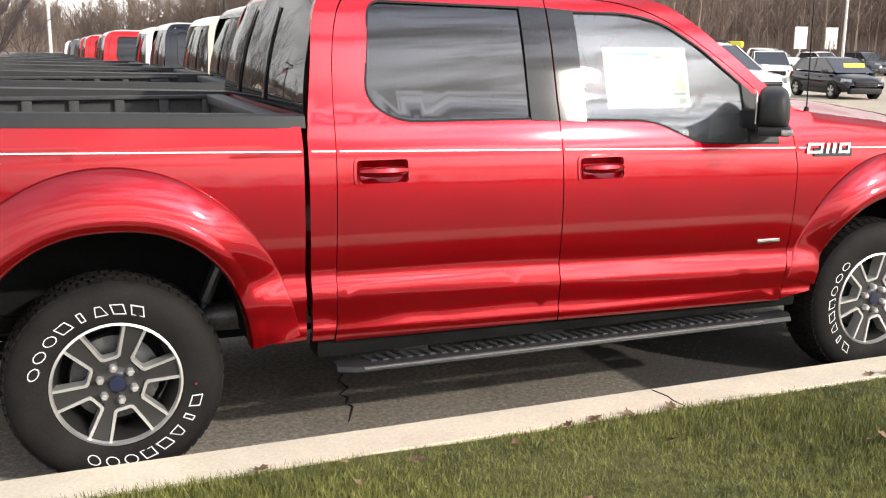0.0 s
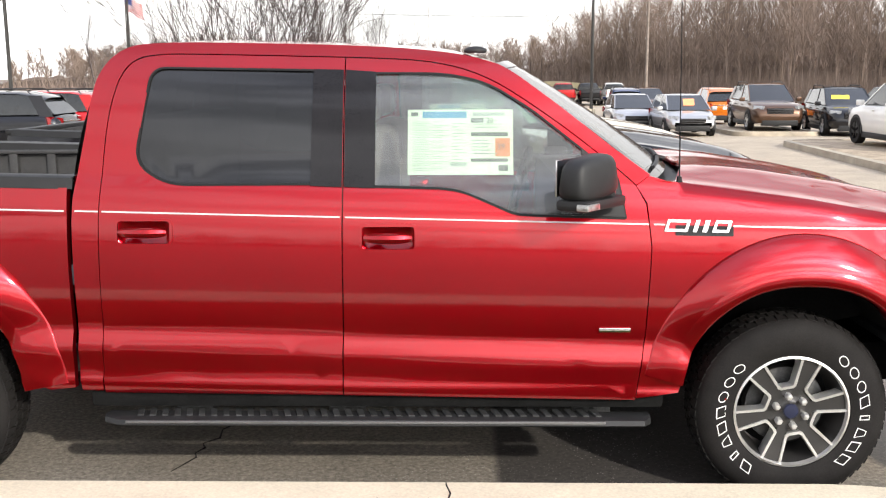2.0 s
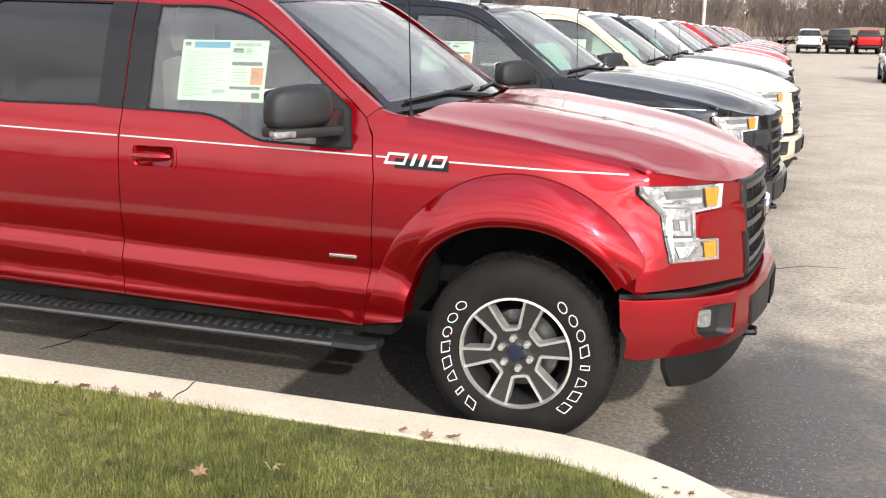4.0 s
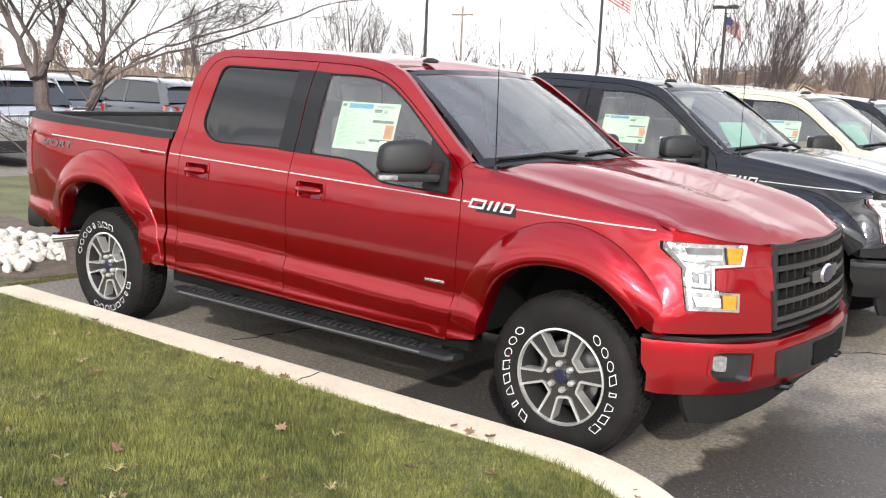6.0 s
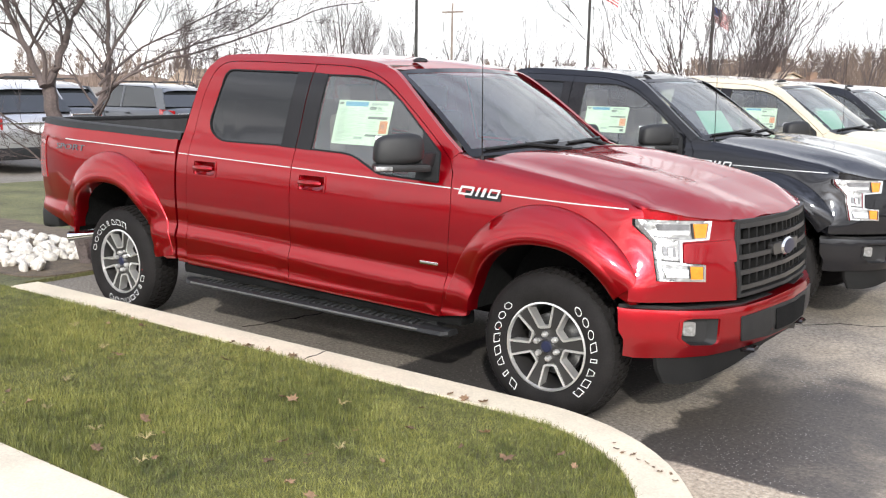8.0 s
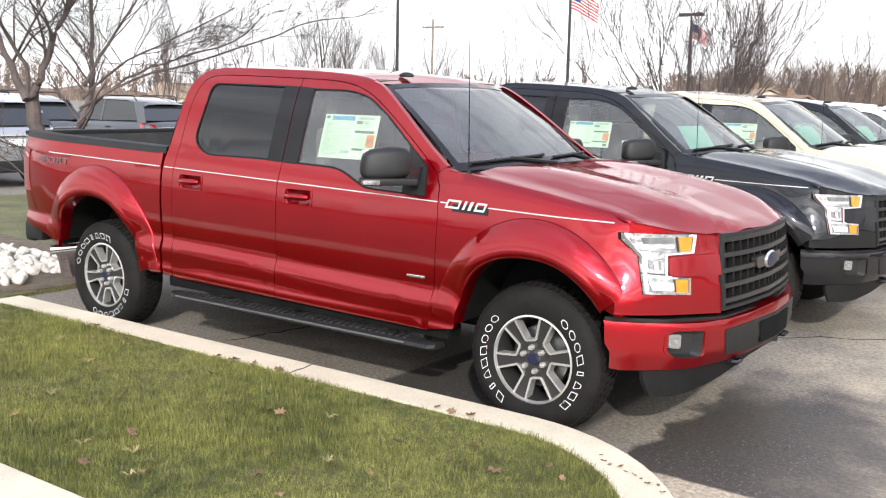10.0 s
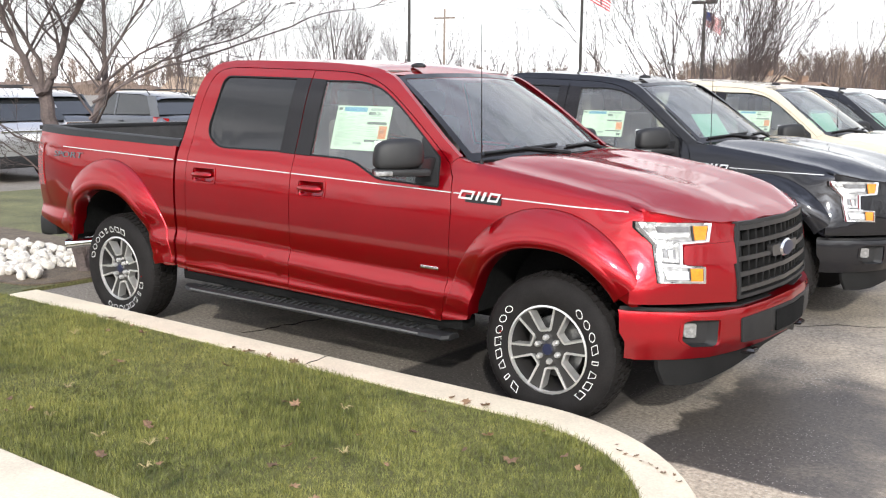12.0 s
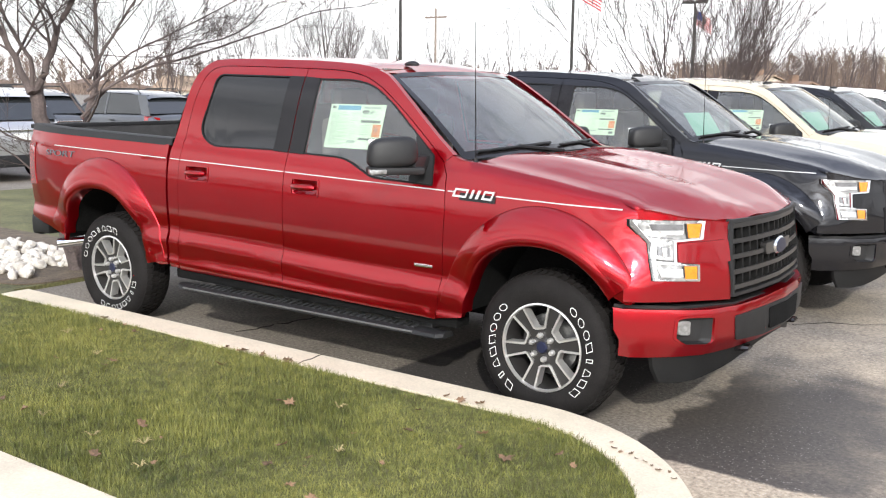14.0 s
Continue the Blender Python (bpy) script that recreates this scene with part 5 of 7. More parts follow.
    # tan dust away from the stalls
    dust_or_glare = op("MULTIPLY", op("MULTIPLY", step(wx, 3.9, 5.2), step(y, -2.2, -1.6)), op("MULTIPLY_ADD", wob.outputs["Fac"], 1.1, 0.20))
    mix2 = n.new("ShaderNodeMix")
    mix2.data_type = "RGBA"
    l.new(op("MAXIMUM", dust_or_glare, op("MULTIPLY", pad, 0.75)), mix2.inputs["Factor"])
    l.new(base, mix2.inputs["A"])
    mix2.inputs["B"].default_value = (0.43, 0.355, 0.262, 1)
    l.new(mix2.outputs["Result"], mix.inputs["A"])
    # bright grit
    grit = n.new("ShaderNodeTexVoronoi")
    grit.inputs["Scale"].default_value = 55
    l.new(co.outputs["Object"], grit.inputs["Vector"])
    gm = op("MULTIPLY", step(grit.outputs["Distance"], 0.22, 0.12), step(wob.outputs["Fac"], 0.50, 0.40))
    mix3 = n.new("ShaderNodeMix")
    mix3.data_type = "RGBA"
    l.new(op("MULTIPLY", op("ADD", gm, op("MULTIPLY", step(grit.outputs["Distance"], 0.20, 0.10), 0.45)), 0.55), mix3.inputs["Factor"])
    l.new(mix.outputs["Result"], mix3.inputs["A"])
    mix3.inputs["B"].default_value = (0.42, 0.40, 0.37, 1)
    # aggregate: pale and dark grains
    agg = n.new("ShaderNodeTexNoise")
    agg.inputs["Scale"].default_value, agg.inputs["Detail"].default_value, agg.inputs["Roughness"].default_value = 38, 8, 0.75
    l.new(co.outputs["Object"], agg.inputs["Vector"])
    ar = n.new("ShaderNodeMapRange")
    ar.inputs["From Min"].default_value, ar.inputs["From Max"].default_value = 0.32, 0.68
    ar.inputs["To Min"].default_value, ar.inputs["To Max"].default_value = 0.45, 1.60
    l.new(agg.outputs["Fac"], ar.inputs["Value"])
    sc = n.new("ShaderNodeVectorMath")
    sc.operation = "SCALE"
    l.new(mix3.outputs["Result"], sc.inputs[0])
    l.new(ar.outputs[0], sc.inputs["Scale"])
    l.new(sc.outputs[0], p.inputs["Base Color"])
    rg = n.new("ShaderNodeMapRange")
    rg.inputs["To Min"].default_value, rg.inputs["To Max"].default_value = 0.88, 0.5
    l.new(damp, rg.inputs["Value"])
    l.new(rg.outputs[0], p.inputs["Roughness"])
    return m


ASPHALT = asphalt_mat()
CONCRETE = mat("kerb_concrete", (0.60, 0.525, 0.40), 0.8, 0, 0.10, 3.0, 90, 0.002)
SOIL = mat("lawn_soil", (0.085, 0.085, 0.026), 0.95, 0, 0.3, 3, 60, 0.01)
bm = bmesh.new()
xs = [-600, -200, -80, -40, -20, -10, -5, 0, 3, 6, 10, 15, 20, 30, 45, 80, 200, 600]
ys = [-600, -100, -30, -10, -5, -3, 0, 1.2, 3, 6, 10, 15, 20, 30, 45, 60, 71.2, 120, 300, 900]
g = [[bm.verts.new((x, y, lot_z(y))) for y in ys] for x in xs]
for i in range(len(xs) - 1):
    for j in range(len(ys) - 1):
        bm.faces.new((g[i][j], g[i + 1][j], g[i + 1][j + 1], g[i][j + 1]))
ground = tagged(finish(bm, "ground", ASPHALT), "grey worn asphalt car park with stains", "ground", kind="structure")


def kerb_line(off):
    """The kerb's course at a distance off inward (towards the lawn) from its lot-side edge."""
    y0 = -1.06 - off
    pts = [(-0.87, y0), (1.0, y0), (2.2, y0), (3.3, y0)]
    for i in range(17):
        a = radians(88 - 88 * i / 16)
        pts.append((3.75 + (1.35 - off) * math.cos(a), -2.56 + (1.5 - off) * math.sin(a)))
    pts.append((3.75 + 1.35 - off, -3.05))
    return pts


bm = bmesh.new()
prof = [(0.0, -0.05), (0.0, 0.135), (0.012, 0.15), (0.232, 0.149), (0.235, 0.146), (0.235, -0.05)]
lines = [(kerb_line(o), z) for o, z in prof]
vs = [[bm.verts.new((x, y, z)) for x, y in l] for l, z in lines]
for j in range(len(vs) - 1):
    for i in range(len(vs[0]) - 1):
        bm.faces.new((vs[j][i], vs[j][i + 1], vs[j + 1][i + 1], vs[j + 1][i]))
for e in (0, -1):
    bm.faces.new([v[e] for v in vs])
kerb = tagged(finish(bm, "kerb", CONCRETE), "pale cast concrete kerb with a hairline joint", "kerb", kind="structure")
bm = bmesh.new()
lawn_o = [(-9.0, -1.30)] + [p for p in kerb_line(0.235)] + [(4.9, -3.09), (-9.0, -3.09)]
lawn = tagged(finish(sheet(lawn_o, step=0.3, mapf=lambda u, v: Vector((u, v, 0.136 + 0.010 * noise.noise(Vector((u * 1.3, v * 1.3, 0))))), thick=Vector((0, 0, -0.15))), "lawn", SOIL), "green mown lawn strip with fallen leaves", "lawn", kind="structure")
walkway = tagged(finish(boxed(-9.0, 5.35, -3.62, -3.09, -0.05, 0.15, bevel=0.01), "walkway", CONCRETE), "pale concrete walkway", "pavement", kind="structure")

isl_o = [(-9.0, -1.30), (-0.98, -1.30), (-0.98, -1.07), (-1.45, -0.85), (-1.42, 26.0), (-9.0, 26.0)]
tagged(finish(sheet(isl_o, step=0.6, mapf=lambda u, v: Vector((u, v, lot_z(v) + 0.03 + 0.02 * noise.noise(Vector((u, v, 0))))), thick=Vector((0, 0, -0.15))), "island_lawn", mat("island_grass", (0.048, 0.064, 0.015), 0.9, 0, 0.35, 1.5, 40, 0.03, col2=(0.10, 0.095, 0.036))), "grass island behind the parked pickups", "lawn", kind="structure")
# joint crack across the kerb
bm = bmesh.new()
tube(bm, [(2.235, -1.064, 0.10), (2.25, -1.064, 0.147), (2.252, -1.10, 0.1505), (2.270, -1.18, 0.1505), (2.262, -1.235, 0.1505), (2.275, -1.296, 0.148)], 0.0035, 4)
part("joint", bm, SEAM, kerb)
bm = bmesh.new()
tube(bm, [(0.98, -0.62, 0.001), (1.05, -0.45, 0.001), (1.03, -0.40, 0.001), (1.06, -0.33, 0.001), (1.035, -0.27, 0.001), (1.10, -0.20, 0.001), (1.085, -0.08, 0.001), (1.13, 0.0, 0.001), (1.12, 0.12, 0.001), (1.18, 0.25, 0.001)], [0.002, 0.005, 0.003, 0.006, 0.003, 0.006, 0.004, 0.005, 0.003, 0.002], 4)
tube(bm, [(3.6, 2.05, -0.012), (3.9, 2.18, -0.0135), (4.1, 2.2, -0.014), (4.3, 2.45, -0.0175), (4.5, 2.52, -0.0185), (4.9, 2.86, -0.0235), (5.2, 2.9, -0.024)], [0.002, 0.005, 0.003, 0.005, 0.003, 0.004, 0.002], 4)
tagged(part("crack", bm, SEAM, ground), "dark crack in the asphalt")

# ---- other cars ----
def road_car(kind, paint_mat):
    """A parked car: long-roofed utility car, or small hatchback. x forward, base at the middle of the car."""
    car = new("parked_car")
    if kind == "suv":
        L, W, H, belt, hood, wb, rw = 4.60, 0.93, 1.70, 1.08, 1.04, 2.72, 0.37
        gx = [(-2.16, 1.12), (-1.76, 1.60), (0.20, 1.66), (1.14, 1.07)]
    else:
        L, W, H, belt, hood, wb, rw = 4.05, 0.87, 1.47, 0.92, 0.86, 2.49, 0.31
        gx = [(-1.92, 0.98), (-1.50, 1.42), (0.30, 1.44), (1.25, 0.93)]
    h = L / 2
    stations = [(-h, 0.78, 0.46, belt - 0.28), (-h + 0.03, 0.87, 0.38, belt - 0.12), (-h + 0.12, 0.95, 0.32, belt - 0.02), (-h + 0.40, 1.0, 0.28, belt + 0.01), (-0.6, 1.0, 0.24, belt), (0.5, 1.0, 0.24, belt - 0.02), (1.15, 1.0, 0.24, belt - 0.02),
                (1.35, 0.99, 0.25, hood), (h - 0.50, 0.97, 0.28, hood - 0.055), (h - 0.26, 0.93, 0.29, hood - 0.115), (h - 0.12, 0.87, 0.31, hood - 0.19), (h - 0.03, 0.80, 0.34, hood - 0.30), (h, 0.74, 0.40, hood - 0.44)]
    bm = bmesh.new()
    prev = None
    for x, k, z0, z1 in stations:
        w = W * k
        sec = [(0, z0), (w * 0.86, z0), (w * 0.97, z0 + 0.12), (w, z0 + (z1 - z0) * 0.45), (w * 0.985, z0 + (z1 - z0) * 0.72), (w * 0.95, z1 - 0.05), (w * 0.86, z1), (w * 0.4, z1 + 0.025), (0, z1 + 0.03)]
        ring = [bm.verts.new((x, y, z)) for y, z in sec] + [bm.verts.new((x, -y, z)) for y, z in sec[-2:0:-1]]
        if prev:
            for j in range(len(ring)):
                bm.faces.new((prev[j], prev[(j + 1) % len(ring)], ring[(j + 1) % len(ring)], ring[j]))
        else:
            bm.faces.new(ring)
        prev = ring
    bm.faces.new(prev[::-1])
    body = part("body", bm, paint_mat, car, "", 50)
    # cabin: glass shell, roof, pillars
    (xa, za), (xb, zb), (xc, zc), (xd, zd) = gx
    wb_, wt = W * 0.935, W * 0.735
    base = [Vector(p) for p in ((xa, wb_ * 0.93, za), (xd, wb_ * 0.93, zd), (xd, -wb_ * 0.93, zd), (xa, -wb_ * 0.93, za))]
    tops = [Vector(p) for p in ((xb, wt, zb - 0.02), (xc, wt, zc - 0.02), (xc, -wt, zc - 0.02), (xb, -wt, zb - 0.02))]
    for j, nm in enumerate(("side_window", "windshield", "side_window", "rear_window")):
        b = bmesh.new()
        b.faces.new([b.verts.new(q) for q in (base[j], base[(j + 1) % 4], tops[(j + 1) % 4], tops[j])])
        part(nm, b, PRIVACY_CAR, car, "dark car glass", smooth=False)
    bm = bmesh.new()
    prev = None
    for x, z, k in ((xb - 0.16, zb - 0.07, 0.96), (xb, zb - 0.01, 1.0), (xb + 0.5, H - 0.02, 1.02), (0, H, 1.02), (xc - 0.2, H - 0.015, 1.0), (xc + 0.03, zc - 0.03, 0.97)):
        ring = [bm.verts.new((x, v * wt * k, z - 0.035 * v ** 4 + (0.0 if abs(v) < 1 else -0.02))) for v in (-1.02, -0.9, -0.5, 0, 0.5, 0.9, 1.02)]
        if prev:
            for j in range(6):
                bm.faces.new((prev[j], prev[j + 1], ring[j + 1], ring[j]))
        prev = ring
    part("roof", bm, paint_mat, car, "", 60)
    def pillar(x0, z0, x1, z1, wid):
        for s in (-1, 1):
            b = bmesh.new()
            q = [b.verts.new(p) for p in ((x0 - wid, s * (wb_ * 0.945 + 0.004), z0), (x0 + wid, s * (wb_ * 0.945 + 0.004), z0), (x1 + wid, s * (wt + 0.008), z1), (x1 - wid, s * (wt + 0.008), z1))]
            q += [b.verts.new(v.co - Vector((0, s * 0.03, 0))) for v in q[:4]]
            for f in ((0, 1, 2, 3), (4, 7, 6, 5), (0, 4, 5, 1), (1, 5, 6, 2), (2, 6, 7, 3), (3, 7, 4, 0)):
                b.faces.new([q[k] for k in f])
            part("pillar", b, paint_mat, car, smooth=False)
    pillar(xd - 0.02, zd, xc, zc - 0.02, 0.045)
    pillar(xa + 0.20, za - 0.06, xb + 0.10, zb - 0.02, 0.17 if kind == "suv" else 0.10)
    pillar(-0.25, belt - 0.01, -0.30, H - 0.05, 0.035)
    if kind == "suv":
        for s in (-1, 1):
            bm = bmesh.new()
            tube(bm, [(xb + 0.2, s * wt * 0.95, zb + 0.01), (xb + 0.35, s * wt * 0.95, H + 0.045), (xc - 0.35, s * wt * 0.95, H + 0.04), (xc - 0.2, s * wt * 0.95, H)], 0.016, 5)
            part("roof_rail", bm, PLASTIC, car)
    for s in (-1, 1):
        for wx in (-wb / 2 - 0.02, wb / 2 - 0.02):
            bm = bmesh.new()
            lathe(bm, [(0.0, -0.012), (rw + 0.055, -0.012), (rw + 0.055, 0.10)], 24)
            for v in bm.verts:
                v.co = Vector((wx + v.co.x, s * (W - 0.004) - s * v.co.y, rw + max(v.co.z, -0.08)))
            part("wheel_arch", bm, PLASTIC, car)
            bm = bmesh.new()
            lathe(bm, [(rw * 0.63, 0.01), (rw * 0.72, 0.0), (rw * 0.93, 0.0), (rw, 0.03), (rw, 0.2), (rw * 0.7, 0.22)], 26)
            for v in bm.verts:
                v.co = Vector((wx + v.co.x, s * (W + 0.022) - s * v.co.y, rw + v.co.z))
            tyre = part("tyre", bm, RUBBER, car)
            bm = bmesh.new()
            lathe(bm, [(0.0, 0.05), (rw * 0.64, 0.06), (rw * 0.66, 0.0)], 26)
            for i in range(5):
                a = 2 * math.pi * i / 5 + 0.3
                c = bmesh.ops.create_cube(bm, size=1)
                for v in c["verts"]:
                    p = Vector((v.co.x * rw * 0.58 + rw * 0.33, 0.02 + v.co.y * 0.02, v.co.z * 0.07))
                    v.co = Vector((p.x * math.cos(a) - p.z * math.sin(a), p.y, p.x * math.sin(a) + p.z * math.cos(a)))
            for v in bm.verts:
                v.co = Vector((wx + v.co.x, s * (W + 0.022) - s * v.co.y, rw + v.co.z))
            part("rim", bm, ALU, tyre)
        # lamps, mirrors, handles
        fz = hood - 0.20
        b = bmesh.new()
        q = [(h - 0.30, W * 0.93, fz + 0.09), (h - 0.07, W * 0.62, fz + 0.07), (h - 0.035, W * 0.64, fz - 0.04), (h - 0.28, W * 0.955, fz - 0.02)]
        vs = [b.verts.new((x + 0.012, s * (y + 0.012), z)) for x, y, z in q] + [b.verts.new((x - 0.06, s * (y - 0.05), z)) for x, y, z in q]
        for f in ((0, 1, 2, 3), (4, 7, 6, 5), (0, 4, 5, 1), (1, 5, 6, 2), (2, 6, 7, 3), (3, 7, 4, 0)):
            b.faces.new([vs[k] for k in f])
        part("headlamp", b, LAMP, car, "clear headlamp", smooth=False)
        b = bmesh.new()
        q = [(-h + 0.30, W * 0.985, belt - 0.02), (-h - 0.005, W * 0.70, belt - 0.06), (-h - 0.005, W * 0.70, belt - 0.26), (-h + 0.28, W * 0.99, belt - 0.22)]
        vs = [b.verts.new((x - 0.012, s * (y + 0.012), z)) for x, y, z in q] + [b.verts.new((x + 0.06, s * (y - 0.05), z)) for x, y, z in q]
        for f in ((0, 1, 2, 3), (4, 7, 6, 5), (0, 4, 5, 1), (1, 5, 6, 2), (2, 6, 7, 3), (3, 7, 4, 0)):
            b.faces.new([vs[k] for k in f])
        part("tail_lamp", b, REDLENS, car, "red tail lamp", smooth=False)
        part("door_mirror", boxed(0.80, 0.95, min(s * W, s * (W + 0.19)), max(s * W, s * (W + 0.19)), belt - 0.03, belt + 0.12, bevel=0.03), paint_mat, car)
        for hx in (-0.75, 0.22):
            part("door_handle", boxed(hx, hx + 0.18, min(s * (W - 0.02), s * (W + 0.022)), max(s * (W - 0.02), s * (W + 0.022)), belt - 0.16, belt - 0.125, bevel=0.008), paint_mat, car)
        part("sill", boxed(-0.95, 0.95, min(s * 0.80 * W, s * 0.985 * W), max(s * 0.80 * W, s * 0.985 * W), 0.20, 0.36, bevel=0.03), PLASTIC, car)
    part("grille", boxed(h - 0.10, h + 0.012, -W * 0.50, W * 0.50, hood - 0.40, hood - 0.20, bevel=0.02), TRIM, car, "dark front grille")
    for k in range(3):
        part("grille_bar", boxed(h, h + 0.022, -W * 0.48, W * 0.48, hood - 0.375 + 0.06 * k, hood - 0.355 + 0.06 * k, bevel=0.004), GRILLE, car)
    part("front_apron", boxed(h - 0.2, h + 0.008, -W * 0.68, W * 0.68, 0.22, 0.42, bevel=0.03), PLASTIC, car)
    part("rear_apron", boxed(-h - 0.02, -h + 0.2, -W * 0.82, W * 0.82, 0.28, 0.50, bevel=0.03), PLASTIC, car)
    part("number_plate", boxed(-h - 0.012, -h + 0.03, -0.16, 0.16, belt - 0.32, belt - 0.20), WHITE, car)
    part("rear_strip", boxed(-h - 0.016, -h + 0.03, -W * 0.62, W * 0.62, belt - 0.16, belt - 0.13, bevel=0.004), CHROME, car)
    return car


PRIVACY_CAR = mat("car_window_glass", (0.02, 0.022, 0.024), 0.05, 0.0, 0.1, coat=0.4)
suv = road_car("suv", RED)
hatch = road_car("hatch", RED)
far_truck = copy_thing(red_truck, pose(0, 3.05 * 7, -0.28))
for k in list(far_truck.children_recursive):
    if k.name.split(".")[0] in ("sidewall_mark", "sidewall_dot", "lettering", "wall_rib", "bowl_rim", "lamp_divider", "lug_nut", "grille_upright", "lamp_recess", "lamp_frame", "pinstripe", "window_rim", "rear_seat", "firewall", "radiator_support", "amber_reflector", "exhaust_muffler", "shock_absorber", "rear_bumper_end", "door_handle", "centre_cap", "brake_disc", "brake_shield", "badge_shape", "lamp_bowl", "handle_bezel", "door_badge", "tow_hook", "wiper", "tread", "fog_lamp", "pocket_rim", "rear_window_frame", "board_bracket", "mirror_signal"):
        bpy.data.objects.remove(k)
tagged(far_truck, "red four-door pickup truck parked in a row")
recolour(far_truck, RED, REDP)
for i, pm in enumerate((REDP, BLACKP, REDP, GREYP, REDP, REDP, WHITEP)):
    c = copy_thing(far_truck, pose(0.05 * (i % 3), 3.05 * (8 + i), -0.040 * (8 + i)))
    recolour(c, REDP, pm)
    tagged(c, {"race_red_paint": "red", "black_paint": "black", "grey_paint": "grey", "white_paint": "white"}[pm.name] + " pickup truck parked far along the row")
NAMES = {"silver": SILVERP, "grey": GREYP, "black": BLACKP, "red": REDP, "white": WHITEP, "blue": BLUEP, "bronze": BRONZEP, "orange": ORANGEP}


def park(src, x, y, yaw, colour, where, up=0.0):
    c = copy_thing(src, pose(x, y, lot_z(y) + up, 0, 0, yaw))
    recolour(c, RED, NAMES[colour])
    recolour(c, REDP, NAMES[colour])
    kind = "utility car" if src is suv else ("hatchback" if src is hatch else "pickup truck")
    tagged(c, "%s %s parked %s" % (colour, kind, where), "pickup truck" if src is far_truck else "car", group="parked pickup trucks" if src is far_truck else "parked cars")
    return c


# second row behind the island, tails towards the pickups
for i, col in enumerate("silver grey grey blue silver black red black red white black red grey red black red white black".split()):
    y = 4.7 + 3.45 * min(i, 2) + 2.95 * max(0, min(i, 5) - 2) + 4.1 * max(0, i - 5)
    park(suv, -12.7 if i == 0 else (-17.0 + 0.13 * i if i < 5 else -10.6 - 0.07 * (y - 27)), y, 180 + (i % 2) * 2, col, "in a row behind the grass island")
for i, col in enumerate("white silver white black red white blue silver".split()):
    park(suv, -27.0, 10 + 5.2 * i, 0 + (i % 3), col, "in the far row")
# cars across the drive, on and beside the gravel island
for c in (park(suv, 13.9, 21.1, 90, "white", "on the gravel island", 0.14), park(suv, 15.2, 16.1, -91, "white", "at an angle on the gravel island", 0.14)):
    recolour(c, ALU, TRIM)
park(suv, 15.9, 31.4, -96, "black", "across the drive")
park(suv, 13.6, 33.0, -92, "bronze", "on a gravel bed across the drive", 0.14)
park(suv, 13.9, 41.5, 88, "orange", "across the drive")
park(hatch, 10.2, 31.6, -90, "silver", "across the drive")
park(hatch, 8.9, 35.2, -91, "silver", "across the drive")
park(suv, 11.0, 50.0, 85, "blue", "across the drive")
park(suv, 13.0, 54.0, -85, "bronze", "across the drive")
park(hatch, 26.9, 24.1, -103, "black", "far across the drive")
park(suv, 31.2, 33.0, -122, "white", "far across the drive")
park(suv, 36.5, 44.0, -70, "bronze", "far across the drive")
park(far_truck, 43.0, 50.0, -60, "white", "far across the drive")
for i, col in enumerate("white silver white grey black white red silver white blue".split()):
    park(suv, 47.0 + 3.0 * i, 56.0 - 1.3 * i, -95, col, "in a distant row")
for i, col in enumerate("white black red black white".split()):
    park(far_truck, 6.4 + 2.25 * i, 82.0 + 0.2 * i, 88, col, "at the far end of the car park")
for i, col in enumerate("white grey white silver".split()):
    park(suv, 22.5 + 3.2 * i, 50.0 + 0.8 * i, 90, col, "across the drive")
for o in (suv, hatch):
    for k in (*o.children_recursive, o):
        bpy.data.objects.remove(k)

# window cards in parked cars
def card(name, x, y, z, w, h, yaw, m, label):
    c = finish(boxed(-w / 2, w / 2, -0.004, 0.004, 0, h), name, m)
    c.matrix_world = pose(x, y, z, -25, 0, yaw)
    return tagged(c, label, "card")


# ---- gravel island across the drive ----
GRAVEL = mat("pale_gravel", (0.36, 0.285, 0.20), 0.9, 0, 0.35, 3, 22, 0.04)
OLD_KERB = mat("weathered_kerb_concrete", (0.36, 0.31, 0.24), 0.85, 0, 0.2, 2.0, 40, 0.004)
for isl in (rounded([(10.3, 10.4), (18.5, 8.5), (18.0, 25.0), (11.6, 25.0)], 1.4, 6), rounded([(11.7, 29.8), (14.7, 29.6), (15.0, 37.0), (12.0, 37.0)], 0.7, 6)):
    o1 = finish(sheet(isl, [inset(isl, 0.22)], 1.5, mapf=lambda u, v: Vector((u, v, lot_z(v) + 0.16)), thick=Vector((0, 0, -0.25))), "island_kerb", OLD_KERB)
    tagged(o1, "pale concrete kerb round the gravel island", "kerb", kind="structure")
    o1 = finish(sheet(inset(isl, 0.20), step=1.0, mapf=lambda u, v: Vector((u, v, lot_z(v) + 0.13 + 0.03 * noise.noise(Vector((u, v, 0))))), thick=Vector((0, 0, -0.2))), "gravel_island", GRAVEL)
    tagged(o1, "pale gravel planting island between the car rows", "gravel bed", kind="structure")
berm_o = [(-4, 118), (18, 106), (30, 112), (8, 135)]
o1 = finish(sheet(rounded(berm_o, 6), step=2.0, mapf=lambda u, v: Vector((u, v, -1.2 + 2.1 * math.exp(-((u - 13) / 9) ** 2 - ((v - 117) / 7) ** 2)))), "grass_mound", mat("dry_grass", (0.19, 0.155, 0.075), 0.95, 0, 0.2, 0.8, 12))
tagged(o1, "yellowish grass mound before the woods", "mound", kind="structure")

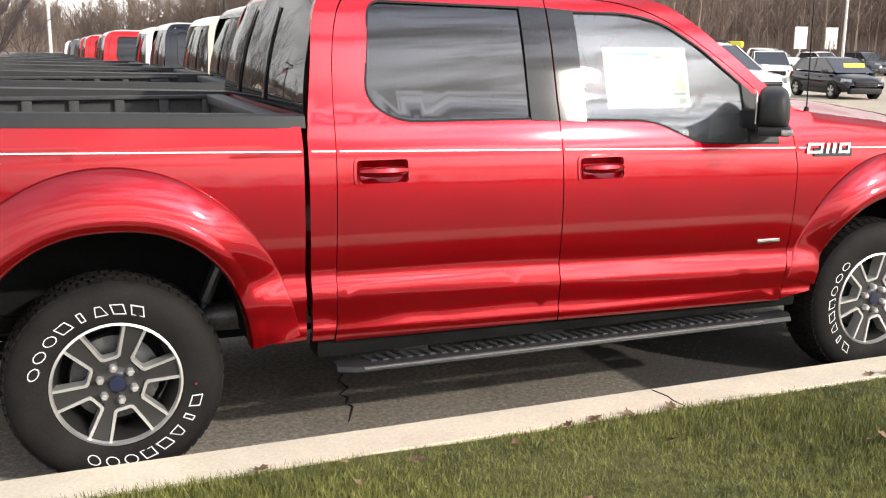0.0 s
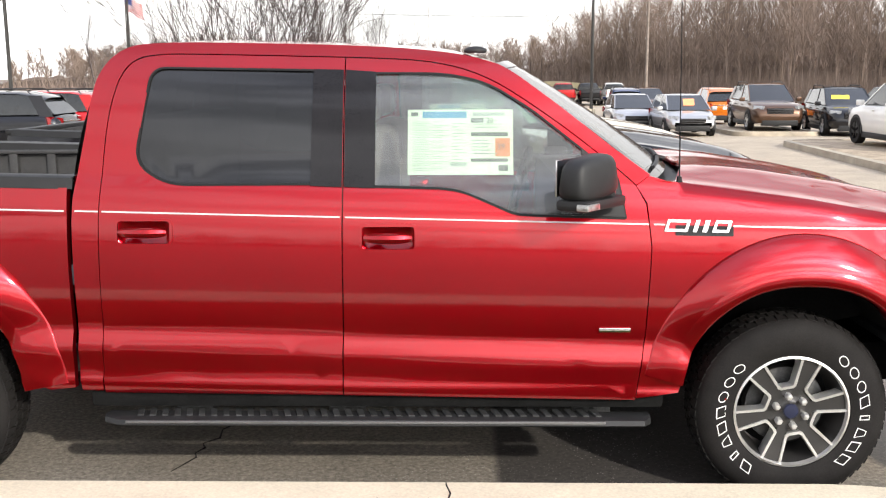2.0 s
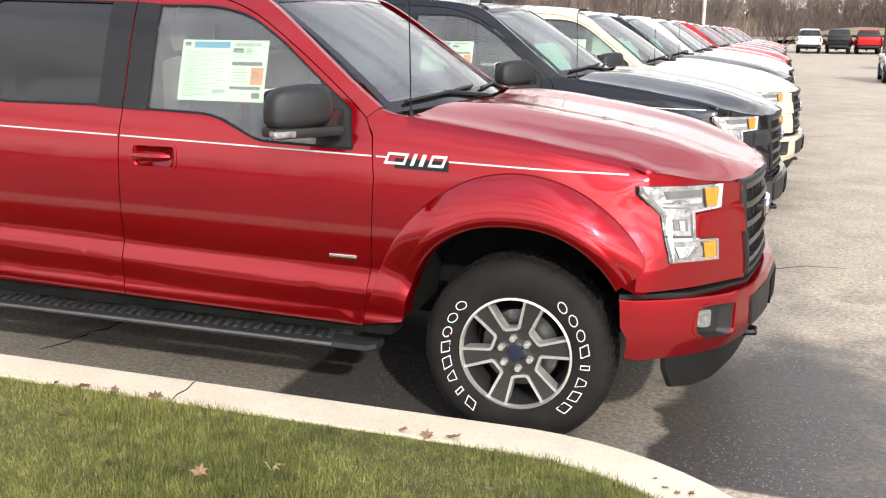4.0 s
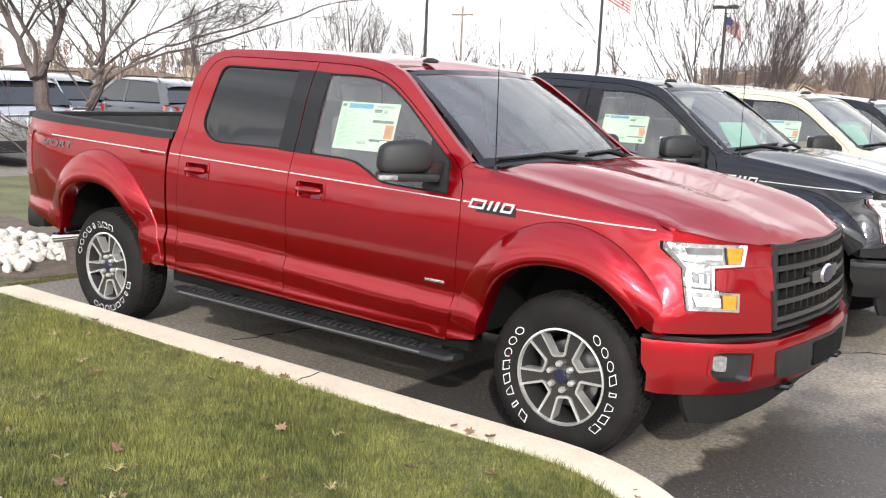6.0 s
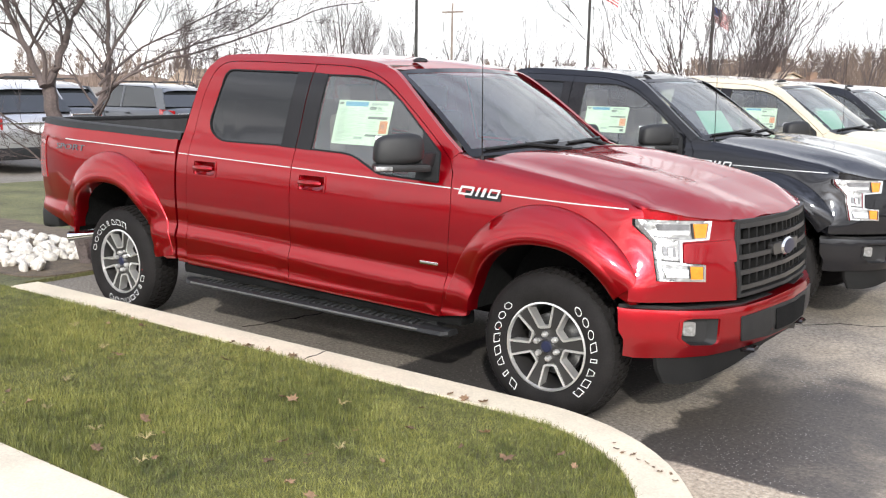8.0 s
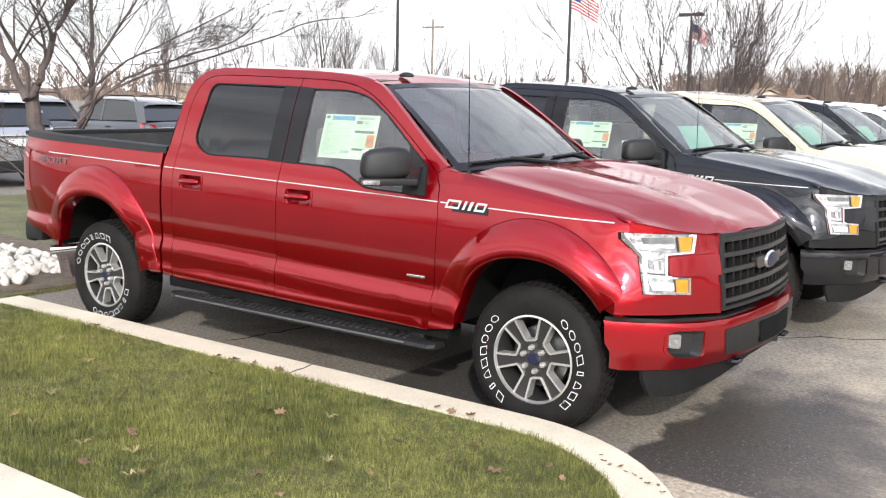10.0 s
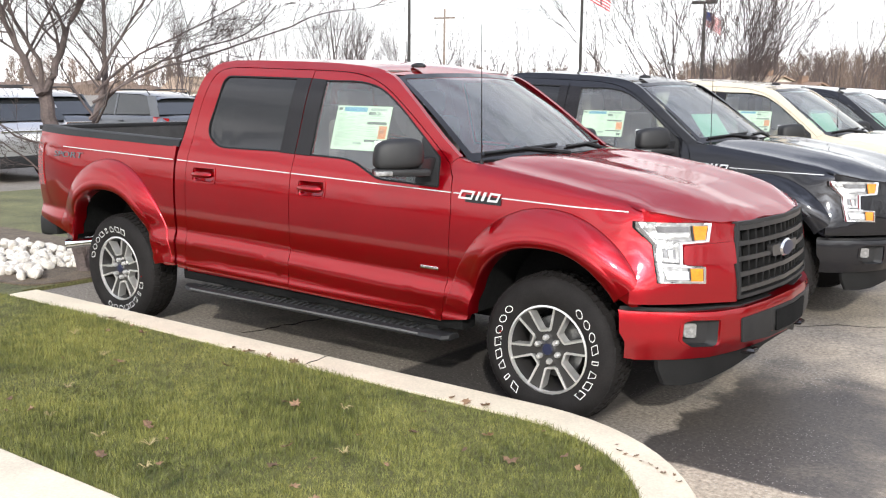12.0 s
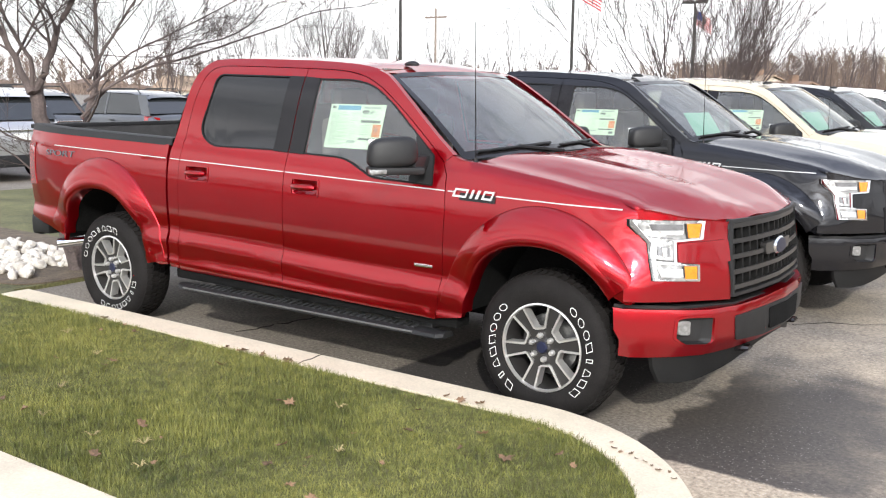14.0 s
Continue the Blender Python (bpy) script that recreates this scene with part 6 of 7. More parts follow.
# ---- poles, lamps, flags ----
POLE = mat("dark_pole", (0.04, 0.038, 0.035), 0.5, 0.4, 0.2)
PALE = mat("pale_pole", (0.62, 0.60, 0.56), 0.6, 0, 0.12)
WOODP = mat("weathered_pole_wood", (0.22, 0.18, 0.15), 0.85, 0, 0.25, 3, 30)
FRED = mat("flag_red", (0.50, 0.03, 0.04), 0.8, 0, 0.05)
FBLUE = mat("flag_blue", (0.03, 0.05, 0.20), 0.8, 0, 0.05)


def pole(name, x, y, h, r, m, label, category):
    p = new(name)
    p.location = (x, y, lot_z(y))
    bm = bmesh.new()
    tube(bm, [(0, 0, 0), (0, 0, h)], [r, r * 0.7], 10)
    part("shaft", bm, m, p)
    part("footing", boxed(-r * 2.2, r * 2.2, -r * 2.2, r * 2.2, -0.2, 0.5, bevel=0.03), CONCRETE, p)
    return tagged(p, label, category)


def add_heads(p, h, n=2):
    for s in ((-1, 1) if n == 2 else (1,)):
        part("lamp_head", boxed(min(s * 0.12, s * 0.75), max(s * 0.12, s * 0.75), -0.20, 0.20, h - 0.10, h + 0.10, bevel=0.02), POLE, p)
        part("lamp_arm", boxed(min(0, s * 0.14), max(0, s * 0.14), -0.04, 0.04, h - 0.05, h + 0.05), POLE, p)


def add_flag(p, h, L, H, yaw):
    def wave(u, v, off=0.0):
        q = Vector((u, 0.07 * math.sin(u * 4.2 + v) * u + off, h - v - 0.30 * u - 0.10 * u * u))
        q.rotate(Euler((0, 0, radians(yaw))))
        return q
    for i in range(13):
        z0, z1 = H * i / 13, H * (i + 1) / 13
        part("stripe", sheet([(0.05, z0), (L, z0), (L, z1), (0.05, z1)], step=0.12, mapf=wave), FRED if i % 2 == 0 else WHITE, p, "red flag stripe" if i % 2 == 0 else "white flag stripe")
    for off in (0.008, -0.008):
        part("canton", sheet([(0.05, 0), (L * 0.4, 0), (L * 0.4, H * 7 / 13), (0.05, H * 7 / 13)], step=0.12, mapf=lambda u, v, off=off: wave(u, v, off)), FBLUE, p, "dark blue flag canton")


p1 = pole("light_pole", -21.7, 30.0, 9.5, 0.085, POLE, "tall dark metal light pole", "light pole")
add_heads(p1, 9.5)
p2 = pole("flagpole", -17.7, 38.6, 10.5, 0.09, POLE, "tall dark flagpole with a red and white striped flag", "flagpole")
add_flag(p2, 7.6, 1.75, 0.95, -15)
p3 = pole("light_pole", -17.1, 52.7, 7.6, 0.085, POLE, "dark light pole with two box lamp heads", "light pole")
add_heads(p3, 7.6)
p4 = pole("flagpole", -18.4, 56.2, 7.6, 0.05, POLE, "dark flagpole with a red and white striped flag", "flagpole")
add_flag(p4, 7.4, 1.5, 0.9, -30)
for x, y, h, m, n in ((28.0, 56.0, 13.0, PALE, 2), (11.4, 13.4, 8.0, POLE, 2), (0.3, 52.0, 8.0, PALE, 1), (9.6, 53.0, 10.5, POLE, 2), (47.0, 45.0, 9.0, PALE, 2), (14.0, 60.0, 9.0, WOODP, 1)):
    q = pole("light_pole", x, y, h, 0.10, m, "tall pale metal light pole" if m is PALE else "tall dark light pole", "light pole")
    add_heads(q, h, n)
up = pole("utility_pole", -44.0, 63.0, 9.0, 0.13, WOODP, "weathered wooden utility pole with a crossarm", "utility pole")
part("crossarm", boxed(-1.1, 1.1, -0.05, 0.05, 8.2, 8.35), WOODP, up)
for k in (-1.0, -0.4, 0.4, 1.0):
    part("insulator", boxed(k - 0.04, k + 0.04, -0.04, 0.04, 8.35, 8.5, bevel=0.01), PALE, up)
bm = bmesh.new()
for k in (-1.0, 0.4, 1.0):
    pts = [(-44 + k + 90 * t, 63 + 30 * t, 7.7 + 4 * (t - 0.5) ** 2 * 2 - 1.2) for t in [i / 14 for i in range(15)]]
    tube(bm, pts, 0.006, 4)
tagged(finish(bm, "power_line", POLE), "thin dark overhead power lines", "power line", kind="stuff")

# ---- houses beyond the car park ----
ROOF = mat("tan_shingles", (0.30, 0.22, 0.15), 0.9, 0, 0.15, 1.2, 14, 0.02)
ROOF2 = mat("brown_shingles", (0.20, 0.13, 0.09), 0.9, 0, 0.15, 1.2, 14, 0.02)
SIDING = mat("cream_siding", (0.66, 0.62, 0.52), 0.8, 0, 0.06, 0.6, 8)
PANE = mat("house_window_glass", (0.05, 0.06, 0.07), 0.08, 0, 0.2)


def house(x, y, yaw, L, W, eave, ridge, roof_m, label):
    hs = new("house")
    hs.matrix_world = pose(x, y, lot_z(y), 0, 0, yaw)
    bm = boxed(-L / 2, L / 2, -W / 2, W / 2, -0.5, eave)
    for sx in (-L / 2, L / 2):
        vs = [bm.verts.new(p) for p in ((sx, -W / 2, eave), (sx, W / 2, eave), (sx, 0, ridge - 0.08))]
        bm.faces.new(vs)
    part("wall", bm, SIDING, hs, smooth=False)
    for s in (-1, 1):
        b = bmesh.new()
        q = [b.verts.new(p) for p in ((-L / 2 - 0.4, s * (W / 2 + 0.4), eave - 0.2), (L / 2 + 0.4, s * (W / 2 + 0.4), eave - 0.2), (L / 2 + 0.4, 0, ridge), (-L / 2 - 0.4, 0, ridge))]
        b.faces.new(q)
        r = bmesh.ops.extrude_face_region(b, geom=b.faces[:], use_keep_orig=True)
        bmesh.ops.translate(b, verts=[g_ for g_ in r["geom"] if isinstance(g_, bmesh.types.BMVert)], vec=(0, 0, 0.14))
        part("roof", b, roof_m, hs, smooth=False)
        for k in range(3):
            wx = -L / 2 + L * (k + 0.5) / 3
            wd = part("window", boxed(wx - 0.55, wx + 0.55, min(s * W / 2, s * (W / 2 + 0.05)), max(s * W / 2, s * (W / 2 + 0.05)), 0.9, 2.1), WHITE, hs)
            part("pane", boxed(wx - 0.46, wx + 0.46, min(s * (W / 2 + 0.04), s * (W / 2 + 0.06)), max(s * (W / 2 + 0.04), s * (W / 2 + 0.06)), 0.98, 2.02), PANE, wd)
    for s in (-1, 1):
        wd = part("window", boxed(min(s * L / 2, s * (L / 2 + 0.05)), max(s * L / 2, s * (L / 2 + 0.05)), -0.6, 0.6, 0.9, 2.1), WHITE, hs)
        part("pane", boxed(min(s * (L / 2 + 0.04), s * (L / 2 + 0.06)), max(s * (L / 2 + 0.04), s * (L / 2 + 0.06)), -0.5, 0.5, 0.98, 2.02), PANE, wd)
    part("chimney", boxed(L * 0.2, L * 0.2 + 0.7, -0.35, 0.35, eave, ridge + 0.7), ROOF2, hs)
    return tagged(hs, label, "house", group="houses beyond the car park")


house(-23.0, 88.5, -40, 10, 6.6, 1.9, 3.3, ROOF2, "low cream house with brown shingle roof")
house(-29.5, 99.0, -45, 11, 7, 2.6, 4.0, ROOF, "low cream house with tan shingle roof")
house(-58.0, 88.0, 20, 12, 8, 2.0, 3.2, ROOF2, "long low house with brown shingle roof")
house(-80.0, 72.0, 30, 14, 8, 2.0, 3.4, ROOF, "long low house with tan shingle roof")

# roof sign and cards on far vehicles
sg = finish(boxed(-0.55, 0.55, -0.25, 0.25, 0, 0.42, bevel=0.08), "roof_sign", YELLOWCARD)
sg.matrix_world = pose(44.0, 51.9, lot_z(50) + 1.915, 0, 0, -60)
tagged(sg, "yellow roof sign standing on a white pickup", "sign")
card("windshield_card", 15.45, 30.30, lot_z(31) + 1.28, 0.6, 0.15, -6, YELLOWCARD, "yellow price strip on a windshield")
card("windshield_card", 10.25, 30.62, lot_z(31) + 1.03, 0.40, 0.30, 0, PRINTOR, "orange card on a hatchback windshield")
card("windshield_card", 26.62, 22.95, lot_z(23) + 1.10, 0.8, 0.16, -13, YELLOWCARD, "yellow price strip on a windshield")
for x, y in ((55.0, 58.0), (58.5, 58.5)):
    sgn = new("lot_sign")
    sgn.location = (x, y, lot_z(y))
    part("post", boxed(-0.05, 0.05, -0.05, 0.05, 0, 2.6), PALE, sgn)
    part("board", boxed(-0.6, 0.6, -0.06, 0.06, 1.9, 3.6, bevel=0.02), WHITEP, sgn)
    tagged(sgn, "plain white sign board on a post", "sign")

# ---- bare trees ----
BARK = mat("grey_bark", (0.088, 0.068, 0.062), 0.9, 0, 0.25, 6, 50, 0.006)
TWIG = mat("woodland_twigs", (0.195, 0.145, 0.115), 0.9, 0, 0.2, 0.08, 1.5, island=0.35)


def grow(verts, faces, rng, start, d, length, r, depth, sides, spread, up, kids, min_r=0.003):
    """One limb with its side branches, added to vertex and face lists as a tapering bent tube."""
    n = 4 if depth > 1 else 3
    pts, radii, p, v = [start], [r], start.copy(), d.normalized()
    for i in range(n):
        v = (v + Vector((rng.gauss(0, 0.13), rng.gauss(0, 0.13), rng.gauss(0, 0.08) + up * 0.10))).normalized()
        p = p + v * (length / n)
        pts.append(p.copy())
        radii.append(r * (1 - 0.62 * (i + 1) / n) if depth else r * (1 - 0.85 * (i + 1) / n))
    base = len(verts)
    for q, rad, k in zip(pts, radii, range(n + 1)):
        t = (pts[min(k + 1, n)] - pts[max(k - 1, 0)]).normalized()
        a = t.orthogonal().normalized()
        b = t.cross(a)
        for j in range(sides):
            ang = 2 * math.pi * j / sides
            verts.append(tuple(q + (a * math.cos(ang) + b * math.sin(ang)) * rad))
    for k in range(n):
        for j in range(sides):
            faces.append((base + k * sides + j, base + k * sides + (j + 1) % sides, base + (k + 1) * sides + (j + 1) % sides, base + (k + 1) * sides + j))
    if depth == 0:
        return
    m = kids + (1 if rng.random() < 0.5 else 0)
    for i in range(m):
        f = 0.30 + 0.70 * (i + rng.random() * 0.6) / m
        f = min(f, 0.999)
        k = min(int(f * n), n - 1)
        q = pts[k].lerp(pts[k + 1], f * n - k)
        t = (pts[k + 1] - pts[k]).normalized()
        side_v = Vector((rng.gauss(0, 1), rng.gauss(0, 1), rng.gauss(0, 0.6))).normalized()
        nd = (t + side_v * spread * (0.8 + 0.5 * rng.random()) + Vector((0, 0, up * 0.25))).normalized()
        rr = (radii[k] + (radii[k + 1] - radii[k]) * (f * n - k)) * (0.62 if depth > 1 else 0.55)
        grow(verts, faces, rng, q, nd, length * (0.55 + 0.25 * rng.random()), max(rr, min_r), depth - 1, 3 if depth < 4 else sides, spread, up, kids, min_r)


def bare_tree(name, x, y, z, stems, depth, kids, seed, label, spread=0.75, up=0.6, scale=1.0, min_r=0.003):
    rng = random.Random(seed)
    t = new(name)
    t.location = (x, y, z)
    verts, faces = [], []
    tverts, tfaces = [], []
    for (d, length, r) in stems:
        v0, f0 = len(verts), len(faces)
        grow(verts, faces, rng, Vector((0, 0, -0.05)), Vector(d), length * scale, r * scale, depth, 6, spread, up, kids, min_r)
        k = f0 + 24                              # the stem's own four rings of faces come first
        base = len(tverts)
        tverts.extend(verts[v0:v0 + k - f0 + 6])
        tfaces.extend(tuple(q - v0 + base for q in f) for f in faces[f0:k])
        del faces[f0:k]
    for nm, vs, fs in (("trunk", tverts, tfaces), ("crown", verts, faces)):
        me = bpy.data.meshes.new(nm)
        me.from_pydata(vs, [], fs)
        me.materials.append(BARK)
        me.shade_smooth()
        new(nm, me).parent = t
    return tagged(t, label, "tree", group="bare trees")


near_tree = new("bare_tree")
near_tree.location = (-1.79, -0.02, 0.0)
rng = random.Random(7)
ACROSS, INWARD = Vector((0.81, 0.585, 0)), Vector((-0.585, 0.81, 0))


def limb(name, course, r0, r1, lean, twigs, length):
    """A stem along (across, height) points, leaning in depth, with side branches growing from it."""
    pts = [ACROSS * a + INWARD * (lean * k / (len(course) - 1)) + Vector((0, 0, z)) for k, (a, z) in enumerate(course)]
    fine = []
    for k in range(len(pts) - 1):
        p = [pts[max(0, min(len(pts) - 1, k + q))] for q in (-1, 0, 1, 2)]
        for t in (0, 0.33, 0.67):
            q = 0.5 * (2 * p[1] + (p[2] - p[0]) * t + (2 * p[0] - 5 * p[1] + 4 * p[2] - p[3]) * t * t + (3 * p[1] - p[0] - 3 * p[2] + p[3]) * t ** 3)
            fine.append(q + Vector((rng.gauss(0, 1), rng.gauss(0, 1), rng.gauss(0, 1))) * min(r0 * 0.3, 0.010))
    fine.append(pts[-1])
    n = len(fine) - 1
    radii = [r0 + (r1 - r0) * (k / n) ** 0.8 for k in range(n + 1)]
    tb = bmesh.new()
    tube(tb, fine, radii, 9 if r0 > 0.03 else 6)
    ob = part(name, tb, BARK, near_tree)
    verts, faces = [], []
    for k in range(twigs):
        f = 0.28 + 0.70 * (k + rng.random()) / max(1, twigs)
        i_ = min(int(f * n), n - 1)
        q = fine[i_].lerp(fine[i_ + 1], f * n - i_)
        t = (fine[i_ + 1] - fine[i_]).normalized()
        d = t * 0.8 + Vector((rng.gauss(0, 0.5), rng.gauss(0, 0.5), rng.gauss(0.25, 0.45)))
        grow(verts, faces, rng, q, d, length * (1.15 - 0.7 * f) * rng.uniform(0.6, 1.2), max(0.0035, radii[i_] * 0.45), 3, 4, 0.62, 0.25, 3, 0.0022)
    if faces:
        me = bpy.data.meshes.new("branchwork")
        me.from_pydata(verts, [], faces)
        me.materials.append(BARK)
        me.shade_smooth()
        tw = tagged(new("branchwork", me), kind="stuff")
        tw.parent = ob


limb("trunk", [(0, -0.1), (0, 0.05), (-0.107, 0.57), (-0.23, 1.16), (-0.294, 1.456), (-0.32, 1.72)], 0.095, 0.060, 0.1, 0, 0)
limb("limb", [(-0.32, 1.66), (-0.48, 1.96), (-0.62, 2.28), (-0.76, 2.65)], 0.040, 0.016, 0.1, 9, 0.9)
limb("limb", [(-0.32, 1.66), (-0.21, 1.86), (-0.13, 2.13), (-0.016, 2.39), (0.107, 2.61), (0.19, 2.95)], 0.042, 0.014, 0.2, 12, 0.85)
limb("limb", [(-0.31, 1.68), (-0.30, 1.96), (-0.45, 2.285), (-0.53, 2.65)], 0.028, 0.012, -0.25, 8, 0.8)
limb("stem", [(0.05, -0.05), (0.096, 1.0), (0.107, 1.40), (0.187, 1.75), (0.187, 2.07), (0.176, 2.61), (0.20, 3.03)], 0.040, 0.012, 0.35, 11, 0.8)
limb("limb", [(0.187, 1.80), (0.214, 1.857), (0.374, 2.18), (0.535, 2.45), (0.70, 2.75)], 0.022, 0.008, 0.3, 9, 0.75)
limb("limb", [(0.107, 1.44), (0.348, 1.72), (0.615, 1.91), (0.99, 2.07), (1.47, 2.23), (1.74, 2.5)], 0.018, 0.005, 0.5, 11, 0.65)
limb("limb", [(0.15, 1.58), (0.615, 1.857), (1.15, 2.02), (1.74, 2.23), (2.22, 2.42), (2.52, 2.47)], 0.016, 0.0035, 0.4, 10, 0.55)
limb("limb", [(0.17, 1.68), (0.56, 2.02), (0.99, 2.23), (1.52, 2.52)], 0.016, 0.005, 0.2, 10, 0.7)
limb("limb", [(-0.24, 1.20), (-0.50, 1.28), (-0.72, 1.52)], 0.014, 0.005, -0.3, 5, 0.5)
limb("limb", [(-0.10, 0.70), (-0.35, 1.0), (-0.62, 1.24)], 0.014, 0.006, -0.2, 4, 0.45)
tagged(near_tree, "bare multi-stemmed tree with grey bark beside white stones", "tree", group="bare trees")
rng = random.Random(31)
vase = [((math.cos(k * 2.4) * h, math.sin(k * 2.4) * h, 1), rng.uniform(3.2, 4.3), rng.uniform(0.05, 0.08)) for k, h in enumerate((0.05, 0.25, 0.35, 0.45, 0.55, 0.65, 0.75, 0.85, 0.95, 0.6, 0.4, 1.1))]
t1 = bare_tree("bare_tree", -1.75, 15.3, lot_z(15.3), vase, 4, 3, 3, "wide bare tree with many upswept limbs", 0.42, 0.55, 0.74, 0.0055)
upright = [((0, 0, 1), 5.4, 0.11), ((0.22, 0.1, 1), 3.8, 0.06), ((-0.2, -0.1, 1), 3.6, 0.06)]
t2 = bare_tree("bare_tree", -52.0, 62.0, lot_z(62), upright, 4, 3, 11, "slender bare tree beyond the parked cars", 0.50, 0.8, 1.0, 0.008)
t3 = bare_tree("bare_tree", -46.0, 66.0, lot_z(66), upright, 4, 3, 12, "slender bare tree beyond the parked cars", 0.55, 0.8, 1.0, 0.008)
rng = random.Random(21)
for i, (az, d) in enumerate([(130.5, 80), (132.2, 84), (133.6, 78), (135.2, 86), (136.8, 80), (138.5, 90), (140.5, 84), (117.0, 120), (119.2, 135), (121.5, 128), (123.2, 140), (98.5, 118), (100.2, 112), (101.8, 120), (103.0, 110), (104.6, 122), (106.0, 116), (107.8, 125), (109.5, 120), (111.5, 130)] + [(rng.uniform(96, 152), rng.uniform(80, 125)) for _ in range(12)]):
    a = radians(az)
    c = copy_thing(t2 if i % 2 else t3, pose(0, 0, 0))
    k = rng.uniform(0.8, 1.35)
    c.matrix_basis = pose(5 + d * math.cos(a), -5 + d * math.sin(a), -1.0, 0, 0, rng.uniform(0, 360)) @ Matrix.Diagonal((k, k, k, 1))
for x, y in ((4.0, 75.0), (-1.0, 70.0)):
    c = copy_thing(t1, pose(x, y, lot_z(y), 0, 0, 40 * x))

# ---- woods at the edge of the car park, closed into a ring by unseen added trees ----
rng = random.Random(5)
verts, faces = [], []
TA = [30, 45, 60, 72, 82, 90, 97, 104, 110, 117, 130, 150, 175, 210, 300, 350, 392]
TD = [95, 84, 80, 95, 125, 165, 150, 135, 165, 240, 250, 215, 150, 85, 80, 88, 94]


def thin(p0, p1, w, wy):
    b = len(verts)
    verts.extend(((p0[0] - w, p0[1] - wy, p0[2]), (p0[0] + w, p0[1] + wy, p0[2]), p1))
    faces.append((b, b + 1, b + 2))


# trees from 172 to 392 degrees are unseen, added to darken paint reflections
for i in range(2150):
    az = rng.uniform(32, 100) if i < 1050 else (rng.uniform(90, 172) if i < 1500 else (rng.uniform(172, 392) if i < 1900 else rng.uniform(96, 112)))
    d = lerp_table(TA, TD, az) + rng.uniform(0, 26) * (1 if az < 100 else 1.5)
    a = radians(az)
    x, y = 3 + d * math.cos(a), -5 + d * math.sin(a)
    z0 = -1.0
    H = rng.uniform(7.5, 14.0) * lerp_table([0, 80, 88, 96, 103, 400], [1, 1, 0.6, 0.55, 0.60, 0.85], az)
    lean = rng.gauss(0, 0.5), rng.gauss(0, 0.5)
    r = rng.uniform(0.04, 0.11)
    px, py = -math.sin(a), math.cos(a)
    b = len(verts)
    for hz, rr in ((z0, r), (z0 + H * 0.5, r * 0.6), (z0 + H, 0.015)):
        f = (hz - z0) / H
        for k in range(3):
            ang = 2.1 * k + i
            verts.append((x + lean[0] * f + rr * math.cos(ang), y + lean[1] * f + rr * math.sin(ang), hz))
    for lv in range(2):
        for k in range(3):
            faces.append((b + lv * 3 + k, b + lv * 3 + (k + 1) % 3, b + lv * 3 + 3 + (k + 1) % 3, b + lv * 3 + 3 + k))
    for k in range(40):
        f = rng.uniform(0.25, 0.97)
        hz = z0 + H * f
        bx, by = x + lean[0] * f, y + lean[1] * f
        ln = H * rng.uniform(0.10, 0.26) * (1.0 - 1.1 * abs(f - 0.5))
        t = rng.uniform(0, 2 * math.pi)
        e = (bx + ln * math.cos(t), by + ln * math.sin(t), hz + ln * rng.uniform(0.7, 2.0))
        w = rng.uniform(0.012, 0.034) * d / 90
        thin((bx, by, hz), e, w * px, w * py)
        for q in range(4):
            m = rng.uniform(0.3, 0.9)
            mx = (bx + (e[0] - bx) * m, by + (e[1] - by) * m, hz + (e[2] - hz) * m)
            l2 = ln * 0.5
            t2_ = rng.uniform(0, 2 * math.pi)
            thin(mx, (mx[0] + l2 * math.cos(t2_), mx[1] + l2 * math.sin(t2_), mx[2] + l2 * rng.uniform(0.3, 1.4)), w * 0.6 * px, w * 0.6 * py)
for i in range(26000):
    az = rng.uniform(32, 172) if i % 3 == 0 else rng.uniform(32, 95)
    d = lerp_table(TA, TD, az) - 2 + rng.uniform(0, 14)
    a = radians(az)
    x, y = 3 + d * math.cos(a), -5 + d * math.sin(a)
    h_ = rng.uniform(0.8, 3.6)
    w = rng.uniform(0.02, 0.06) * d / 90
    thin((x, y, -1.1), (x + rng.gauss(0, 0.7), y + rng.gauss(0, 0.7), -1.1 + h_), -w * math.sin(a), w * math.cos(a))
me = bpy.data.meshes.new("bare_woods")
me.from_pydata(verts, [], faces)
me.materials.append(TWIG)
tagged(new("bare_woods", me), "brown leafless woods behind the car park", "woods", kind="stuff")
bm = bmesh.new()
prev = None
# full ring: its part behind the camera is added to darken low reflections
for i in range(900):
    az = 30 + 360 * i / 899
    d = lerp_table(TA, TD, az) + 26
    a = radians(az)
    x, y = 3 + d * math.cos(a), -5 + d * math.sin(a)
    top = lerp_table([0, 80, 88, 95, 99, 104, 109, 390], [6.8, 6.8, 2.8, 2.6, 2.8, 2.8, 1.6, 1.6], az) + 1.8 * noise.noise(Vector((i * 0.11, 0, 0))) + 1.3 * noise.noise(Vector((i * 0.9, 3, 0)))
    ring = [bm.verts.new((x, y, -1.6)), bm.verts.new((x + 0.5 * math.cos(a), y + 0.5 * math.sin(a), top * 0.6)), bm.verts.new((x + 2.5 * math.cos(a), y + 2.5 * math.sin(a), top))]
    if prev:
        for j in range(2):
            bm.faces.new((prev[j], prev[j + 1], ring[j + 1], ring[j]))
    prev = ring
tagged(finish(bm, "backdrop_thicket", mat("far_thicket", (0.165, 0.122, 0.098), 1.0, 0, 0.30, 0.35, 2.4), smooth=False), "dense brown thicket deep in the woods", "woods", kind="structure")

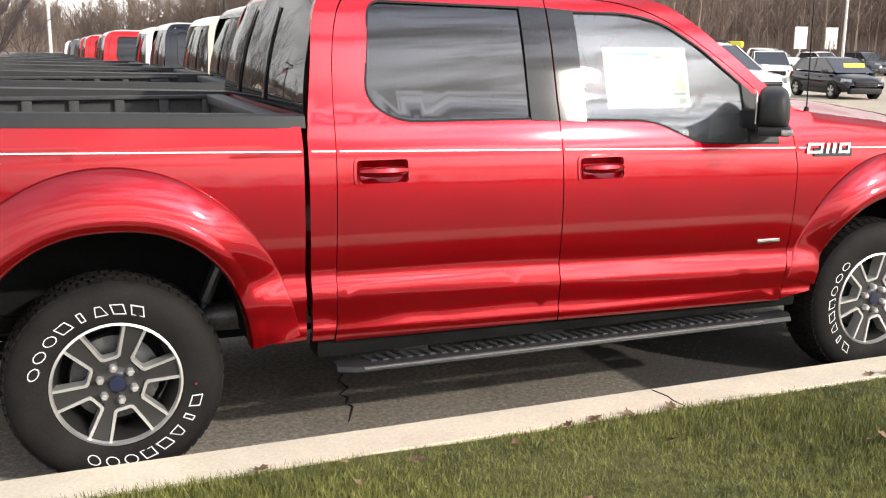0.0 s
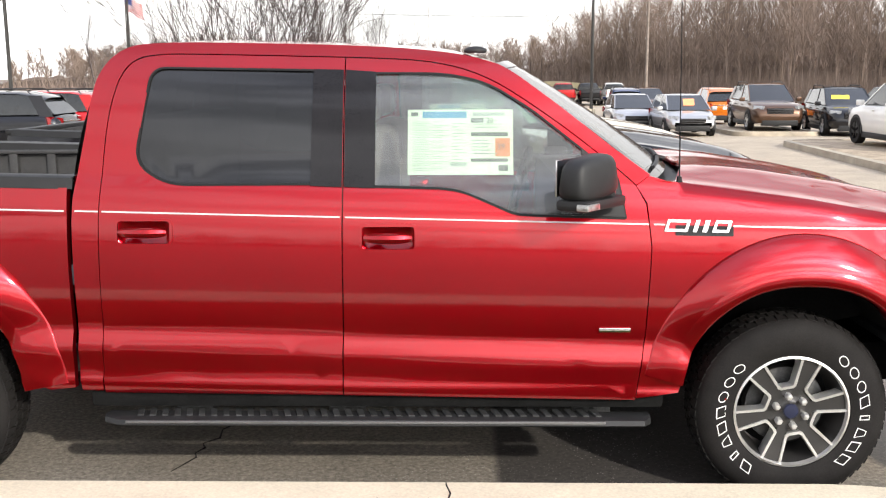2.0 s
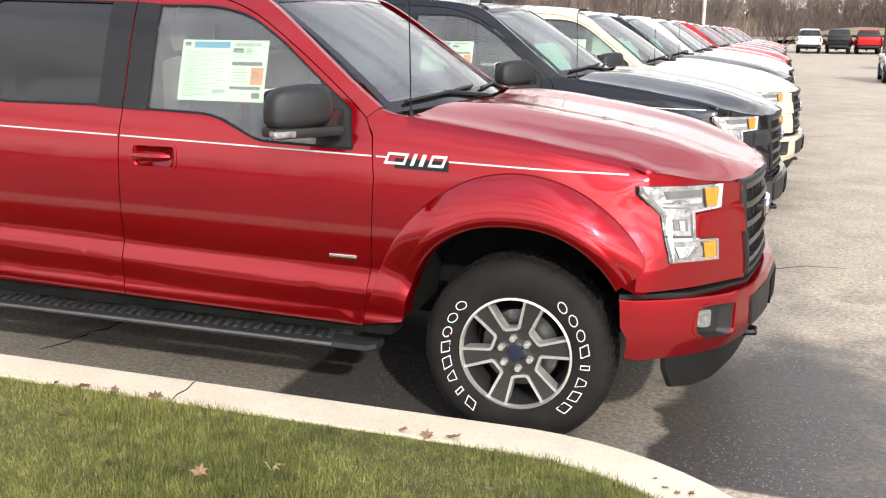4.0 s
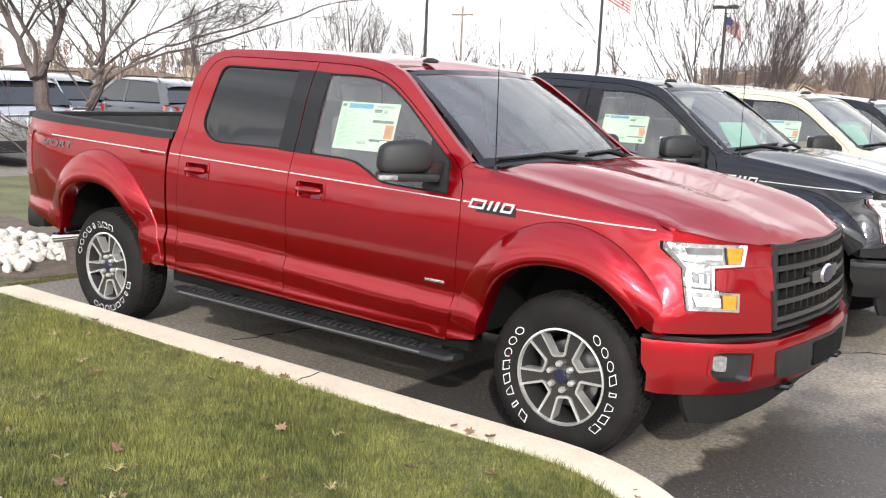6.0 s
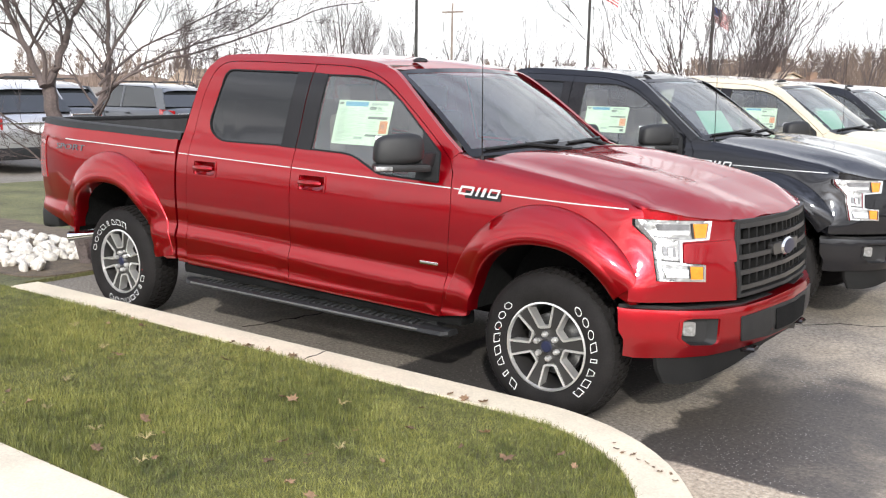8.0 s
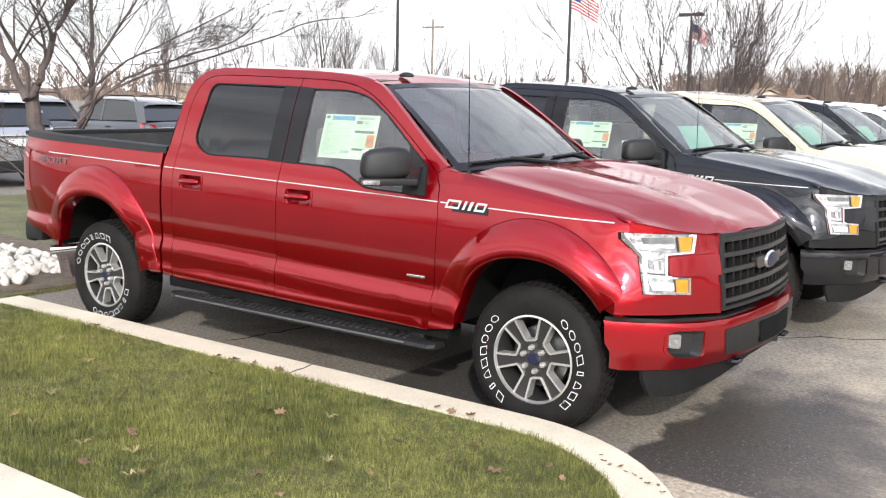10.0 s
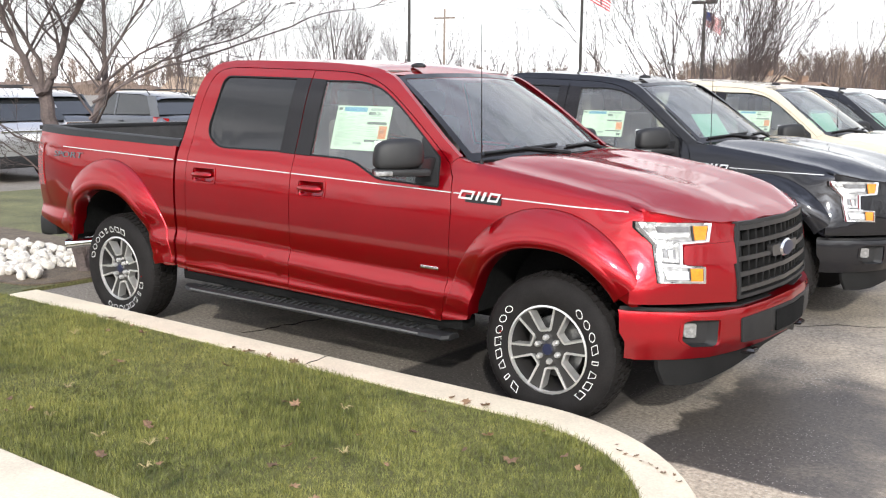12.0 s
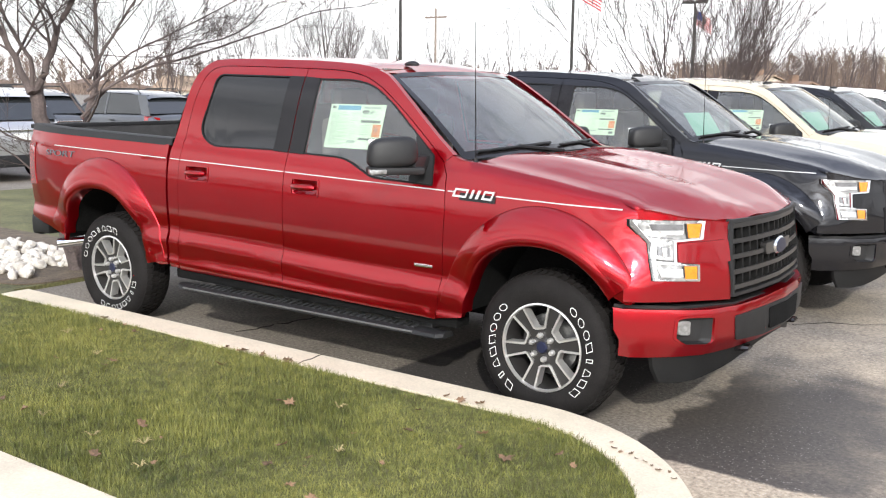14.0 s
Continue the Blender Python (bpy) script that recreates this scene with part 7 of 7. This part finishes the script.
# ---- lawn ----
GRASS = mat("grass_blades", (0.086, 0.120, 0.018), 0.6, 0, 0.28, 1.5, 12, island=0.45, col2=(0.165, 0.162, 0.040))
rng = random.Random(9)
NB = 300000
np.random.seed(9)
gx_, gy_ = np.random.uniform(-3.2, 5.2, NB * 2), np.random.uniform(-3.09, -1.29, NB * 2)
keep = (gx_ < 3.75) | (((gx_ - 3.75) / 1.118) ** 2 + (np.maximum(gy_ + 2.56, 0) / 1.268) ** 2 < 1)
keep &= ~((gx_ < -0.98) & (gy_ > -1.30))
gx_, gy_ = gx_[keep][:NB], gy_[keep][:NB]
nb = len(gx_)
hgt = np.random.uniform(0.014, 0.036, nb) * (1 + 0.30 * np.sin(gx_ * 3.1 + 1.3 * np.sin(gy_ * 4)))
ang = np.random.uniform(0, 2 * np.pi, nb)
wid = np.random.uniform(0.0014, 0.0028, nb)
lx, ly = np.random.normal(0, 0.013, nb), np.random.normal(0, 0.013, nb)
co = np.empty((nb, 3, 3))
co[:, 0] = np.stack([gx_ - wid * np.cos(ang), gy_ - wid * np.sin(ang), np.full(nb, 0.129)], 1)
co[:, 1] = np.stack([gx_ + wid * np.cos(ang), gy_ + wid * np.sin(ang), np.full(nb, 0.129)], 1)
co[:, 2] = np.stack([gx_ + lx, gy_ + ly, 0.134 + hgt], 1)
me = bpy.data.meshes.new("grass")
me.from_pydata(co.reshape(-1, 3), [], np.arange(nb * 3).reshape(-1, 3))
me.materials.append(GRASS)
tagged(new("grass", me), "short green mown grass blades", "grass", kind="stuff")

# ---- fallen leaves ----
LEAF = mat("dead_leaf", (0.175, 0.105, 0.058), 0.8, 0, 0.2, 30, 200, rand=0.4)
STRAW = mat("dry_straw", (0.32, 0.26, 0.13), 0.8, 0, 0.15, 30, 200, rand=0.2)


def leaf_mesh(seed):
    r = random.Random(seed)
    bm = bmesh.new()
    c = bm.verts.new((0, 0, 0.004))
    ring = []
    for i in range(14):
        a = 2 * math.pi * i / 14
        rad = 0.030 * (1.15 if i % 2 else 0.7) * (0.8 + 0.4 * r.random())
        ring.append(bm.verts.new((rad * math.cos(a) * 1.2, rad * math.sin(a), 0.012 * r.random() + 0.3 * rad * abs(math.cos(a)))))
    for i in range(14):
        bm.faces.new((c, ring[i], ring[(i + 1) % 14]))
    tube(bm, [(0, 0, 0.004), (-0.04, 0.004, 0.006)], 0.001, 3)
    me = bpy.data.meshes.new("fallen_leaf")
    bm.to_mesh(me)
    bm.free()
    return me


leaves = [leaf_mesh(i) for i in range(5)]
for me in leaves:
    me.materials.append(LEAF)
rng = random.Random(4)
spots = [(rng.uniform(0.0, 4.6), rng.uniform(-3.0, -1.34), 0.168) for _ in range(14)] + [(rng.uniform(-0.2, 3.8), rng.uniform(-1.33, -1.26), 0.155) for _ in range(9)]
spots += [(2.62, -2.90, 0.168), (3.30, -2.53, 0.168), (3.18, -2.33, 0.168), (3.51, -1.84, 0.168), (4.06, -1.86, 0.168), (1.47, -2.04, 0.168), (1.98, -1.63, 0.168), (2.72, -1.89, 0.168), (3.83, -1.87, 0.168)]
rest = [(4.32 + 0.40 * k / 9, -1.40 - 0.20 * k / 9 + 0.05 * rng.random(), 0.153) for k in range(10)] + [(rng.uniform(-0.5, 4.5), rng.uniform(-3.05, -1.36), 0.163) for _ in range(38)]
for n_leaf, (x, y, z) in enumerate(spots + rest):
    if x > 3.75 and math.hypot((x - 3.75) / 1.33, max(y + 2.56, 0) / 1.48) > 1:
        continue
    o = new("fallen_leaf", leaves[rng.randrange(5)])
    k = rng.uniform(0.45, 0.95) if n_leaf < len(spots) else rng.uniform(0.22, 0.5)
    o.matrix_world = pose(x, y, z, rng.uniform(-25, 25), rng.uniform(-25, 25), rng.uniform(0, 360)) @ Matrix.Diagonal((k, k, k, 1))
    tagged(o, "curled brown dead leaf lying on the grass", "leaf", group="fallen leaves")

# dry straw tufts in the lawn
rng = random.Random(14)
for x, y in [(2.64, -2.66), (2.37, -2.74), (1.94, -2.72), (2.85, -2.84), (3.4, -2.2), (1.2, -1.9), (0.6, -1.7), (3.0, -1.75), (1.6, -2.4)]:
    bm = bmesh.new()
    for k in range(11):
        a, ln = rng.uniform(0, 2 * math.pi), rng.uniform(0.025, 0.055)
        tube(bm, [(0, 0, 0), (ln * 0.6 * math.cos(a), ln * 0.6 * math.sin(a), 0.022), (ln * math.cos(a), ln * math.sin(a), 0.018)], [0.0016, 0.0014, 0.0006], 3)
    o = finish(bm, "straw_tuft", STRAW)
    o.location = (x, y, 0.150)
    tagged(o, "pale dry tuft of straw in the lawn", "grass tuft", group="dry tufts")

# ---- white stones behind the truck ----
STONE = mat("white_stone", (0.50, 0.465, 0.41), 0.8, 0, 0.12, 14, 60, 0.004, rand=0.18)
MULCH = mat("mulch", (0.10, 0.075, 0.05), 0.95, 0, 0.3, 8, 60, 0.02)
bed_o = rounded([(-5.2, -0.80), (-1.45, -0.80), (-1.45, 1.0), (-5.2, 1.0)], 0.4)
bed = finish(sheet(bed_o, step=0.3, mapf=lambda u, v: Vector((u, v, 0.045)), thick=Vector((0, 0, -0.1))), "stone_bed", MULCH)
tagged(bed, "bed of white landscape stones round a tree", "stone bed", kind="structure")
meshes = []
for i in range(7):
    bm = bmesh.new()
    bmesh.ops.create_icosphere(bm, subdivisions=2, radius=0.062)
    for v in bm.verts:
        v.co *= 1 + 0.55 * noise.noise(v.co * 11 + Vector((i * 7, 0, 0)))
        v.co.z *= 0.7
    me = bpy.data.meshes.new("stone")
    bm.to_mesh(me)
    bm.free()
    me.materials.append(STONE)
    meshes.append(me)
rng = random.Random(3)
for i in range(300):
    o = new("stone", meshes[i % 7])
    x, y = rng.uniform(-3.7, -1.7), rng.uniform(-0.66, 0.50)
    if math.hypot(x + 1.8, y + 0.2) < 0.25:
        x -= 0.5
    o.parent = bed
    k = rng.uniform(0.5, 0.98)
    o.matrix_basis = pose(x, y, 0.03 + 0.04 * k + 0.02 * rng.random(), rng.uniform(0, 360), rng.uniform(0, 40), rng.uniform(0, 360)) @ Matrix.Diagonal((k, k, k, 1))
